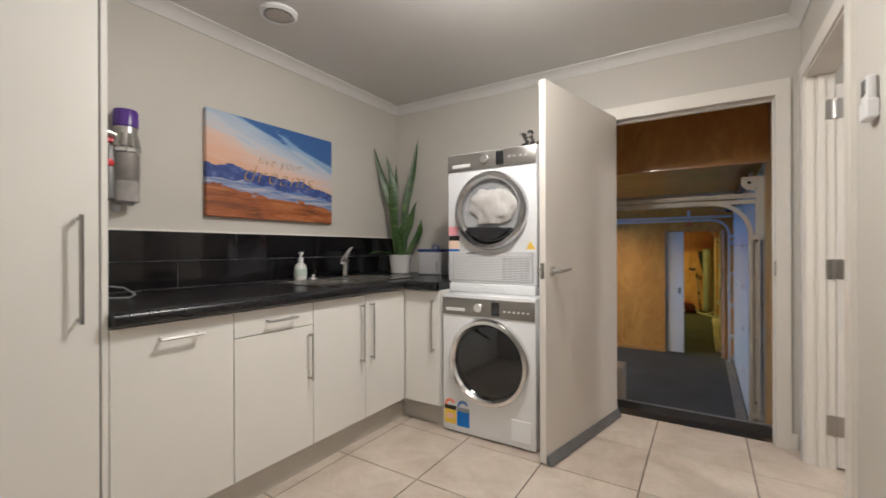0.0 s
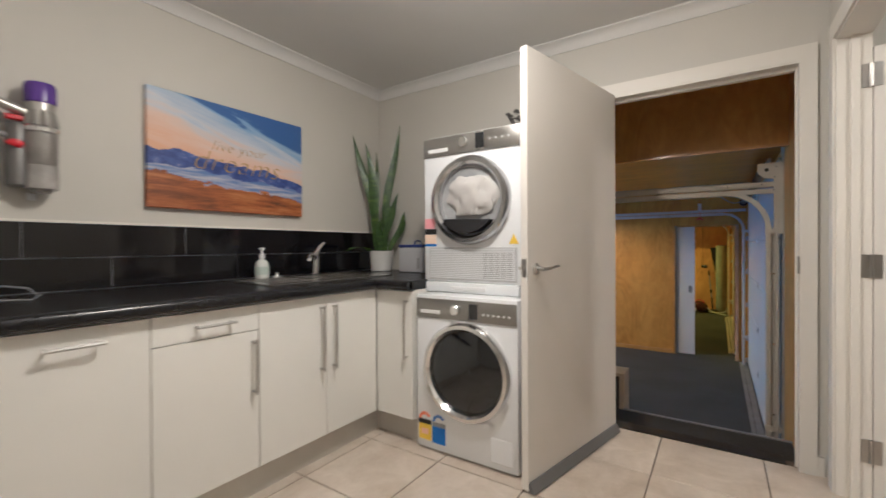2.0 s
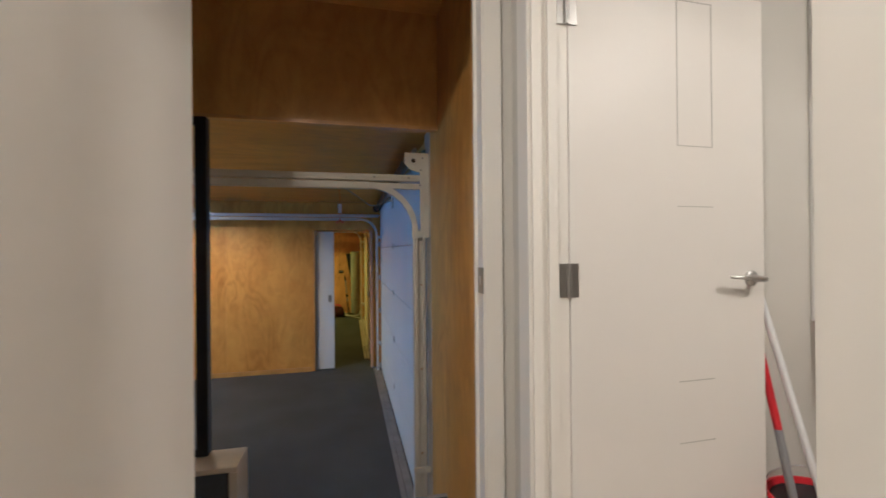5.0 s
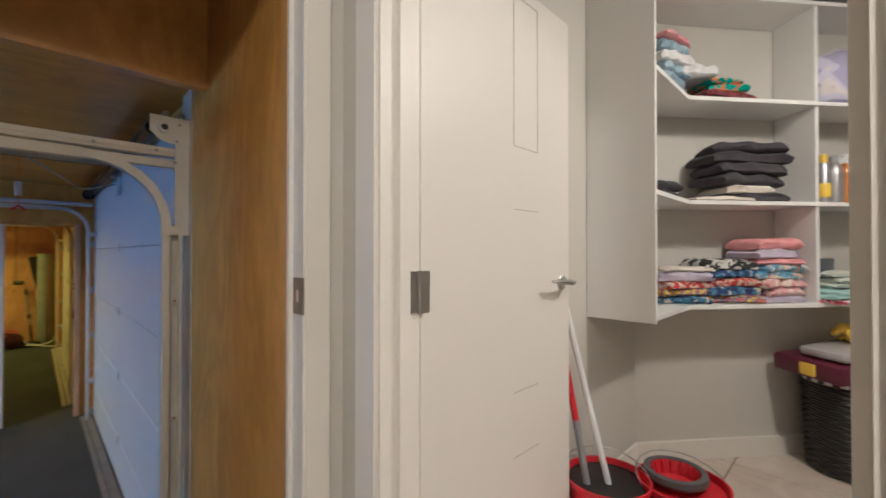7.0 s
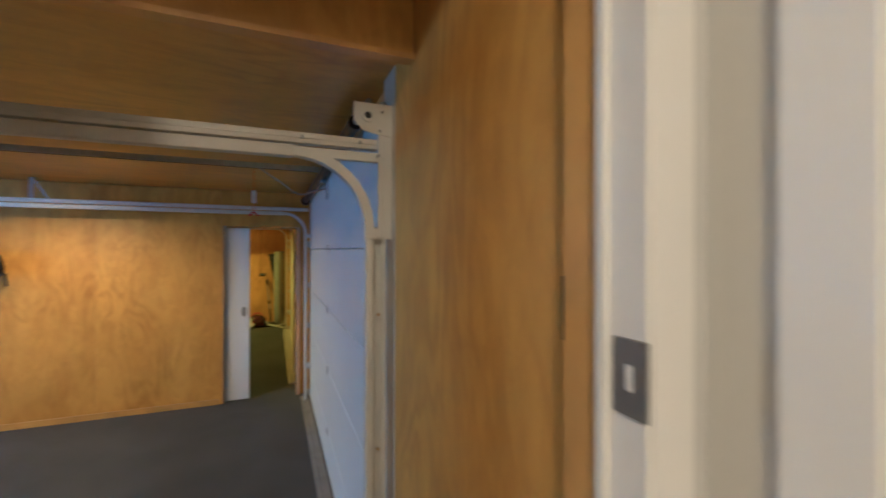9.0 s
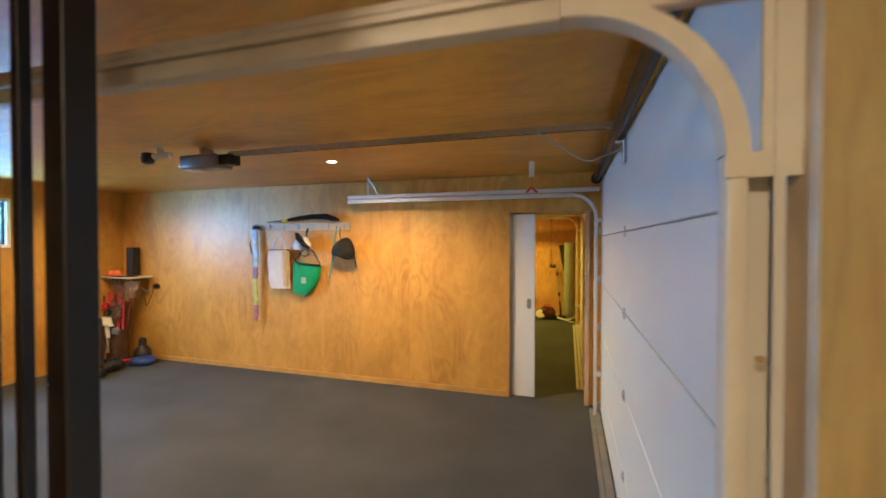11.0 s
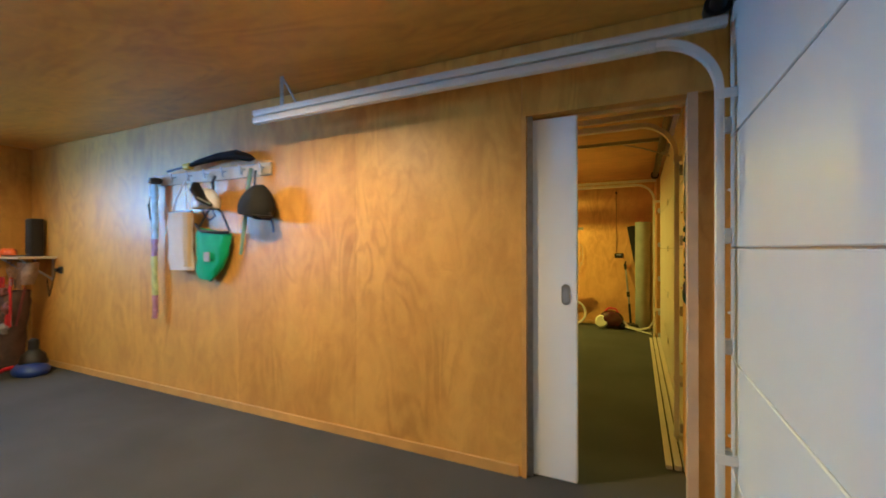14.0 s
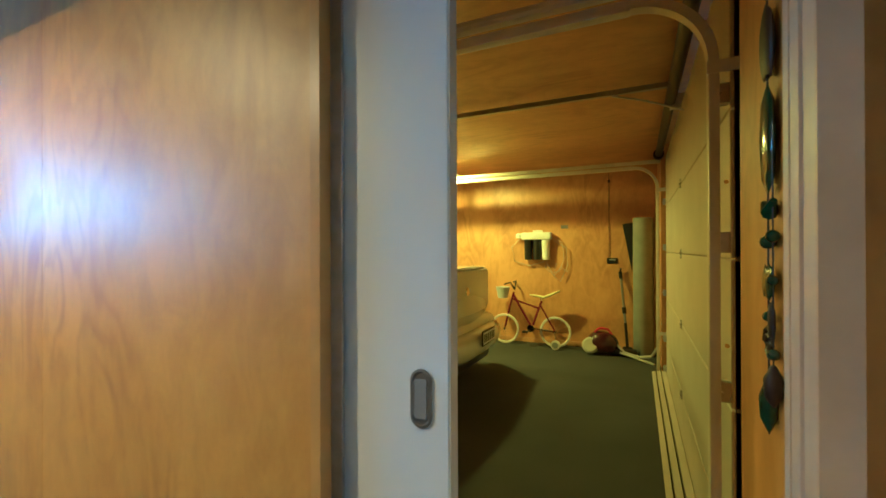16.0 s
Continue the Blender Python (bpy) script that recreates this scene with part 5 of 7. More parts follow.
CLOTH = {
    "charcoal": cloth_mat("charcoal_towel", [(0.035, 0.032, 0.038), (0.055, 0.05, 0.058)]),
    "cream": cloth_mat("cream_cloth", [(0.62, 0.56, 0.48), (0.72, 0.67, 0.60)]),
    "pink": cloth_mat("pink_cloth", [(0.62, 0.22, 0.24), (0.70, 0.34, 0.34)]),
    "rose": cloth_mat("rose_print", [(0.66, 0.36, 0.38), (0.72, 0.60, 0.52), (0.55, 0.18, 0.25)], 26),
    "lilac": cloth_mat("lilac_cloth", [(0.42, 0.38, 0.52), (0.58, 0.52, 0.64)]),
    "navy": cloth_mat("navy_print", [(0.03, 0.05, 0.16), (0.08, 0.20, 0.34), (0.62, 0.55, 0.42)], 34),
    "red": cloth_mat("red_print", [(0.45, 0.04, 0.03), (0.62, 0.52, 0.44), (0.50, 0.10, 0.05)], 30),
    "mixed": cloth_mat("bright_print", [(0.60, 0.42, 0.08), (0.06, 0.14, 0.30), (0.55, 0.12, 0.08), (0.10, 0.30, 0.34)], 36),
    "blue": cloth_mat("sky_print", [(0.18, 0.36, 0.55), (0.62, 0.55, 0.42), (0.62, 0.30, 0.34)], 24),
    "monkey": cloth_mat("black_white_print", [(0.03, 0.03, 0.03), (0.62, 0.60, 0.56), (0.05, 0.05, 0.05)], 20),
    "teal": cloth_mat("teal_print", [(0.03, 0.32, 0.26), (0.60, 0.22, 0.08), (0.05, 0.36, 0.30)], 22),
    "maroon": cloth_mat("maroon_plaid", [(0.12, 0.02, 0.025), (0.25, 0.06, 0.05), (0.03, 0.03, 0.05)], 40),
    "white": cloth_mat("white_cloth", [(0.62, 0.61, 0.62), (0.74, 0.73, 0.73)]),
    "sage": cloth_mat("pale_green_cloth", [(0.46, 0.50, 0.44), (0.60, 0.62, 0.55)]),
    "denim": cloth_mat("faded_denim", [(0.12, 0.20, 0.30), (0.34, 0.44, 0.52)], 30),
    "mint": cloth_mat("mint_cloth", [(0.30, 0.52, 0.50), (0.42, 0.60, 0.58)]),
    "dots": cloth_mat("red_dots", [(0.70, 0.68, 0.66), (0.55, 0.05, 0.10), (0.70, 0.68, 0.66)], 30),
}


def folded(seed, w, d, h):
    """A folded cloth: several soft rolls at the front edge, sagging, rumpled and not quite square."""
    bm, n, m = B(), 22, 40
    rows, lean = [], noise.noise(Vector((seed * 3.1, 0.5, 0))) * 0.10
    for i in range(n + 1):
        u = i / n
        x = -w / 2 + w * u
        edge = max(0.0, abs(u - 0.5) * 2 - 0.72) / 0.28
        thick = h * (1 - 0.45 * edge * edge) * (1 + 0.22 * noise.noise(Vector((u * 3.2 + seed * 5.7, 0, 0))))
        pull = 0.022 * noise.noise(Vector((u * 4 + seed * 2.3, 7, 0)))
        ringv = []
        for j in range(m):
            a = 6.28319 * j / m
            cx, sz = math.cos(a), math.sin(a)
            y = d / 2 * math.copysign(abs(cx) ** 0.35, cx)
            z = thick / 2 * math.copysign(abs(sz) ** 0.6, sz)
            roll = 0.007 * abs(math.sin(sz * 3.3 + seed + u * 0.8)) if y < 0 else 0.0
            ruck = noise.noise(Vector((x * 14 + seed * 7.3, y * 10, z * 26))) * 0.008 + noise.noise(Vector((x * 34 + seed, y * 22, z * 50))) * 0.003
            ringv.append(bm.verts.new((x + 0.014 * noise.noise(Vector((seed, y * 8, z * 34))) + lean * y, y + roll + pull + ruck, z + thick / 2 + (ruck * 0.5 if sz > 0 else 0))))
        rows.append(ringv)
    for a, c in zip(rows, rows[1:]):
        for j in range(m):
            bm.faces.new((a[j], a[(j + 1) % m], c[(j + 1) % m], c[j]))
    bm.faces.new(rows[0][::-1])
    bm.faces.new(rows[-1])
    return bm


cloth_seed = [0]


def stack(name, label, s, depth, z, layers, turn=-38.2):
    """A pile of folded cloths on the canted shelf, s metres along its front edge from the bend."""
    d = thing(name, label, "laundry", "folded laundry piles")
    o = Vector((2.50, 2.93, 0)) + SU * s + SN * depth
    zz = z
    for w, h, key, shift in layers:
        cloth_seed[0] += 1
        bm = folded(cloth_seed[0], w, 0.20, h)
        bm.transform(pose(o.x + SU.x * shift, o.y + SU.y * shift, zz, 0, 0, turn + random.uniform(-13, 13)))
        part("cloth", bm, CLOTH[key], d)
        zz += h * 0.90


stack("towel_stack", "pile of folded charcoal towels over cream linen", 0.37, 0.125, 1.3555, [(0.36, 0.045, "charcoal", 0.02), (0.30, 0.045, "cream", 0.0), (0.40, 0.062, "charcoal", -0.01), (0.40, 0.062, "charcoal", 0.0), (0.41, 0.060, "charcoal", -0.01), (0.36, 0.055, "charcoal", 0.01)])
stack("linen_stack", "flat folded cream linen on the shelf edge", 0.20, 0.10, 1.3555, [(0.30, 0.022, "cream", 0.0)])
stack("clothes_stack", "tall pile of folded pink and patterned clothes", 0.53, 0.125, 0.8545, [(0.26, 0.035, "lilac", 0.0), (0.25, 0.045, "rose", 0.01), (0.27, 0.05, "rose", 0.0), (0.25, 0.04, "blue", -0.01), (0.26, 0.04, "blue", 0.02), (0.24, 0.035, "pink", 0.0), (0.24, 0.05, "lilac", -0.03), (0.25, 0.055, "pink", -0.02)])
stack("clothes_stack", "low pile of folded colourful printed clothes", 0.27, 0.13, 0.8545, [(0.30, 0.04, "mixed", 0.0), (0.32, 0.05, "navy", 0.0), (0.28, 0.045, "red", 0.02), (0.30, 0.045, "navy", 0.0), (0.30, 0.055, "monkey", -0.02)])
stack("clothes_stack", "small pile of folded printed clothes in cream and red", 0.03, 0.13, 0.8545, [(0.24, 0.04, "navy", 0.0), (0.26, 0.04, "mixed", 0.0), (0.24, 0.04, "red", 0.0), (0.27, 0.05, "lilac", 0.0), (0.24, 0.03, "cream", 0.01)])
stack("clothes_stack", "folded maroon, teal and white clothes", 0.20, 0.12, 1.8545, [(0.32, 0.045, "maroon", 0.03), (0.20, 0.04, "teal", 0.04), (0.16, 0.035, "teal", 0.02), (0.19, 0.06, "white", -0.12)])
stack("clothes_stack", "faded denim and pale pink clothes piled up", -0.10, 0.09, 1.8545, [(0.22, 0.05, "denim", 0.0), (0.22, 0.06, "denim", 0.0), (0.21, 0.06, "denim", 0.0), (0.22, 0.06, "white", 0.02), (0.21, 0.06, "denim", 0.0), (0.24, 0.035, "pink", 0.02)], -10)
stack("clothes_stack", "dark rolled clothing at the end panel", -0.13, 0.10, 1.3555, [(0.20, 0.05, "charcoal", 0.0), (0.20, 0.05, "charcoal", 0.0)], -12)
stack("towel_stack", "folded pale green towels", 0.93, 0.12, 0.8545, [(0.28, 0.04, "charcoal", 0.02), (0.28, 0.035, "charcoal", 0.0), (0.26, 0.032, "sage", 0.0), (0.26, 0.032, "sage", 0.01), (0.25, 0.03, "sage", 0.0)])
stack("towel_stack", "folded mint and red dotted cloths", 0.81, 0.02, 0.8545, [(0.20, 0.025, "dots", 0.0), (0.19, 0.025, "mint", 0.0), (0.17, 0.02, "mint", 0.0)])
stack("towel_stack", "folded black and white cloths on the side shelf", 1.13, 0.10, 0.8545, [(0.22, 0.03, "monkey", 0.0), (0.22, 0.03, "sage", 0.0), (0.20, 0.04, "charcoal", 0.0)], -60)
b = bmesh.new()
bmesh.ops.create_icosphere(b, subdivisions=4, radius=1)
for v in b.verts:
    n = noise.noise(v.co * 1.6 + Vector((3, 1, 0))) * 0.16 + noise.noise(v.co * 4.5) * 0.07
    v.co *= 1 + n
    v.co *= 1 - abs(noise.noise(v.co * 3.0 + Vector((0, 4, 1)))) * 0.16
    v.co = Vector((v.co.x * 0.235, v.co.y * 0.13, max(v.co.z, -0.66) * 0.195 + 0.132))
o = Vector((2.50, 2.93, 0)) + SU * 0.93 + SN * 0.12
b.transform(pose(o.x, o.y, 1.8545, 0, 6, -38))
solid("bedding_bag", b, cloth_mat("lilac_bedding", [(0.40, 0.38, 0.55), (0.58, 0.56, 0.68), (0.66, 0.62, 0.62)], 9), "crumpled lilac bedding bundle on the upper shelf", "bedding")


def bottle(label, s, depth, z, prof, mat, cap, capprof, trigger=False, lab=None):
    d = thing("cleaning_bottle", label, "bottle", "cleaning bottles")
    o = Vector((s, depth, 0))
    k = 1.2
    prof, capprof = [(r * k, h * k) for r, h in prof], [(r * k, h * k) for r, h in capprof]
    part("bottle", lathe(B(), prof, (o.x, o.y, z), 18), mat, d)
    b = lathe(B(), capprof, (o.x, o.y, z), 14)
    if trigger:
        h = capprof[-1][1]
        p = Vector((o.x, o.y, z + h))
        tube(b, [p + SU * -0.03, p + SU * 0.035 + Vector((0, 0, 0.012)), p + SU * 0.05 + Vector((0, 0, 0.004))], 0.011, 8)
        tube(b, [p + SU * -0.022, p + SU * -0.035 + Vector((0, 0, -0.04))], 0.006, 6)
    part("trigger_head" if trigger else "cap", b, cap, d)
    if lab:
        r = prof[1][0] + 0.0008
        part("label_band", lathe(B(), [(r, 0.03), (r + 0.0005, 0.031), (r + 0.0005, 0.10), (r, 0.101)], (o.x, o.y, z), 18), lab, d)


TALL = [(0.026, 0), (0.030, 0.004), (0.030, 0.13), (0.024, 0.16), (0.012, 0.175)]
CAPT = [(0.013, 0.173), (0.014, 0.20), (0.010, 0.205)]
SLIM = [(0.020, 0), (0.024, 0.004), (0.024, 0.15), (0.014, 0.175)]
CAPS = [(0.015, 0.172), (0.015, 0.205), (0.008, 0.21)]
AMB = surface("amber_liquid", (0.42, 0.17, 0.03), 0.15, 0, 0.1, 6, 60, 0, 0.4)
LIME = surface("lime_plastic", (0.30, 0.50, 0.06), 0.35)
SKYB = surface("sky_blue_plastic", (0.05, 0.22, 0.46), 0.35)
TIN = surface("silver_tin", (0.42, 0.42, 0.44), 0.3, 0.7)
for args in (("yellow and black labelled bottle", 3.157, 2.49, SLIM, TIN, YELLOW, CAPS, False, YELLOW), ("silver tin bottle with a grey cap", 3.206, 2.451, TALL, TIN, GREY, CAPT, False, None),
             ("amber cleaning spray with a white trigger", 3.26, 2.409, TALL, AMB, PLASTIC_W, CAPT, True, None), ("silver aerosol can with black cap", 3.325, 2.385, SLIM, TIN, BLACK, CAPS, False, None),
             ("blue bottle with an orange trigger head", 3.372, 2.335, SLIM, BLUE, ORANGE, CAPS, True, None), ("clear spray bottle with blue label and red band", 3.42, 2.283, TALL, PLASTIC_W, PLASTIC_W, CAPT, True, BLUE),
             ("sky blue bottle with a red cap", 3.41, 2.226, TALL, SKYB, RED, CAPT, False, None), ("lime green slim bottle with a red cap", 3.41, 2.166, [(0.024, 0), (0.028, 0.004), (0.028, 0.20), (0.016, 0.225)], LIME, RED, [(0.016, 0.223), (0.016, 0.25), (0.01, 0.252)], False, None),
             ("white lotion bottle with black cap", 3.40, 2.10, [(0.03, 0), (0.034, 0.004), (0.034, 0.10), (0.018, 0.13)], PLASTIC_W, BLACK, [(0.016, 0.128), (0.016, 0.165), (0.012, 0.168)], False, None)):
    bottle(args[0], args[1], args[2], 1.355, *args[3:])
bx = thing("plastic_box", "dark translucent storage box on the lower shelf", "box")
o = Vector((2.50, 2.93, 0)) + SU * 0.80 + SN * 0.16
b = box(B(), -0.10, 0.10, -0.06, 0.06, 0.0, 0.22, 0.008, 2)
b.transform(pose(o.x, o.y, 0.8545, 0, 0, -38))
part("tub", b, surface("smoky_plastic", (0.10, 0.11, 0.12), 0.2, 0, 0.1, 6, 80, 0, 0.3), bx)

HX, HY = 3.23, 2.40
hp = thing("laundry_hamper", "black woven wicker hamper with checked cloth rim", "hamper")
part("liner", lathe(B(), [(0.155, 0.01), (0.172, 0.46), (0.15, 0.46), (0.14, 0.05)], (HX, HY, 0), 40), BLACK, hp)
WICK = surface("black_wicker", (0.016, 0.015, 0.015), 0.35, 0, 0.3, 20, 120, 0.1, 0.2)
for k in range(31):
    z = 0.008 + 0.0146 * k
    r = 0.168 + 0.018 * k / 31
    pts = [(HX + (r + 0.0035 * math.sin(j * 1.5708 + k * 3.1416)) * math.cos(6.28319 * j / 56), HY + (r + 0.0035 * math.sin(j * 1.5708 + k * 3.1416)) * math.sin(6.28319 * j / 56), z + 0.007) for j in range(57)]
    part("weave_band", tube(B(), pts, 0.0078, 6), WICK, hp)
for k in range(40):
    a = 6.28319 * k / 40
    b = B()
    rr, z0, z1 = 0.1965, 0.455, 0.50
    c = [(HX + r * math.cos(a + da), HY + r * math.sin(a + da), z) for r in (rr - 0.006, rr) for z in (z0, z1) for da in (0, 0.1565)]
    vs = [b.verts.new(p) for p in c]
    for f in ((0, 1, 3, 2), (4, 6, 7, 5), (0, 2, 6, 4), (1, 5, 7, 3), (0, 4, 5, 1), (2, 3, 7, 6)):
        b.faces.new([vs[i] for i in f])
    part("rim_check", b, CLOTH["white"] if k % 2 else CLOTH["charcoal"], hp)
tr = thing("storage_tray", "maroon flat storage box on the hamper", "box")
b = box(B(), -0.26, 0.23, -0.16, 0.16, 0, 0.085, 0.012, 2)
b.transform(pose(HX + 0.02, HY + 0.02, 0.502, 2, -4, -32))
part("box", b, surface("maroon_plastic", (0.10, 0.012, 0.035), 0.3), tr)
b = box(B(), -0.273, -0.259, -0.05, 0.02, 0.015, 0.075, 0.004)
b.transform(pose(HX + 0.02, HY + 0.02, 0.502, 2, -4, -32))
part("clip", b, YELLOW, tr, "yellow clip")
tr2 = thing("clear_tray", "shallow clear plastic tray with lid", "tray")
b = box(B(), -0.165, 0.165, -0.10, 0.10, 0, 0.042, 0.010, 2)
b.transform(pose(HX - 0.03, HY + 0.02, 0.592, 2, -4, -28))
part("tray", b, surface("frosted_plastic", (0.46, 0.44, 0.44), 0.25, 0, 0.05, 6, 80, 0, 0.3), tr2)
yg = thing("rubber_gloves", "heap of yellow rubber cleaning gloves", "gloves")
rnd = random.Random(9)
for k in range(3):
    b = bmesh.new()
    bmesh.ops.create_icosphere(b, subdivisions=3, radius=1)
    for v in b.verts:
        v.co *= 1 + noise.noise(v.co * 2.2 + Vector((k * 5, 0, 0))) * 0.4
        v.co = Vector((v.co.x * 0.08, v.co.y * 0.055, v.co.z * 0.045))
    b.transform(pose(HX + 0.10 + 0.05 * k, HY - 0.02 - 0.07 * k, 0.665 + 0.02 * (k % 2), 20 * k, 15, 40 * k))
    part("glove", b, YELLOW, yg)
    for f in range(3):
        x = HX + 0.07 + 0.05 * k
        part("finger", tube(B(), [(x, HY - 0.05 * f, 0.70), (x - 0.04 - 0.02 * f, HY + 0.03 - 0.05 * f, 0.715), (x - 0.10, HY + 0.06 - 0.05 * f, 0.69)], [0.02, 0.017, 0.011], 8), YELLOW, yg)


def bucket(name, label, x, y, inner, outer, r=0.148, h=0.27):
    d = thing(name, label, "bucket", "mop buckets")
    part("shell", lathe(B(), [(r * 0.72, 0.002), (r * 0.74, 0.0), (r * 0.97, h - 0.02), (r * 1.03, h - 0.018), (r * 1.04, h), (r * 0.99, h), (r * 0.95, h - 0.03), (r * 0.72, 0.012), (0.002, 0.010)], (x, y, 0), 36), outer, d)
    part("lining", lathe(B(), [(r * 0.93, h - 0.025), (r * 0.945, h - 0.02), (r * 0.70, 0.016), (0.002, 0.014)], (x, y, 0), 36), inner, d)
    pts = [(x + r * 1.05 * math.cos(radians(a)), y + r * 1.05 * math.sin(radians(a)), h - 0.01 + 0.05 * math.sin(radians((a + 60) * 180 / 200))) for a in range(-60, 141, 20)]
    part("handle", tube(B(), pts, 0.003, 6), GALV, d, "wire handle")
    return d


bucket("bucket", "red plastic bucket with a dark inside", 1.82, 3.035, BLACK, RED)
mb = bucket("mop_bucket", "red mop bucket with a grey wringer insert", 2.0, 2.83, RED, RED, 0.15, 0.26)
part("wringer_rim", lathe(B(), [(0.085, 0.285), (0.108, 0.285), (0.112, 0.266), (0.106, 0.255), (0.085, 0.262)], (2.02, 2.86, 0), 32, None, True), surface("dark_grey_plastic", (0.10, 0.10, 0.105), 0.4), mb, "dark grey wringer rim")
part("wringer_cup", lathe(B(), [(0.086, 0.284), (0.090, 0.28), (0.060, 0.18), (0.055, 0.18), (0.082, 0.275)], (2.02, 2.86, 0), 32, None, True), RED, mb)
for k in range(14):
    a = k * 0.4488
    part("wringer_slot", tube(B(), [(2.02 + 0.080 * math.cos(a), 2.86 + 0.080 * math.sin(a), 0.279), (2.02 + 0.058 * math.cos(a), 2.86 + 0.058 * math.sin(a), 0.185)], 0.0045, 5), RED, mb)
mp = thing("mop", "white handled mop standing in the bucket", "mop")
part("pole", rod(B(), (1.835, 3.01, 0.14), (1.665, 3.182, 1.15), 0.0115), PLASTIC_W, mp)
part("collar", rod(B(), (1.842, 3.003, 0.10), (1.822, 3.023, 0.22), 0.022, 0.016), PLASTIC_W, mp)
part("head", box(B(), 1.80, 1.89, 2.95, 3.04, 0.06, 0.12, 0.02, 2), PLASTIC_W, mp)
bm2 = thing("broom", "red and grey broom handle standing in the bucket", "broom")
part("pole", rod(B(), (1.736, 3.115, 0.48), (1.68, 3.185, 0.98), 0.0125), RED, bm2)
part("grip", rod(B(), (1.782, 3.06, 0.05), (1.736, 3.115, 0.48), 0.013), GREY, bm2)
bn = thing("bin", "small white topped bin beside the hamper", "bin")
part("base", box(B(), 3.0, 3.26, 1.90, 2.06, 0.0, 0.24, 0.015, 2), BLACK, bn)
part("top", box(B(), 3.0, 3.26, 1.895, 2.065, 0.24, 0.47, 0.03, 3), PLASTIC_W, bn)

# ---- first garage: rack and things on the wall ----
WY = GY - 0.001
rk = thing("coat_rack", "pale board with steel hooks on the plywood wall", "rack")
part("board", box(B(), -3.75, -2.24, WY - 0.02, WY, 1.235, 1.335, 0.003), PALE_WOOD, rk)
for k in range(7):
    x = -3.66 + 0.225 * k
    part("hook", tube(B(), [(x, WY - 0.02, 1.30), (x, WY - 0.055, 1.29), (x, WY - 0.06, 1.265), (x, WY - 0.045, 1.25), (x, WY - 0.07, 1.33)], 0.006, 6), GALV, rk)
um = thing("umbrella", "furled black umbrella lying on the rack hooks", "umbrella")
part("canopy", tube(B(), [(-3.15, WY - 0.075, 1.375), (-3.0, WY - 0.08, 1.395), (-2.75, WY - 0.085, 1.415), (-2.55, WY - 0.08, 1.41), (-2.42, WY - 0.075, 1.375), (-2.36, WY - 0.075, 1.36)], [0.020, 0.030, 0.040, 0.050, 0.040, 0.010], 9, 0.8), surface("black_nylon", (0.012, 0.012, 0.016), 0.8, 0, 0.3, 12, 120, 0.3, 0, 0.15), um)
part("shaft", rod(B(), (-3.48, WY - 0.07, 1.35), (-3.15, WY - 0.075, 1.375), 0.009), BLACK, um)
part("strap", lathe(B(), [(0.026, 0), (0.03, 0.005), (0.03, 0.08), (0.026, 0.085)], (-3.22, WY - 0.073, 1.37), 14, Matrix.Rotation(radians(90), 3, "Y")), YELLOW, um, "yellow banded strap")


def hanging(bm_pts, widths, thick=0.03, segs=10):
    """A soft hanging shape: flattened rings down a line of points, wider along x than y."""
    bm, rows, segs = B(), [], segs * 2
    steps = 4
    for i in range((len(bm_pts) - 1) * steps + 1):
        k0, f = min(i // steps, len(bm_pts) - 2), 0.0
        f = i / steps - k0
        p = Vector(bm_pts[k0]).lerp(Vector(bm_pts[k0 + 1]), f)
        w = widths[k0] * (1 - f) + widths[k0 + 1] * f
        ringv = []
        for k in range(segs):
            c, q = math.cos(6.28319 * k / segs), math.sin(6.28319 * k / segs)
            fold = noise.noise(Vector((p.x * 5 + c * 3.0, p.z * 7, q))) * 0.016 + noise.noise(Vector((c * 7 + p.z * 4, p.z * 16, q * 2))) * 0.006
            ringv.append(bm.verts.new((p.x + w * math.copysign(abs(c) ** 0.7, c) + fold * 0.5, p.y + thick * (0.4 + w * 2) * q + fold * min(1, w * 8), p.z + fold * 0.4)))
        rows.append(ringv)
    for a, c in zip(rows, rows[1:]):
        for k in range(segs):
            bm.faces.new((a[k], a[(k + 1) % segs], c[(k + 1) % segs], c[k]))
    bm.faces.new(rows[0][::-1])
    bm.faces.new(rows[-1])
    return bm


HY2 = WY - 0.07
fb = thing("kite_bag", "slim colourful kite bag hanging from the rack", "bag")
seg = [("pale_blue_sleeve", 1.25, 0.74, 0.052, surface("pale_blue_nylon", (0.34, 0.46, 0.58), 0.5, 0, 0.35, 14, 90, 0.3)), ("purple_band", 0.74, 0.58, 0.046, surface("faded_purple", (0.26, 0.13, 0.24), 0.6, 0, 0.4, 16, 90, 0.3)),
       ("lime_sleeve", 0.58, 0.22, 0.042, surface("lime_nylon", (0.44, 0.46, 0.12), 0.5, 0, 0.3, 14, 90, 0.3)), ("red_tail", 0.22, 0.0, 0.036, surface("dull_red_nylon", (0.34, 0.13, 0.17), 0.5, 0, 0.4, 14, 90, 0.3))]
for nm, z1, z0, w, mat in seg:
    n = 6
    part(nm, hanging([(-3.67 + 0.01 * math.sin(9 * (z1 + (z0 - z1) * i / n)), HY2, z1 + (z0 - z1) * i / n) for i in range(n + 1)], [w * (0.9 + 0.15 * math.sin(i * 2.1)) for i in range(n + 1)]), mat, fb)
part("dark_hook_strap", tube(B(), [(-3.72, HY2, 1.18), (-3.76, HY2, 1.05), (-3.73, HY2, 0.92), (-3.70, HY2, 0.90)], 0.008), BLACK, fb)
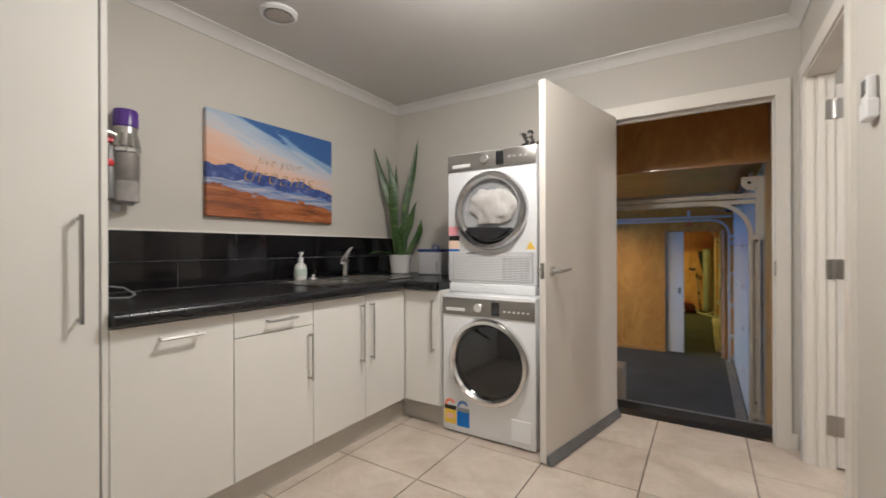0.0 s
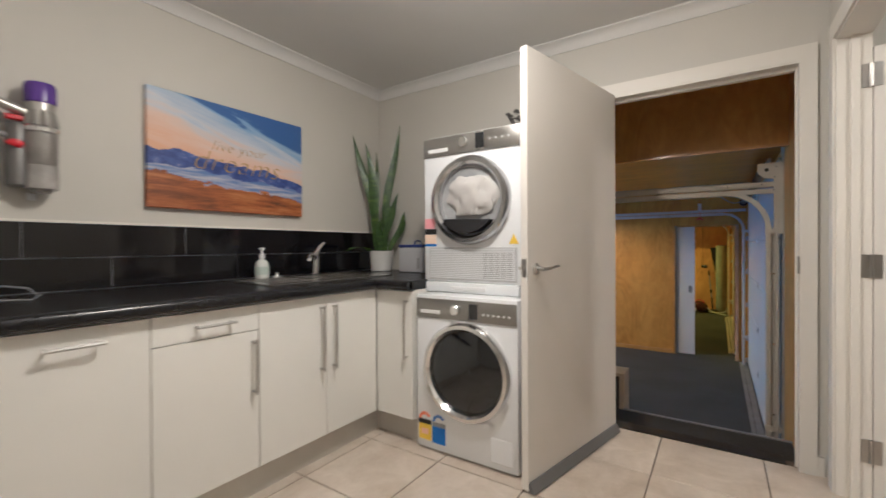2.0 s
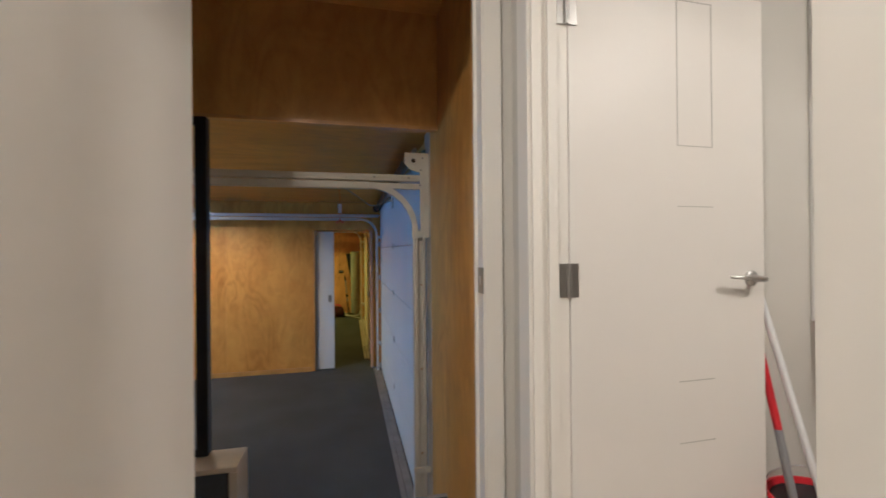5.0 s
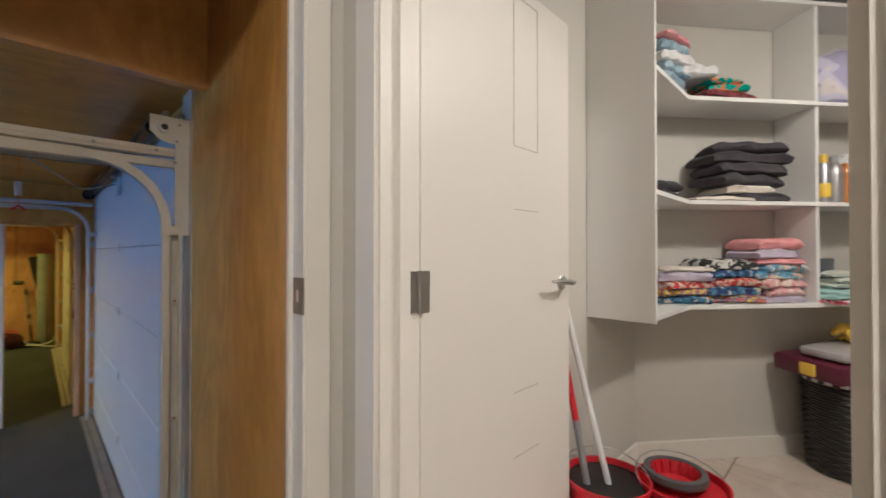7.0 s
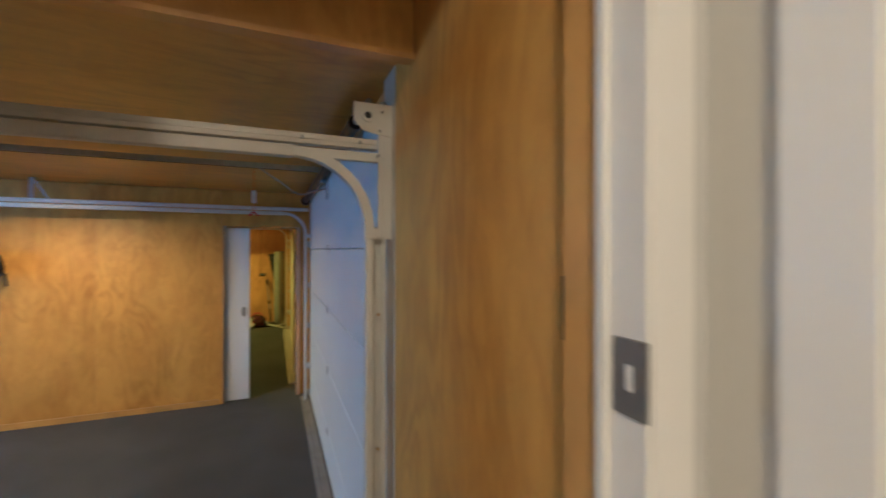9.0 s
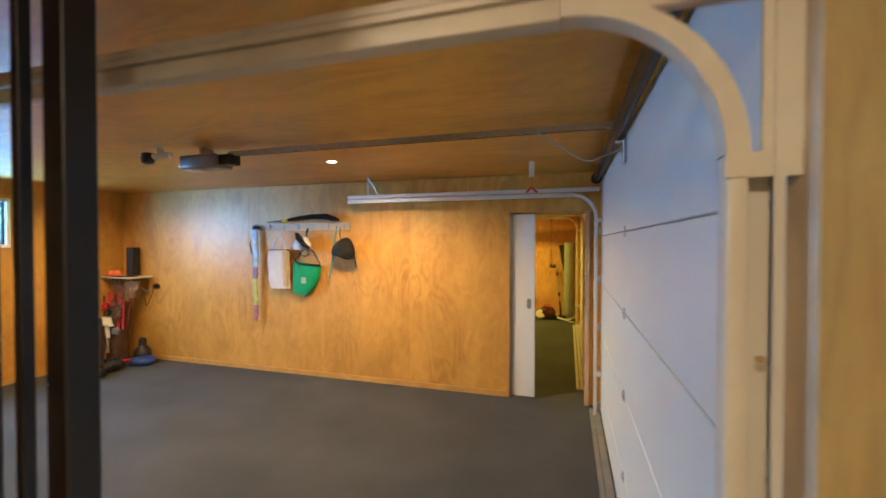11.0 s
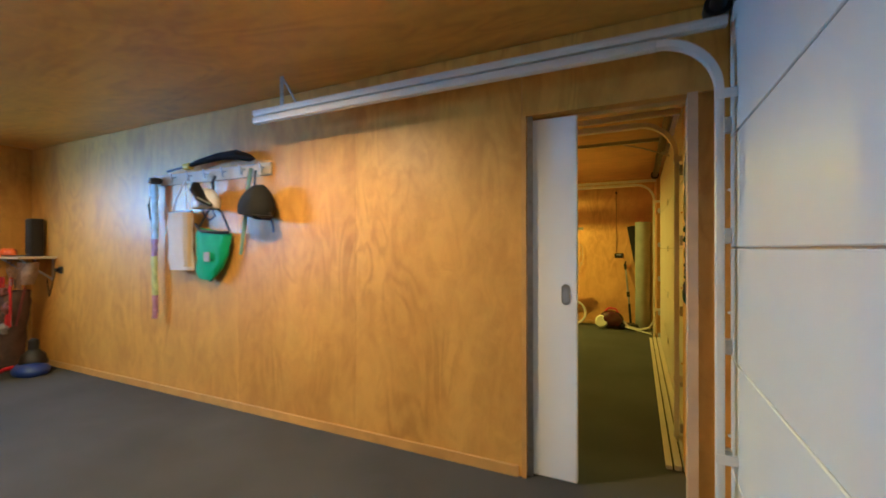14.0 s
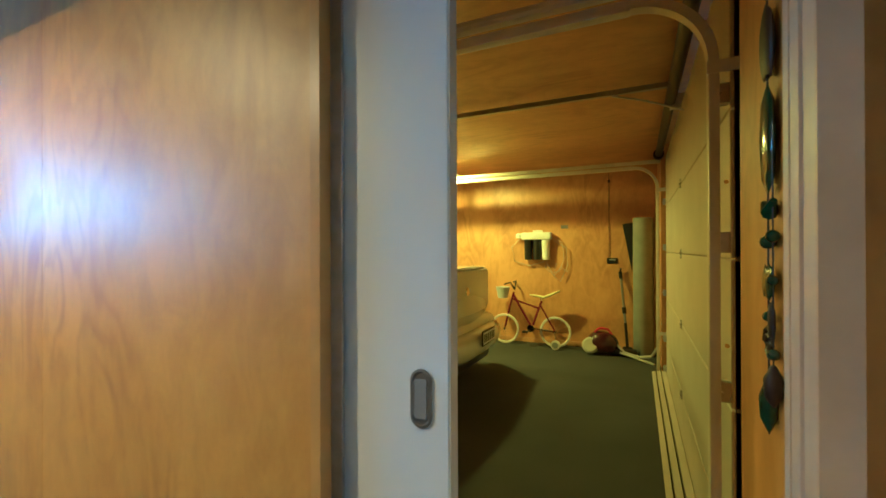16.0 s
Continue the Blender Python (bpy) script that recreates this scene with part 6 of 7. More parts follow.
part("cap", lathe(B(), [(0.03, 0), (0.055, 0.01), (0.05, 0.05), (0.01, 0.06)], (-3.66, HY2, 1.25), 16), BLACK, fb)
wb = thing("tote_bag", "cream cloth bag hanging by its loops", "bag")
part("cloth", hanging([(-3.29, HY2, 0.97), (-3.29, HY2, 0.90), (-3.30, HY2, 0.75), (-3.28, HY2, 0.60), (-3.26, HY2, 0.46)], [0.15, 0.165, 0.17, 0.165, 0.15], 0.05, 16), cloth_mat("cream_canvas", [(0.56, 0.50, 0.46), (0.66, 0.60, 0.56)], 5), wb)
part("side_panel", hanging([(-3.175, HY2 - 0.012, 0.96), (-3.175, HY2 - 0.014, 0.75), (-3.165, HY2 - 0.012, 0.49)], [0.05, 0.052, 0.045], 0.05), surface("tan_cloth", (0.50, 0.36, 0.20), 0.8), wb, "tan side panel")
for dx in (-0.12, 0.10):
    part("loop", tube(B(), [(-3.29 + dx, HY2, 0.96), (-3.27 + dx * 0.5, HY2, 1.12), (-3.22, HY2, 1.25)], 0.006), PLASTIC_W, wb)
part("clip", box(B(), -3.44, -3.13, HY2 - 0.012, HY2 + 0.012, 0.965, 0.985, 0.004), BLACK, wb)
gb = thing("dry_bag", "bright green roll-top bag with black trim", "bag")
b = hanging([(-2.84, HY2, 0.80), (-2.845, HY2, 0.74), (-2.87, HY2, 0.62), (-2.905, HY2, 0.50), (-2.94, HY2, 0.42), (-2.95, HY2, 0.37)], [0.20, 0.205, 0.195, 0.165, 0.125, 0.085], 0.045, 18)
for v in b.verts:
    v.co.z -= (v.co.x + 2.84) * 0.16
part("cloth", b, GREEN, gb)
part("mouth_band", tube(B(), [(-3.04, HY2 - 0.03, 0.86), (-2.95, HY2 - 0.05, 0.80), (-2.80, HY2 - 0.05, 0.785), (-2.63, HY2 - 0.03, 0.78)], 0.012, 8), BLACK, gb)
for x in (-3.03, -2.65):
    part("strap", tube(B(), [(x, HY2, 0.84 if x < -3 else 0.79), ((x - 2.84) / 2, HY2, 0.95), (-2.85, HY2, 1.02), (-2.85, HY2, 1.24)], 0.008), BLACK, gb)
part("badge", box(B(), -2.90, -2.83, HY2 - 0.055, HY2 - 0.048, 0.54, 0.62, 0.002), surface("grey_badge", (0.35, 0.33, 0.33), 0.6), gb, "small grey badge")


hm = thing("helmet", "white helmet with a black visor on a hook", "helmet")
part("shell", dome(-2.90, HY2 - 0.03, 1.02, 0.12, 0.10, 0.14), PLASTIC_W, hm)
part("visor", tube(B(), [(-2.93, HY2 - 0.10, 1.19), (-2.86, HY2 - 0.14, 1.12), (-2.80, HY2 - 0.14, 1.05), (-2.74, HY2 - 0.10, 1.0)], [0.03, 0.055, 0.06, 0.03], 10, 0.5), BLACK, hm)
part("strap", tube(B(), [(-2.85, HY2, 1.12), (-2.84, HY2 - 0.02, 1.20), (-2.84, HY2 + 0.01, 1.26)], 0.012), BLACK, hm)
for x in (-2.95, -2.82):
    part("chin_strap", tube(B(), [(x, HY2 - 0.04, 0.99), (x + 0.02, HY2 - 0.02, 0.92), (-2.87, HY2 - 0.02, 0.89)], 0.006), BLACK, hm)
ht = thing("riding_hat", "dark grey helmet hanging by its strap", "helmet")
b = dome(0, 0, 0, 0.155, 0.12, 0.15, -0.45, 3)
for v in b.verts:
    v.co.x *= 1 - 0.38 * max(0, v.co.z / 0.15) ** 1.5
    v.co.z *= 1.25 if v.co.z > 0 else 1
b.transform(pose(-2.28, HY2 - 0.05, 0.96, 0, 16, 0))
part("shell", b, surface("dark_felt", (0.016, 0.016, 0.016), 0.75, 0, 0.2, 9, 120, 0.15, 0, 0.2), ht)
part("peak", tube(B(), [(-2.20, HY2 - 0.14, 0.90), (-2.14, HY2 - 0.12, 0.885), (-2.10, HY2 - 0.06, 0.89)], [0.02, 0.03, 0.02], 8, 0.35), BLACK, ht)
part("loop", tube(B(), [(-2.33, HY2 - 0.03, 1.10), (-2.36, HY2, 1.20), (-2.36, HY2 + 0.01, 1.27)], 0.007), BLACK, ht)
part("buckle_strap", tube(B(), [(-2.13, HY2 - 0.06, 0.92), (-2.105, HY2 - 0.05, 0.82), (-2.10, HY2 - 0.05, 0.77)], 0.009), BLACK, ht)
ls = thing("lead", "pale blue webbing strap hanging on a hook", "strap")
part("webbing", tube(B(), [(-2.40, HY2, 1.29), (-2.43, HY2 - 0.01, 1.10), (-2.46, HY2 - 0.01, 0.85), (-2.52, HY2, 0.60)], [0.022, 0.020, 0.018, 0.014], 6, 0.25), surface("blue_webbing", (0.22, 0.42, 0.46), 0.7, 0, 0.15, 20, 200, 0.3), ls)

# ---- first garage: corner shelf, child seat and clutter ----
cs = thing("corner_shelf", "pale wooden wall shelf on brackets in the corner", "shelf")
part("board", box(B(), -6.245, -5.63, 8.15, GY - 0.002, 0.54, 0.565, 0.003), PALE_WOOD, cs)
for x in (-6.15, -5.72):
    part("bracket", tube(B(), [(x, GY - 0.01, 0.30), (x, 8.20, 0.538)], 0.010, 6), GALV, cs)
    part("bracket", box(B(), x - 0.012, x + 0.012, GY - 0.012, GY - 0.004, 0.28, 0.54), GALV, cs)
sp2 = thing("speaker", "tall black box speaker standing on the shelf", "speaker")
part("case", box(B(), -5.985, -5.855, 8.34, 8.46, 0.565, 1.0, 0.008, 2), BLACK, sp2)
part("grille", box(B(), -5.975, -5.865, 8.332, 8.340, 0.60, 0.985, 0.003), surface("grille_cloth", (0.03, 0.032, 0.034), 0.85, 0, 0.15, 60, 260, 0.3), sp2)
em = thing("ear_muffs", "orange and black ear muffs on the shelf", "ear muffs")
for x in (-6.13, -6.0):
    part("cup", dome(x, 8.22, 0.60, 0.06, 0.05, 0.06, -0.5), ORANGE, em)
    part("cushion", dome(x - 0.035, 8.24, 0.605, 0.045, 0.05, 0.055, -0.5), BLACK, em)
part("band", tube(B(), [(-6.2, 8.2, 0.575), (-6.0, 8.17, 0.575), (-5.8, 8.2, 0.575), (-5.66, 8.26, 0.58)], 0.011, 8, 0.6), BLACK, em)
nt = thing("net_bag", "brown mesh bag hanging under the shelf", "bag")
for k in range(9):
    a = k * 0.7
    part("cord", tube(B(), [(-6.18 + 0.06 * k, 8.22 + 0.02 * (k % 3), 0.535), (-6.14 + 0.045 * k, 8.22, 0.40), (-6.08 + 0.035 * k, 8.24, 0.22 + 0.03 * math.sin(a))], 0.006, 5), surface("net_cord", (0.24, 0.15, 0.09), 0.8), nt) if k else None
part("contents", hanging([(-5.80, 8.30, 0.50), (-5.80, 8.30, 0.38), (-5.82, 8.30, 0.25)], [0.13, 0.12, 0.05], 0.10, 14), surface("mesh_cloth", (0.34, 0.22, 0.13), 0.85, 0, 0.3, 20, 160, 0.4), nt)
gs = thing("sports_bag", "dark bundle of sports gear leaning in the corner", "bag")
part("bag", hanging([(-5.98, 8.25, 0.18), (-5.98, 8.24, 0.05), (-5.97, 8.22, -0.25), (-5.98, 8.20, -0.50), (-5.98, 8.20, G + 0.005)], [0.10, 0.14, 0.10, 0.11, 0.13], 0.20, 18), surface("dark_brown_nylon", (0.075, 0.040, 0.026), 0.6, 0, 0.4, 9, 90, 0.3), gs)
rnd = random.Random(21)
DWEB = surface("dull_brown_web", (0.16, 0.055, 0.04), 0.7, 0, 0.4, 18, 120, 0.3)
for k in range(13):
    x, y = -6.16 + 0.032 * k, 8.14 + 0.03 * (k % 3)
    part("handle", tube(B(), [(x, y, -0.2), (x + rnd.uniform(-0.08, 0.08), y + rnd.uniform(-0.02, 0.06), 0.15 + rnd.uniform(0, 0.2))], rnd.choice((0.006, 0.010, 0.016)), 8), rnd.choice((RED, BLACK, GREY, surface("dull_maroon", (0.14, 0.02, 0.02), 0.5))), gs)
for k in range(6):
    x, z = -6.10 + 0.05 * k, (0.12, -0.08, 0.05, 0.16, -0.22, 0.0)[k]
    lump = dome(x, 8.12 + 0.02 * (k % 2), z, 0.05, 0.045, 0.06, -0.8, k * 3)
    for v in lump.verts:
        v.co += (v.co - Vector((x, 8.12, z))) * noise.noise(v.co * 22) * 0.7
    part("crumpled_glove", lump, (RED, DWEB, BLACK, DWEB, GREY, DWEB)[k], gs)
part("pale_towel", hanging([(-6.05, 8.07, -0.02), (-6.0, 8.04, -0.10), (-5.92, 8.05, -0.14)], [0.09, 0.11, 0.05], 0.10, 12), CLOTH["cream"], gs, "pale cloth tucked in the strap")
part("pale_strap", tube(B(), [(-5.95, 8.03, -0.10), (-5.90, 8.02, -0.30), (-5.93, 8.02, -0.52)], 0.03, 6, 0.4), PLASTIC_W, gs)

SM = pose(-5.74, 7.58, G, 0, 0, 58)
ch = thing("child_seat", "black child car seat with red and cream padding", "car seat")


def seat_part(nm, bm, mat, lab=""):
    bm.transform(SM)
    part(nm, bm, mat, ch, lab)


seat_part("base", box(B(), -0.24, 0.24, -0.32, 0.18, 0.0, 0.16, 0.05, 3), BLACK)
seat_part("cushion", box(B(), -0.20, 0.20, -0.36, 0.10, 0.15, 0.22, 0.03, 3), surface("black_fabric", (0.016, 0.016, 0.018), 0.85, 0, 0.3, 30, 160, 0.3))
b = box(B(), -0.20, 0.20, 0.06, 0.18, 0.14, 0.72, 0.06, 3)
seat_part("backrest", b, BLACK)
for sx in (-1, 1):
    seat_part("side_wing", box(B(), sx * 0.155, sx * 0.225, -0.05, 0.14, 0.16, 0.62, 0.034, 3), BLACK)
    seat_part("head_wing", box(B(), sx * 0.150, sx * 0.215, -0.02, 0.15, 0.54, 0.74, 0.030, 3), BLACK)
seat_part("red_pad", box(B(), -0.13, 0.13, 0.015, 0.065, 0.26, 0.52, 0.03, 3), surface("red_fabric", (0.55, 0.02, 0.035), 0.8, 0, 0.12, 14, 160, 0.2), "red padded back")
for k in range(2):
    seat_part("belt_slot", box(B(), -0.07 + 0.08 * k, -0.01 + 0.08 * k, 0.010, 0.018, 0.40, 0.415, 0.002), BLACK)
seat_part("headrest", dome(0, 0.05, 0.65, 0.19, 0.06, 0.105, -0.9, 5), CLOTH["cream"], "cream padded headrest")
seat_part("headrest_piping", tube(B(), [(-0.21, 0.05, 0.62), (-0.17, 0.03, 0.55), (0, 0.02, 0.53), (0.17, 0.03, 0.55), (0.21, 0.05, 0.62)], 0.012), surface("pink_piping", (0.60, 0.16, 0.12), 0.7))
seat_part("strap", tube(B(), [(-0.2, -0.3, 0.03), (-0.28, -0.42, 0.012), (-0.22, -0.60, 0.012), (-0.30, -0.70, 0.012)], 0.014, 6, 0.4), BLACK)
seat_part("buckle", box(B(), -0.32, -0.27, -0.25, -0.19, 0.0, 0.03, 0.006), PLASTIC_W)
BAGCLOTH = surface("black_coated_cloth", (0.013, 0.013, 0.015), 0.35, 0, 0.3, 9, 90, 0.2)
bb = thing("holdall", "slumped black holdall lying on the carpet", "bag")
b = B()
tube(b, [(-5.72 + 0.20 * k / 14, 7.40 + 0.58 * k / 14, G + 0.085 + 0.012 * math.sin(k * 1.3)) for k in range(15)],
     [0.03, 0.075] + [0.092 + 0.012 * math.sin(k * 2.1) for k in range(11)] + [0.075, 0.03], 20, 0.9)
bmesh.ops.subdivide_edges(b, edges=b.edges[:], cuts=1, use_grid_fill=True)
for v in b.verts:
    v.co += Vector((1, 0.3, 1)) * noise.noise(v.co * 9) * 0.022 + Vector((0, 0, 1)) * noise.noise(v.co * 26) * 0.007
    v.co.z = max(v.co.z, G + 0.002)
part("bag", b, BAGCLOTH, bb)
for off in (-0.05, 0.07):
    part("strap", tube(B(), [(-5.66 + off, 7.56, G + 0.16), (-5.56 + off, 7.60, G + 0.22), (-5.52 + off, 7.72, G + 0.21), (-5.57 + off, 7.82, G + 0.16)], 0.012, 6, 0.4), BLACK, bb)
part("zip", tube(B(), [(-5.66, 7.46, G + 0.17), (-5.60, 7.66, G + 0.19), (-5.54, 7.86, G + 0.17)], 0.004, 5), GALV, bb, "pale metal zip")
part("trailing_strap", tube(B(), [(-5.68, 7.42, G + 0.03), (-5.62, 7.30, G + 0.012), (-5.52, 7.24, G + 0.010)], 0.013, 6, 0.4), BLACK, bb)
vb = thing("pool_vacuum", "blue and black pump unit on the carpet", "pump")
part("base", dome(-5.52, 8.22, G + 0.05, 0.20, 0.15, 0.09, -0.55, 9), surface("deep_blue_plastic", (0.02, 0.05, 0.28), 0.3), vb, "blue base")
part("tank", lathe(B(), [(0.11, 0.08), (0.12, 0.12), (0.10, 0.20), (0.05, 0.26), (0.045, 0.36), (0.02, 0.38)], (-5.55, 8.25, G), 22), BLACK, vb)
part("red_hose", tube(B(), [(-5.72, 8.02, G + 0.03), (-5.65, 8.05, G + 0.08), (-5.58, 8.10, G + 0.10)], 0.02), RED, vb)
so = thing("power_socket", "black double power socket on the plywood wall", "socket")
part("plate", box(B(), -5.60, -5.50, GY - 0.012, GY - 0.001, 0.37, 0.45, 0.003), BLACK, so)
part("plug", box(B(), -5.59, -5.55, GY - 0.05, GY - 0.012, 0.39, 0.43, 0.005), BLACK, so)
part("cable", tube(B(), [(-5.57, GY - 0.045, 0.39), (-5.60, GY - 0.06, 0.25), (-5.72, GY - 0.04, 0.10), (-5.80, GY - 0.03, 0.30)], 0.005, 6), BLACK, so)

# ---- second garage ----
EY = 13.949
wf = thing("water_filter", "white wall-mounted water filter with three canisters", "water filter")
part("head", box(B(), -1.15, -0.72, EY - 0.14, EY, 0.82, 0.93, 0.02, 3), PLASTIC_W, wf)
part("bracket_top", box(B(), -1.0, -0.86, EY - 0.05, EY, 0.93, 0.965, 0.005), PLASTIC_W, wf)
for x, mat in ((-1.06, BLACK), (-0.93, BLACK), (-0.80, PLASTIC_W)):
    part("canister", lathe(B(), [(0.045, 0.53), (0.055, 0.54), (0.058, 0.80), (0.062, 0.82), (0.04, 0.83)], (x, EY - 0.075, 0), 22), mat, wf)
part("side_valve", lathe(B(), [(0.04, 0), (0.045, 0.05), (0.03, 0.07)], (-1.20, EY - 0.08, 0.85), 16), PLASTIC_W, wf)
for k, pts in enumerate(([(-0.74, 0.86), (-0.58, 0.78), (-0.55, 0.55), (-0.62, 0.36), (-0.72, 0.34), (-0.80, 0.48)], [(-1.18, 0.86), (-1.32, 0.72), (-1.27, 0.50), (-1.05, 0.44), (-0.84, 0.50)],
                         [(-0.74, 0.84), (-0.52, 0.70), (-0.50, 0.45), (-0.60, 0.22), (-0.70, 0.30), (-0.66, 0.48)], [(-0.78, 0.55), (-0.82, 0.42), (-0.68, 0.30), (-0.60, 0.42), (-0.50, 0.36)])):
    part("hose", tube(B(), [(x, EY - 0.03 - 0.01 * k, z) for x, z in pts], 0.007, 6), surface("pale_tubing", (0.55, 0.42, 0.24), 0.4), wf)
so = thing("power_socket", "black double power socket on the end wall", "socket")
part("plate", box(B(), 0.02, 0.16, EY - 0.012, EY, 0.48, 0.56, 0.003), BLACK, so)
part("switch", box(B(), 0.05, 0.13, EY - 0.016, EY - 0.011, 0.525, 0.545, 0.002), GREY, so)
sn = solid("wall_label", box(B(), -0.60, -0.50, EY - 0.006, EY, 0.98, 1.03, 0.002), GREY, "small grey label on the end wall", "label")
hk2 = thing("conduit", "thin cable run with a dark clip down the wall", "cable")
part("cable", rod(B(), (0.05, EY - 0.008, 0.57), (0.05, EY - 0.008, 1.82), 0.005, segs=6), surface("brown_cable", (0.20, 0.11, 0.03), 0.6), hk2)
part("clip", box(B(), 0.035, 0.065, EY - 0.02, EY, 1.60, 1.64, 0.003), BLACK, hk2)
br = thing("carpet_roll", "tall roll of grey underlay standing in the corner", "roll")
part("roll", lathe(B(), [(0.115, 0), (0.12, 0.01), (0.12, 1.78), (0.10, 1.79), (0.085, 1.77), (0.002, 1.765)], (0.47, 13.78, G), 28), surface("grey_underlay", (0.24, 0.25, 0.23), 0.8, 0, 0.12, 6, 90, 0.3), br)
b = prism(B(), [(0.22, 1.02), (0.34, 0.36), (0.36, 1.04)], 0, 0.02)
b.transform(Matrix.Translation((0, 13.93, 0)) @ Matrix.Rotation(radians(90), 4, "X"))
part("dark_flap", b, BLACK, br, "dark folded corner")


def wheel(parent, c, r, mat, rim):
    b = B()
    n = 40
    rings = []
    for i in range(n):
        a = 6.28319 * i / n
        rings.append([b.verts.new((c[0] + (r + 0.018 * math.cos(q)) * math.cos(a), c[1] + 0.018 * math.sin(q), c[2] + (r + 0.018 * math.cos(q)) * math.sin(a))) for q in (0, 1.047, 2.094, 3.1416, 4.189, 5.236)])
    for i in range(n):
        for k in range(6):
            b.faces.new((rings[i][k], rings[i][(k + 1) % 6], rings[(i + 1) % n][(k + 1) % 6], rings[(i + 1) % n][k]))
    w = part("wheel", b, mat, parent, "white tyre")
    for i in range(12):
        a = 6.28319 * i / 12
        part("spoke", rod(B(), c, (c[0] + r * math.cos(a), c[1], c[2] + r * math.sin(a)), 0.0018, segs=4), rim, w)
    part("hub", rod(B(), (c[0], c[1] - 0.03, c[2]), (c[0], c[1] + 0.03, c[2]), 0.018, segs=10), rim, w)


bk = thing("bicycle", "small red children's bicycle with white tyres and stabilisers", "bicycle")
CT = surface("cream_tyre", (0.72, 0.68, 0.56), 0.5)
RW, FW = (-0.64, 13.70, G + 0.222), (-1.37, 13.70, G + 0.222)
wheel(bk, RW, 0.20, CT, CHROME)
wheel(bk, FW, 0.20, CT, CHROME)
CR = surface("crimson_paint", (0.17, 0.008, 0.03), 0.25, 0.1, 0.06, 6, 60, 0, 0.4)
for nm, pts, r in (("frame", [(-1.24, 13.70, 0.02), (-0.97, 13.70, -0.44)], 0.018), ("frame", [(-1.26, 13.70, -0.04), (-0.86, 13.70, -0.16)], 0.014), ("frame", [(-0.83, 13.70, -0.05), (-0.97, 13.70, -0.44)], 0.016),
                   ("frame", [(-0.97, 13.68, -0.44), RW], 0.011), ("frame", [(-0.85, 13.68, -0.10), RW], 0.011), ("fork", [(-1.23, 13.70, 0.06), (-1.28, 13.70, -0.10), (-1.37, 13.72, -0.46)], 0.015)):
    part(nm, tube(B(), pts, r, 8), CR, bk)
part("handlebar", tube(B(), [(-1.30, 13.45, 0.19), (-1.24, 13.55, 0.21), (-1.22, 13.70, 0.10), (-1.24, 13.85, 0.21), (-1.30, 13.93, 0.19)], 0.011, 8), BLACK, bk)
part("saddle", tube(B(), [(-1.0, 13.70, 0.03), (-0.90, 13.70, 0.02), (-0.80, 13.70, 0.0), (-0.70, 13.70, 0.04), (-0.58, 13.70, 0.10)], [0.03, 0.045, 0.06, 0.06, 0.03], 10, 0.35), surface("lime_cream_vinyl", (0.70, 0.66, 0.25), 0.4), bk, "cream and lime long saddle")
part("saddle_post", rod(B(), (-0.83, 13.70, -0.06), (-0.84, 13.70, 0.01), 0.012), CHROME, bk)
part("basket", lathe(B(), [(0.07, 0.0), (0.10, 0.15), (0.105, 0.16), (0.095, 0.16), (0.065, 0.01), (0.002, 0.008)], (-1.40, 13.70, -0.03), 18), PLASTIC_W, bk, "white front basket")
part("crank", rod(B(), (-0.97, 13.62, -0.44), (-0.97, 13.74, -0.44), 0.05, segs=16), CHROME, bk)
part("pedal", box(B(), -1.08, -1.0, 13.56, 13.62, -0.50, -0.47, 0.004), BLACK, bk)
part("chain_guard", tube(B(), [(-1.02, 13.66, -0.43), (-0.66, 13.66, -0.46)], [0.04, 0.02], 8, 0.4), CHROME, bk)
part("stay", rod(B(), (-0.64, 13.66, G + 0.222), (-0.62, 13.58, G + 0.07), 0.008), CHROME, bk)
b = B()
rod(b, (-0.62, 13.56, G + 0.066), (-0.62, 13.60, G + 0.066), 0.064, segs=20)
part("stabiliser", b, CT, bk, "small stabiliser wheel")
part("stabiliser_hub", rod(B(), (-0.62, 13.555, G + 0.066), (-0.62, 13.605, G + 0.066), 0.042, segs=16), GREY, bk)

cv = thing("canister_vacuum", "dark red canister vacuum cleaner with a grey hose", "vacuum cleaner")
part("body", dome(-0.02, 13.62, G + 0.14, 0.20, 0.14, 0.16, -0.6, 2), surface("dark_maroon_plastic", (0.06, 0.012, 0.015), 0.25, 0, 0.2, 7, 90, 0.02, 0.3), cv)
part("wheel", lathe(B(), [(0.10, 0), (0.105, 0.03), (0.08, 0.05), (0.002, 0.045)], (-0.16, 13.54, G + 0.115), 26, Matrix.Rotation(radians(70), 3, "X")), surface("pale_wheel", (0.55, 0.52, 0.42), 0.35), cv, "large pale side wheel")
part("tail", box(B(), 0.05, 0.40, 13.56, 13.68, G + 0.02, G + 0.09, 0.02, 2), BLACK, cv)
part("carry_handle", tube(B(), [(-0.12, 13.62, G + 0.28), (-0.05, 13.62, G + 0.34), (0.05, 13.62, G + 0.33), (0.10, 13.62, G + 0.26)], 0.014), RED, cv)
part("hose", tube(B(), [(0.12, 13.60, G + 0.18), (0.25, 13.55, G + 0.06), (0.42, 13.50, G + 0.03), (0.55, 13.30, G + 0.10), (0.61, 13.12, G + 0.24), (0.62, 13.06, G + 0.40)], 0.018, 8), surface("grey_hose", (0.42, 0.41, 0.38), 0.5, 0, 0.1, 90, 90, 0.2), cv)
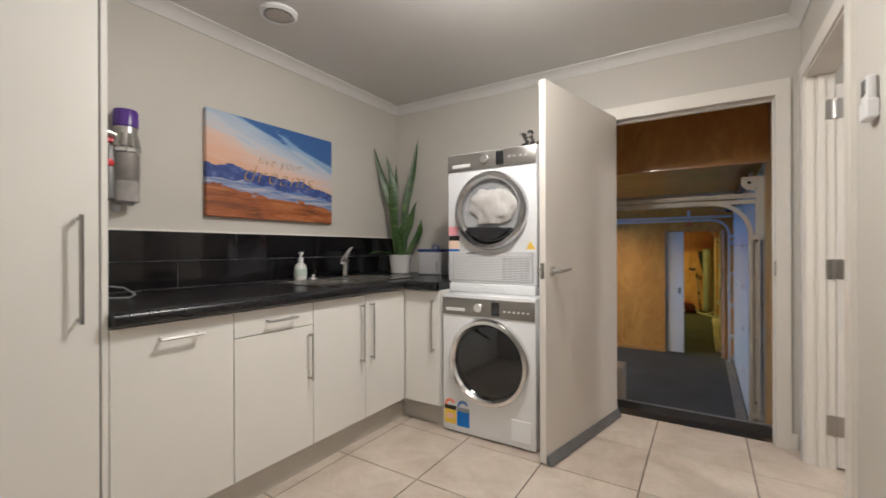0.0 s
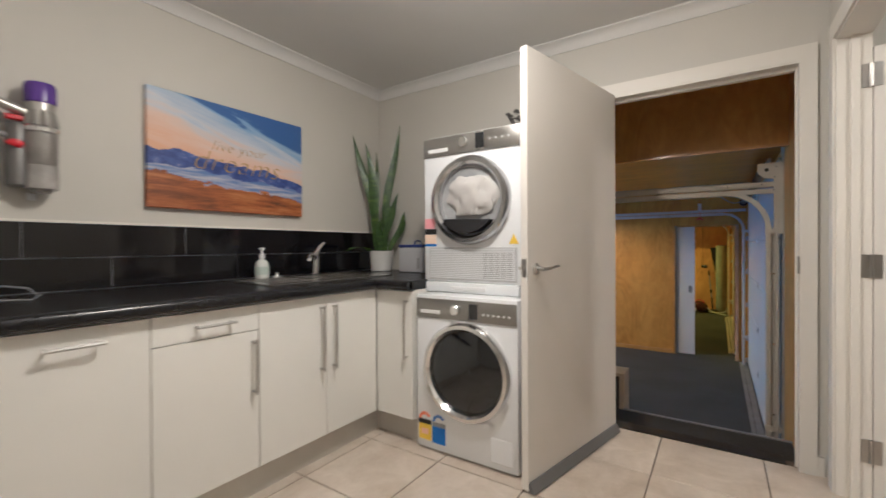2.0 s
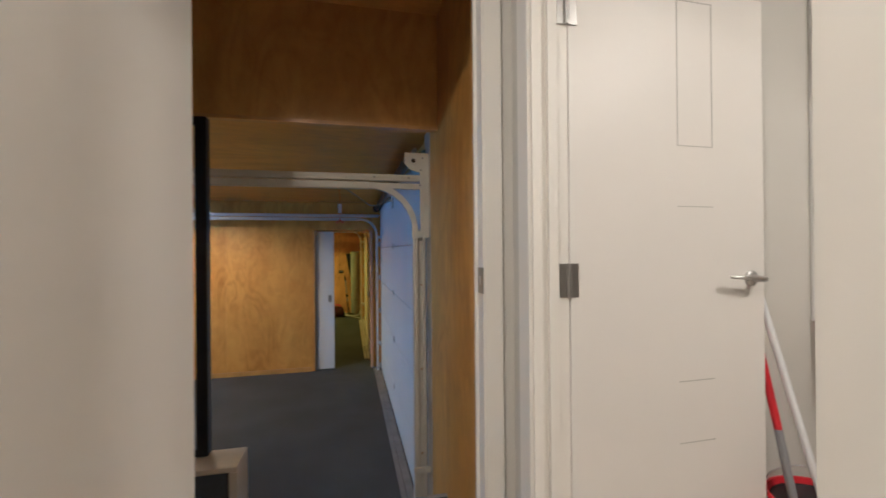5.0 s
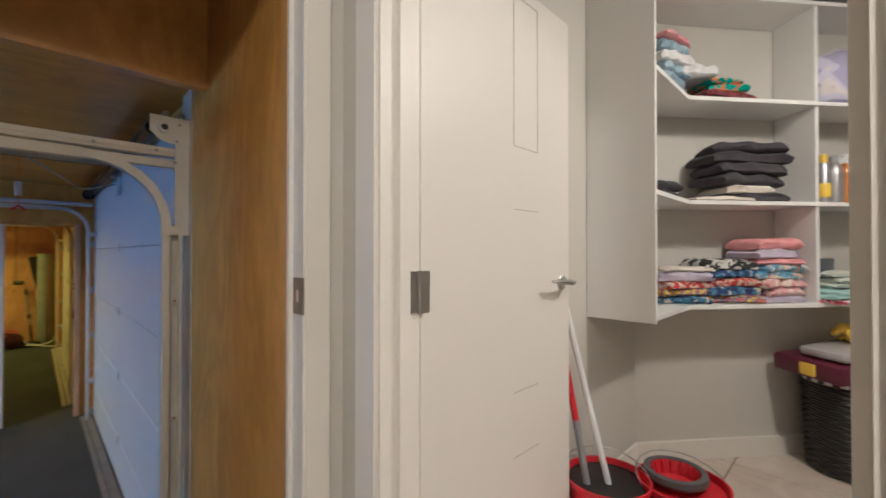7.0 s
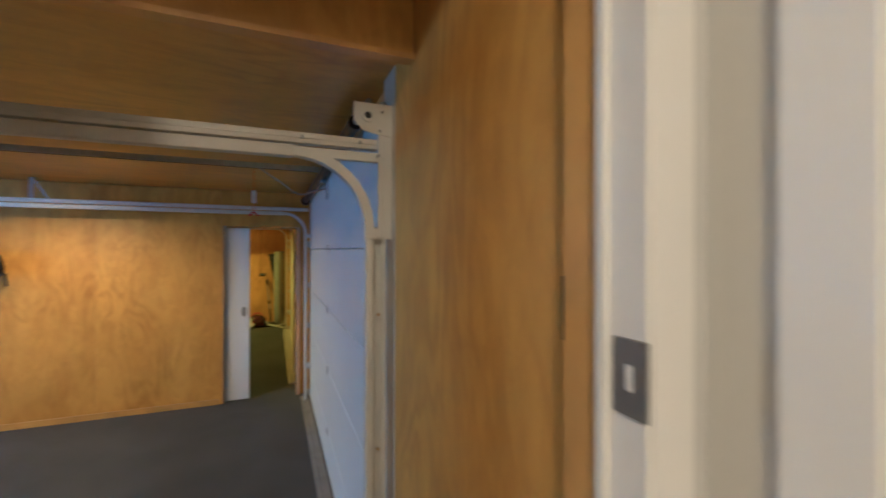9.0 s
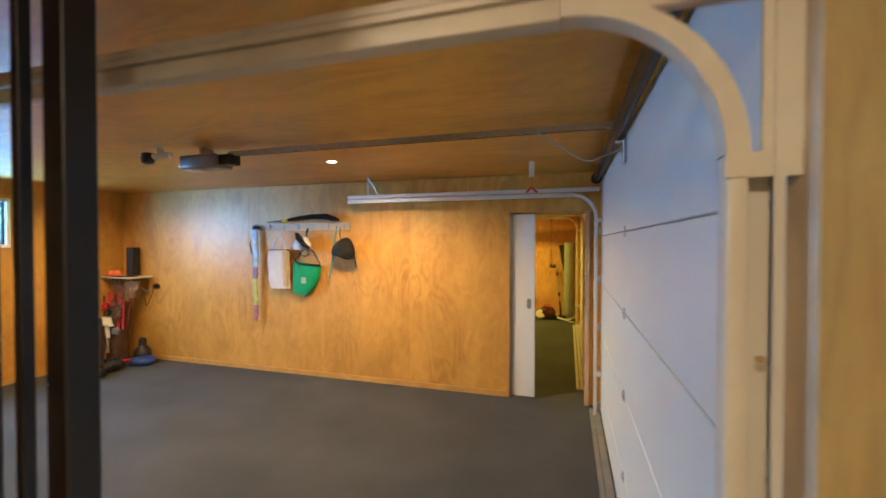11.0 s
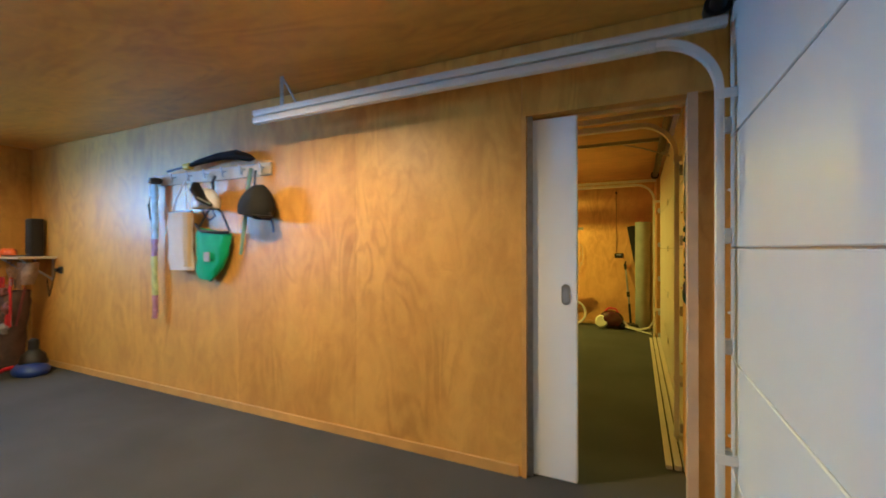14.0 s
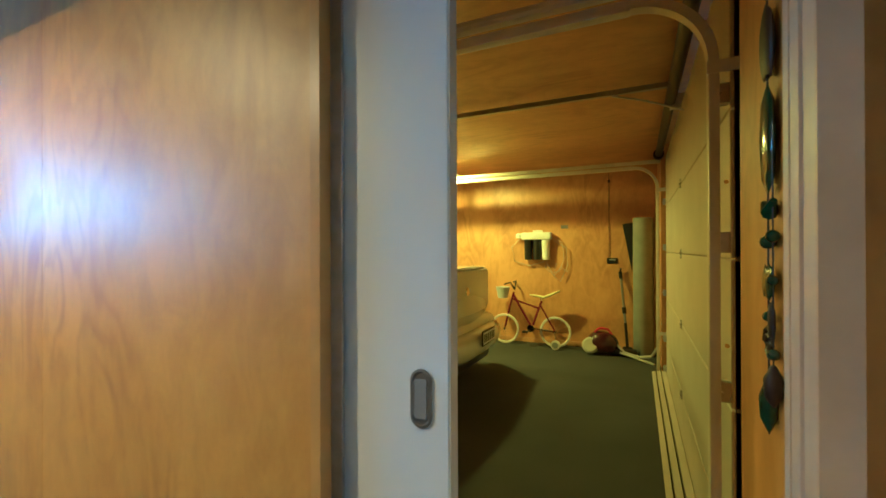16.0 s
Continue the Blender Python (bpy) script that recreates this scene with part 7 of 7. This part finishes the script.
part("hose_end", tube(B(), [(0.20, 13.56, G + 0.05), (0.45, 13.40, G + 0.02), (0.58, 13.25, G + 0.02)], 0.015, 8), surface("grey_hose_end", (0.42, 0.41, 0.38), 0.5), cv)
wd = thing("vacuum_wand", "black and steel vacuum wand leaning on the wall", "vacuum wand")
part("tube", rod(B(), (0.20, 13.90, 0.30), (0.255, 13.80, -0.30), 0.016), DARKSTEEL, wd)
part("collar", rod(B(), (0.236, 13.835, -0.10), (0.244, 13.82, -0.18), 0.026), BLACK, wd)
part("lower_tube", rod(B(), (0.255, 13.80, -0.30), (0.28, 13.76, -0.62), 0.018), BLACK, wd)
part("grip", tube(B(), [(0.20, 13.90, 0.28), (0.19, 13.91, 0.36), (0.20, 13.90, 0.42)], [0.02, 0.026, 0.018], 10), BLACK, wd)
part("nozzle", box(B(), 0.22, 0.34, 13.70, 13.80, G + 0.001, G + 0.09, 0.015, 2), BLACK, wd)

# rear of the parked white car, nose towards the back of the garage
WCAR = surface("white_car_paint", (0.66, 0.65, 0.60), 0.18, 0.0, 0.01, 3, 60, 0, 0.6)
car = thing("car", "white hatch car parked with its tail to the roller door", "car")


def car_shell():
    """Cross sections from the tail to the nose, each a rounded half outline mirrored about the middle."""
    bm, rows = B(), []
    secs = [(-0.93, 0.60, 0.36, 0.62), (-0.88, 0.78, 0.30, 0.74), (-0.95, 0.83, 0.26, 0.92), (-1.02, 0.84, 0.24, 1.10), (-1.12, 0.85, 0.24, 1.16), (-1.6, 0.87, 0.22, 1.20), (-2.2, 0.87, 0.20, 1.02), (-4.0, 0.87, 0.20, 0.98), (-5.0, 0.82, 0.22, 0.80), (-5.2, 0.60, 0.30, 0.65)]
    for x, hw, z0, z1 in secs:
        ringv = []
        for k in range(20):
            a = 6.28319 * k / 20
            c, s = math.cos(a), math.sin(a)
            y = hw * math.copysign(abs(c) ** 0.4, c)
            z = (z0 + z1) / 2 + (z1 - z0) / 2 * math.copysign(abs(s) ** 0.45, s)
            ringv.append(bm.verts.new((x - 0.16 * (abs(y) / hw) ** 3 * (x > -1.5), 11.69 + y, G + z)))
        rows.append(ringv)
    for a, c in zip(rows, rows[1:]):
        for k in range(20):
            bm.faces.new((a[k], a[(k + 1) % 20], c[(k + 1) % 20], c[k]))
    bm.faces.new(rows[0][::-1])
    bm.faces.new(rows[-1])
    return bm


part("body", car_shell(), WCAR, car)
b = box(B(), -3.6, -1.45, 11.02, 12.36, G + 1.0, G + 1.46, 0.16, 4)
part("cabin", b, BLKGLASS, car, "dark glazed cabin")
part("roof", box(B(), -3.3, -1.6, 11.10, 12.28, G + 1.43, G + 1.485, 0.02, 2), WCAR, car)
part("bumper", tube(B(), [(-1.15, 10.85, G + 0.45), (-0.96, 10.98, G + 0.45), (-0.88, 11.3, G + 0.45), (-0.865, 11.69, G + 0.45), (-0.88, 12.08, G + 0.45), (-0.96, 12.40, G + 0.45), (-1.15, 12.53, G + 0.45)], 0.13, 12), WCAR, car, "white bulging bumper")
part("spoiler", tube(B(), [(-1.12, 10.98, G + 1.16), (-1.0, 11.15, G + 1.18), (-0.96, 11.69, G + 1.185), (-1.0, 12.23, G + 1.18), (-1.12, 12.40, G + 1.16)], 0.03, 10, 0.6), WCAR, car)
part("boot_lid", box(B(), -1.6, -0.955, 10.99, 12.39, G + 0.70, G + 1.19, 0.07, 4), WCAR, car)
part("bumper_core", box(B(), -1.5, -0.90, 10.90, 12.48, G + 0.33, G + 0.66, 0.10, 4), WCAR, car)
part("underbody", box(B(), -5.0, -0.98, 10.92, 12.46, G + 0.13, G + 0.34, 0.05, 2), BLACK, car, "dark underbody")
part("bumper_foot", tube(B(), [(-1.2, 10.95, G + 0.28), (-1.0, 11.2, G + 0.27), (-0.97, 11.69, G + 0.27), (-1.0, 12.18, G + 0.27), (-1.2, 12.43, G + 0.28)], 0.05, 8), BLACK, car)
np_ = part("number_plate", box(B(), -0.735, -0.722, 11.50, 11.88, G + 0.455, G + 0.60, 0.004), BLACK, car, "black framed number plate")
part("plate_face", box(B(), -0.7225, -0.7195, 11.515, 11.865, G + 0.47, G + 0.585, 0.001), PLASTIC_W, np_)
for k in range(6):
    part("plate_mark", box(B(), -0.720, -0.718, 11.535 + 0.054 * k, 11.567 + 0.054 * k, G + 0.49, G + 0.565), BLACK, np_)
part("badge", lathe(B(), [(0.045, 0), (0.04, 0.008), (0.002, 0.008)], (-0.954, 11.69, G + 0.95), 20, Matrix.Rotation(radians(90), 3, "Y")), CHROME, car, "round chrome badge")
part("lock", lathe(B(), [(0.02, 0), (0.018, 0.006), (0.002, 0.006)], (-0.954, 11.80, G + 0.84), 14, Matrix.Rotation(radians(90), 3, "Y")), BLACK, car)
for y in (10.98, 12.38):
    part("tail_lamp", box(B(), -1.13, -1.0, y - 0.10, y + 0.10, G + 0.80, G + 1.03, 0.03, 3), surface("tail_lamp_red", (0.30, 0.02, 0.02), 0.15), car, "red tail lamp")
for x in (-1.75, -4.35):
    for y in (10.86, 12.52):
        w = part("wheel", rod(B(), (x, y - 0.09, G + 0.31), (x, y + 0.09, G + 0.31), 0.31, segs=28), BLACK, car)
        part("rim", rod(B(), (x, y - 0.095, G + 0.31), (x, y + 0.095, G + 0.31), 0.20, segs=20), GALV, w)

car.location.x = -0.2
op2 = thing("door_opener", "dark opener rail across the second garage ceiling", "door opener")
part("rail", box(B(), -2.2, 0.60, 10.935, 10.97, 1.765, 1.80, 0.003), DARKSTEEL, op2)
part("hanger", box(B(), -2.0, -1.97, 10.94, 10.965, 1.80, CG, 0.002), GALV, op2)
part("housing", box(B(), -2.6, -2.2, 10.85, 11.05, 1.68, 1.80, 0.02, 3), GREY, op2)
part("door_arm", tube(B(), [(0.25, 10.952, 1.76), (0.45, 10.952, 1.70), (0.69, 10.952, 1.60)], 0.012, 8, 0.5), GALV, op2)

# strung ornament hanging on the pier just past the doorway
orn = thing("hanging_ornament", "string of dark green carved stone pendants", "ornament")
OX, OY = 0.632, 8.76
JADE = surface("green_stone", (0.012, 0.055, 0.030), 0.15, 0, 0.5, 22, 60, 0, 0.4)
DWOOD = surface("dark_carved_wood", (0.03, 0.016, 0.010), 0.5, 0, 0.3, 20, 90, 0.3)
part("cord", rod(B(), (OX, OY, 0.33), (OX, OY, 1.18), 0.0018, segs=5), BLACK, orn)
part("cord", rod(B(), (OX, OY - 0.03, 0.45), (OX, OY - 0.03, 0.86), 0.0015, segs=5), BLACK, orn)
part("carved_head", dome(OX, OY, 1.06, 0.010, 0.035, 0.075, -0.8, 4), DWOOD, orn)
part("long_pendant", lathe(B(), [(0.004, 0.78), (0.028, 0.81), (0.036, 0.88), (0.030, 0.95), (0.004, 0.985)], (OX, OY, 0), 16, Matrix.Diagonal((0.3, 1, 1))), JADE, orn)
part("crescent", tube(B(), [(OX, OY - 0.035, 0.765), (OX, OY - 0.01, 0.745), (OX, OY + 0.025, 0.765)], [0.006, 0.014, 0.006], 8), JADE, orn)
for dy, z, r in ((-0.03, 0.70, 0.012), (0.0, 0.69, 0.014), (-0.028, 0.62, 0.010), (-0.03, 0.485, 0.011), (0.0, 0.55, 0.010)):
    b = bmesh.new()
    bmesh.ops.create_icosphere(b, subdivisions=2, radius=r, matrix=Matrix.Translation((OX, OY + dy, z)))
    part("bead", b, JADE, orn)
part("fish_pendant", dome(OX, OY, 0.615, 0.008, 0.032, 0.032, -0.9, 7), JADE, orn)
part("leaf_pendant", dome(OX, OY - 0.02, 0.545, 0.006, 0.012, 0.035, -0.9, 8), DWOOD, orn)
part("spiral", tube(B(), [(OX, OY + 0.028 * (1 - a / 900) * math.cos(radians(a)), 0.50 + 0.034 * (1 - a / 900) * math.sin(radians(a))) for a in range(0, 721, 45)], 0.004, 6), DWOOD, orn)
part("drop_pendant", lathe(B(), [(0.003, 0.335), (0.014, 0.36), (0.016, 0.40), (0.004, 0.435)], (OX, OY, 0), 12), JADE, orn)
part("drop_pendant", lathe(B(), [(0.003, 0.39), (0.014, 0.41), (0.016, 0.44), (0.004, 0.465)], (OX, OY - 0.03, 0), 12), DWOOD, orn)

# ---- outside ----
gr = structure("ground", "grey concrete yard round the house", surface("concrete", (0.34, 0.33, 0.31), 0.85, 0, 0.1, 0.6, 20, 0.2), (-400, 400, -400, 400, -0.95, -0.82))
fn = thing("fence", "pale boarded fence beyond the window", "fence")
for k in range(8):
    part("board", box(B(), -9.6, -9.55, 2.0, 11.0, -0.82 + 0.32 * k, -0.82 + 0.32 * k + 0.30, 0.004), PINE if k == 6 else PLASTIC_W, fn)

# ---- laundry floor tiles ----
fl = bpy.data.objects["floor"]
P = 0.463
tile_mesh = mesh_of("tile", box(B(), 0.003, P - 0.003, 0.003, P - 0.003, -0.006, 0.0, 0.0012), TILE)
for i in range(-2, 10):
    for j in range(-8, 2):
        ob = new("tile", tile_mesh)
        ob.location = (-0.80 + P * i, 2.374 + P * j, 0)
        ob.parent = fl
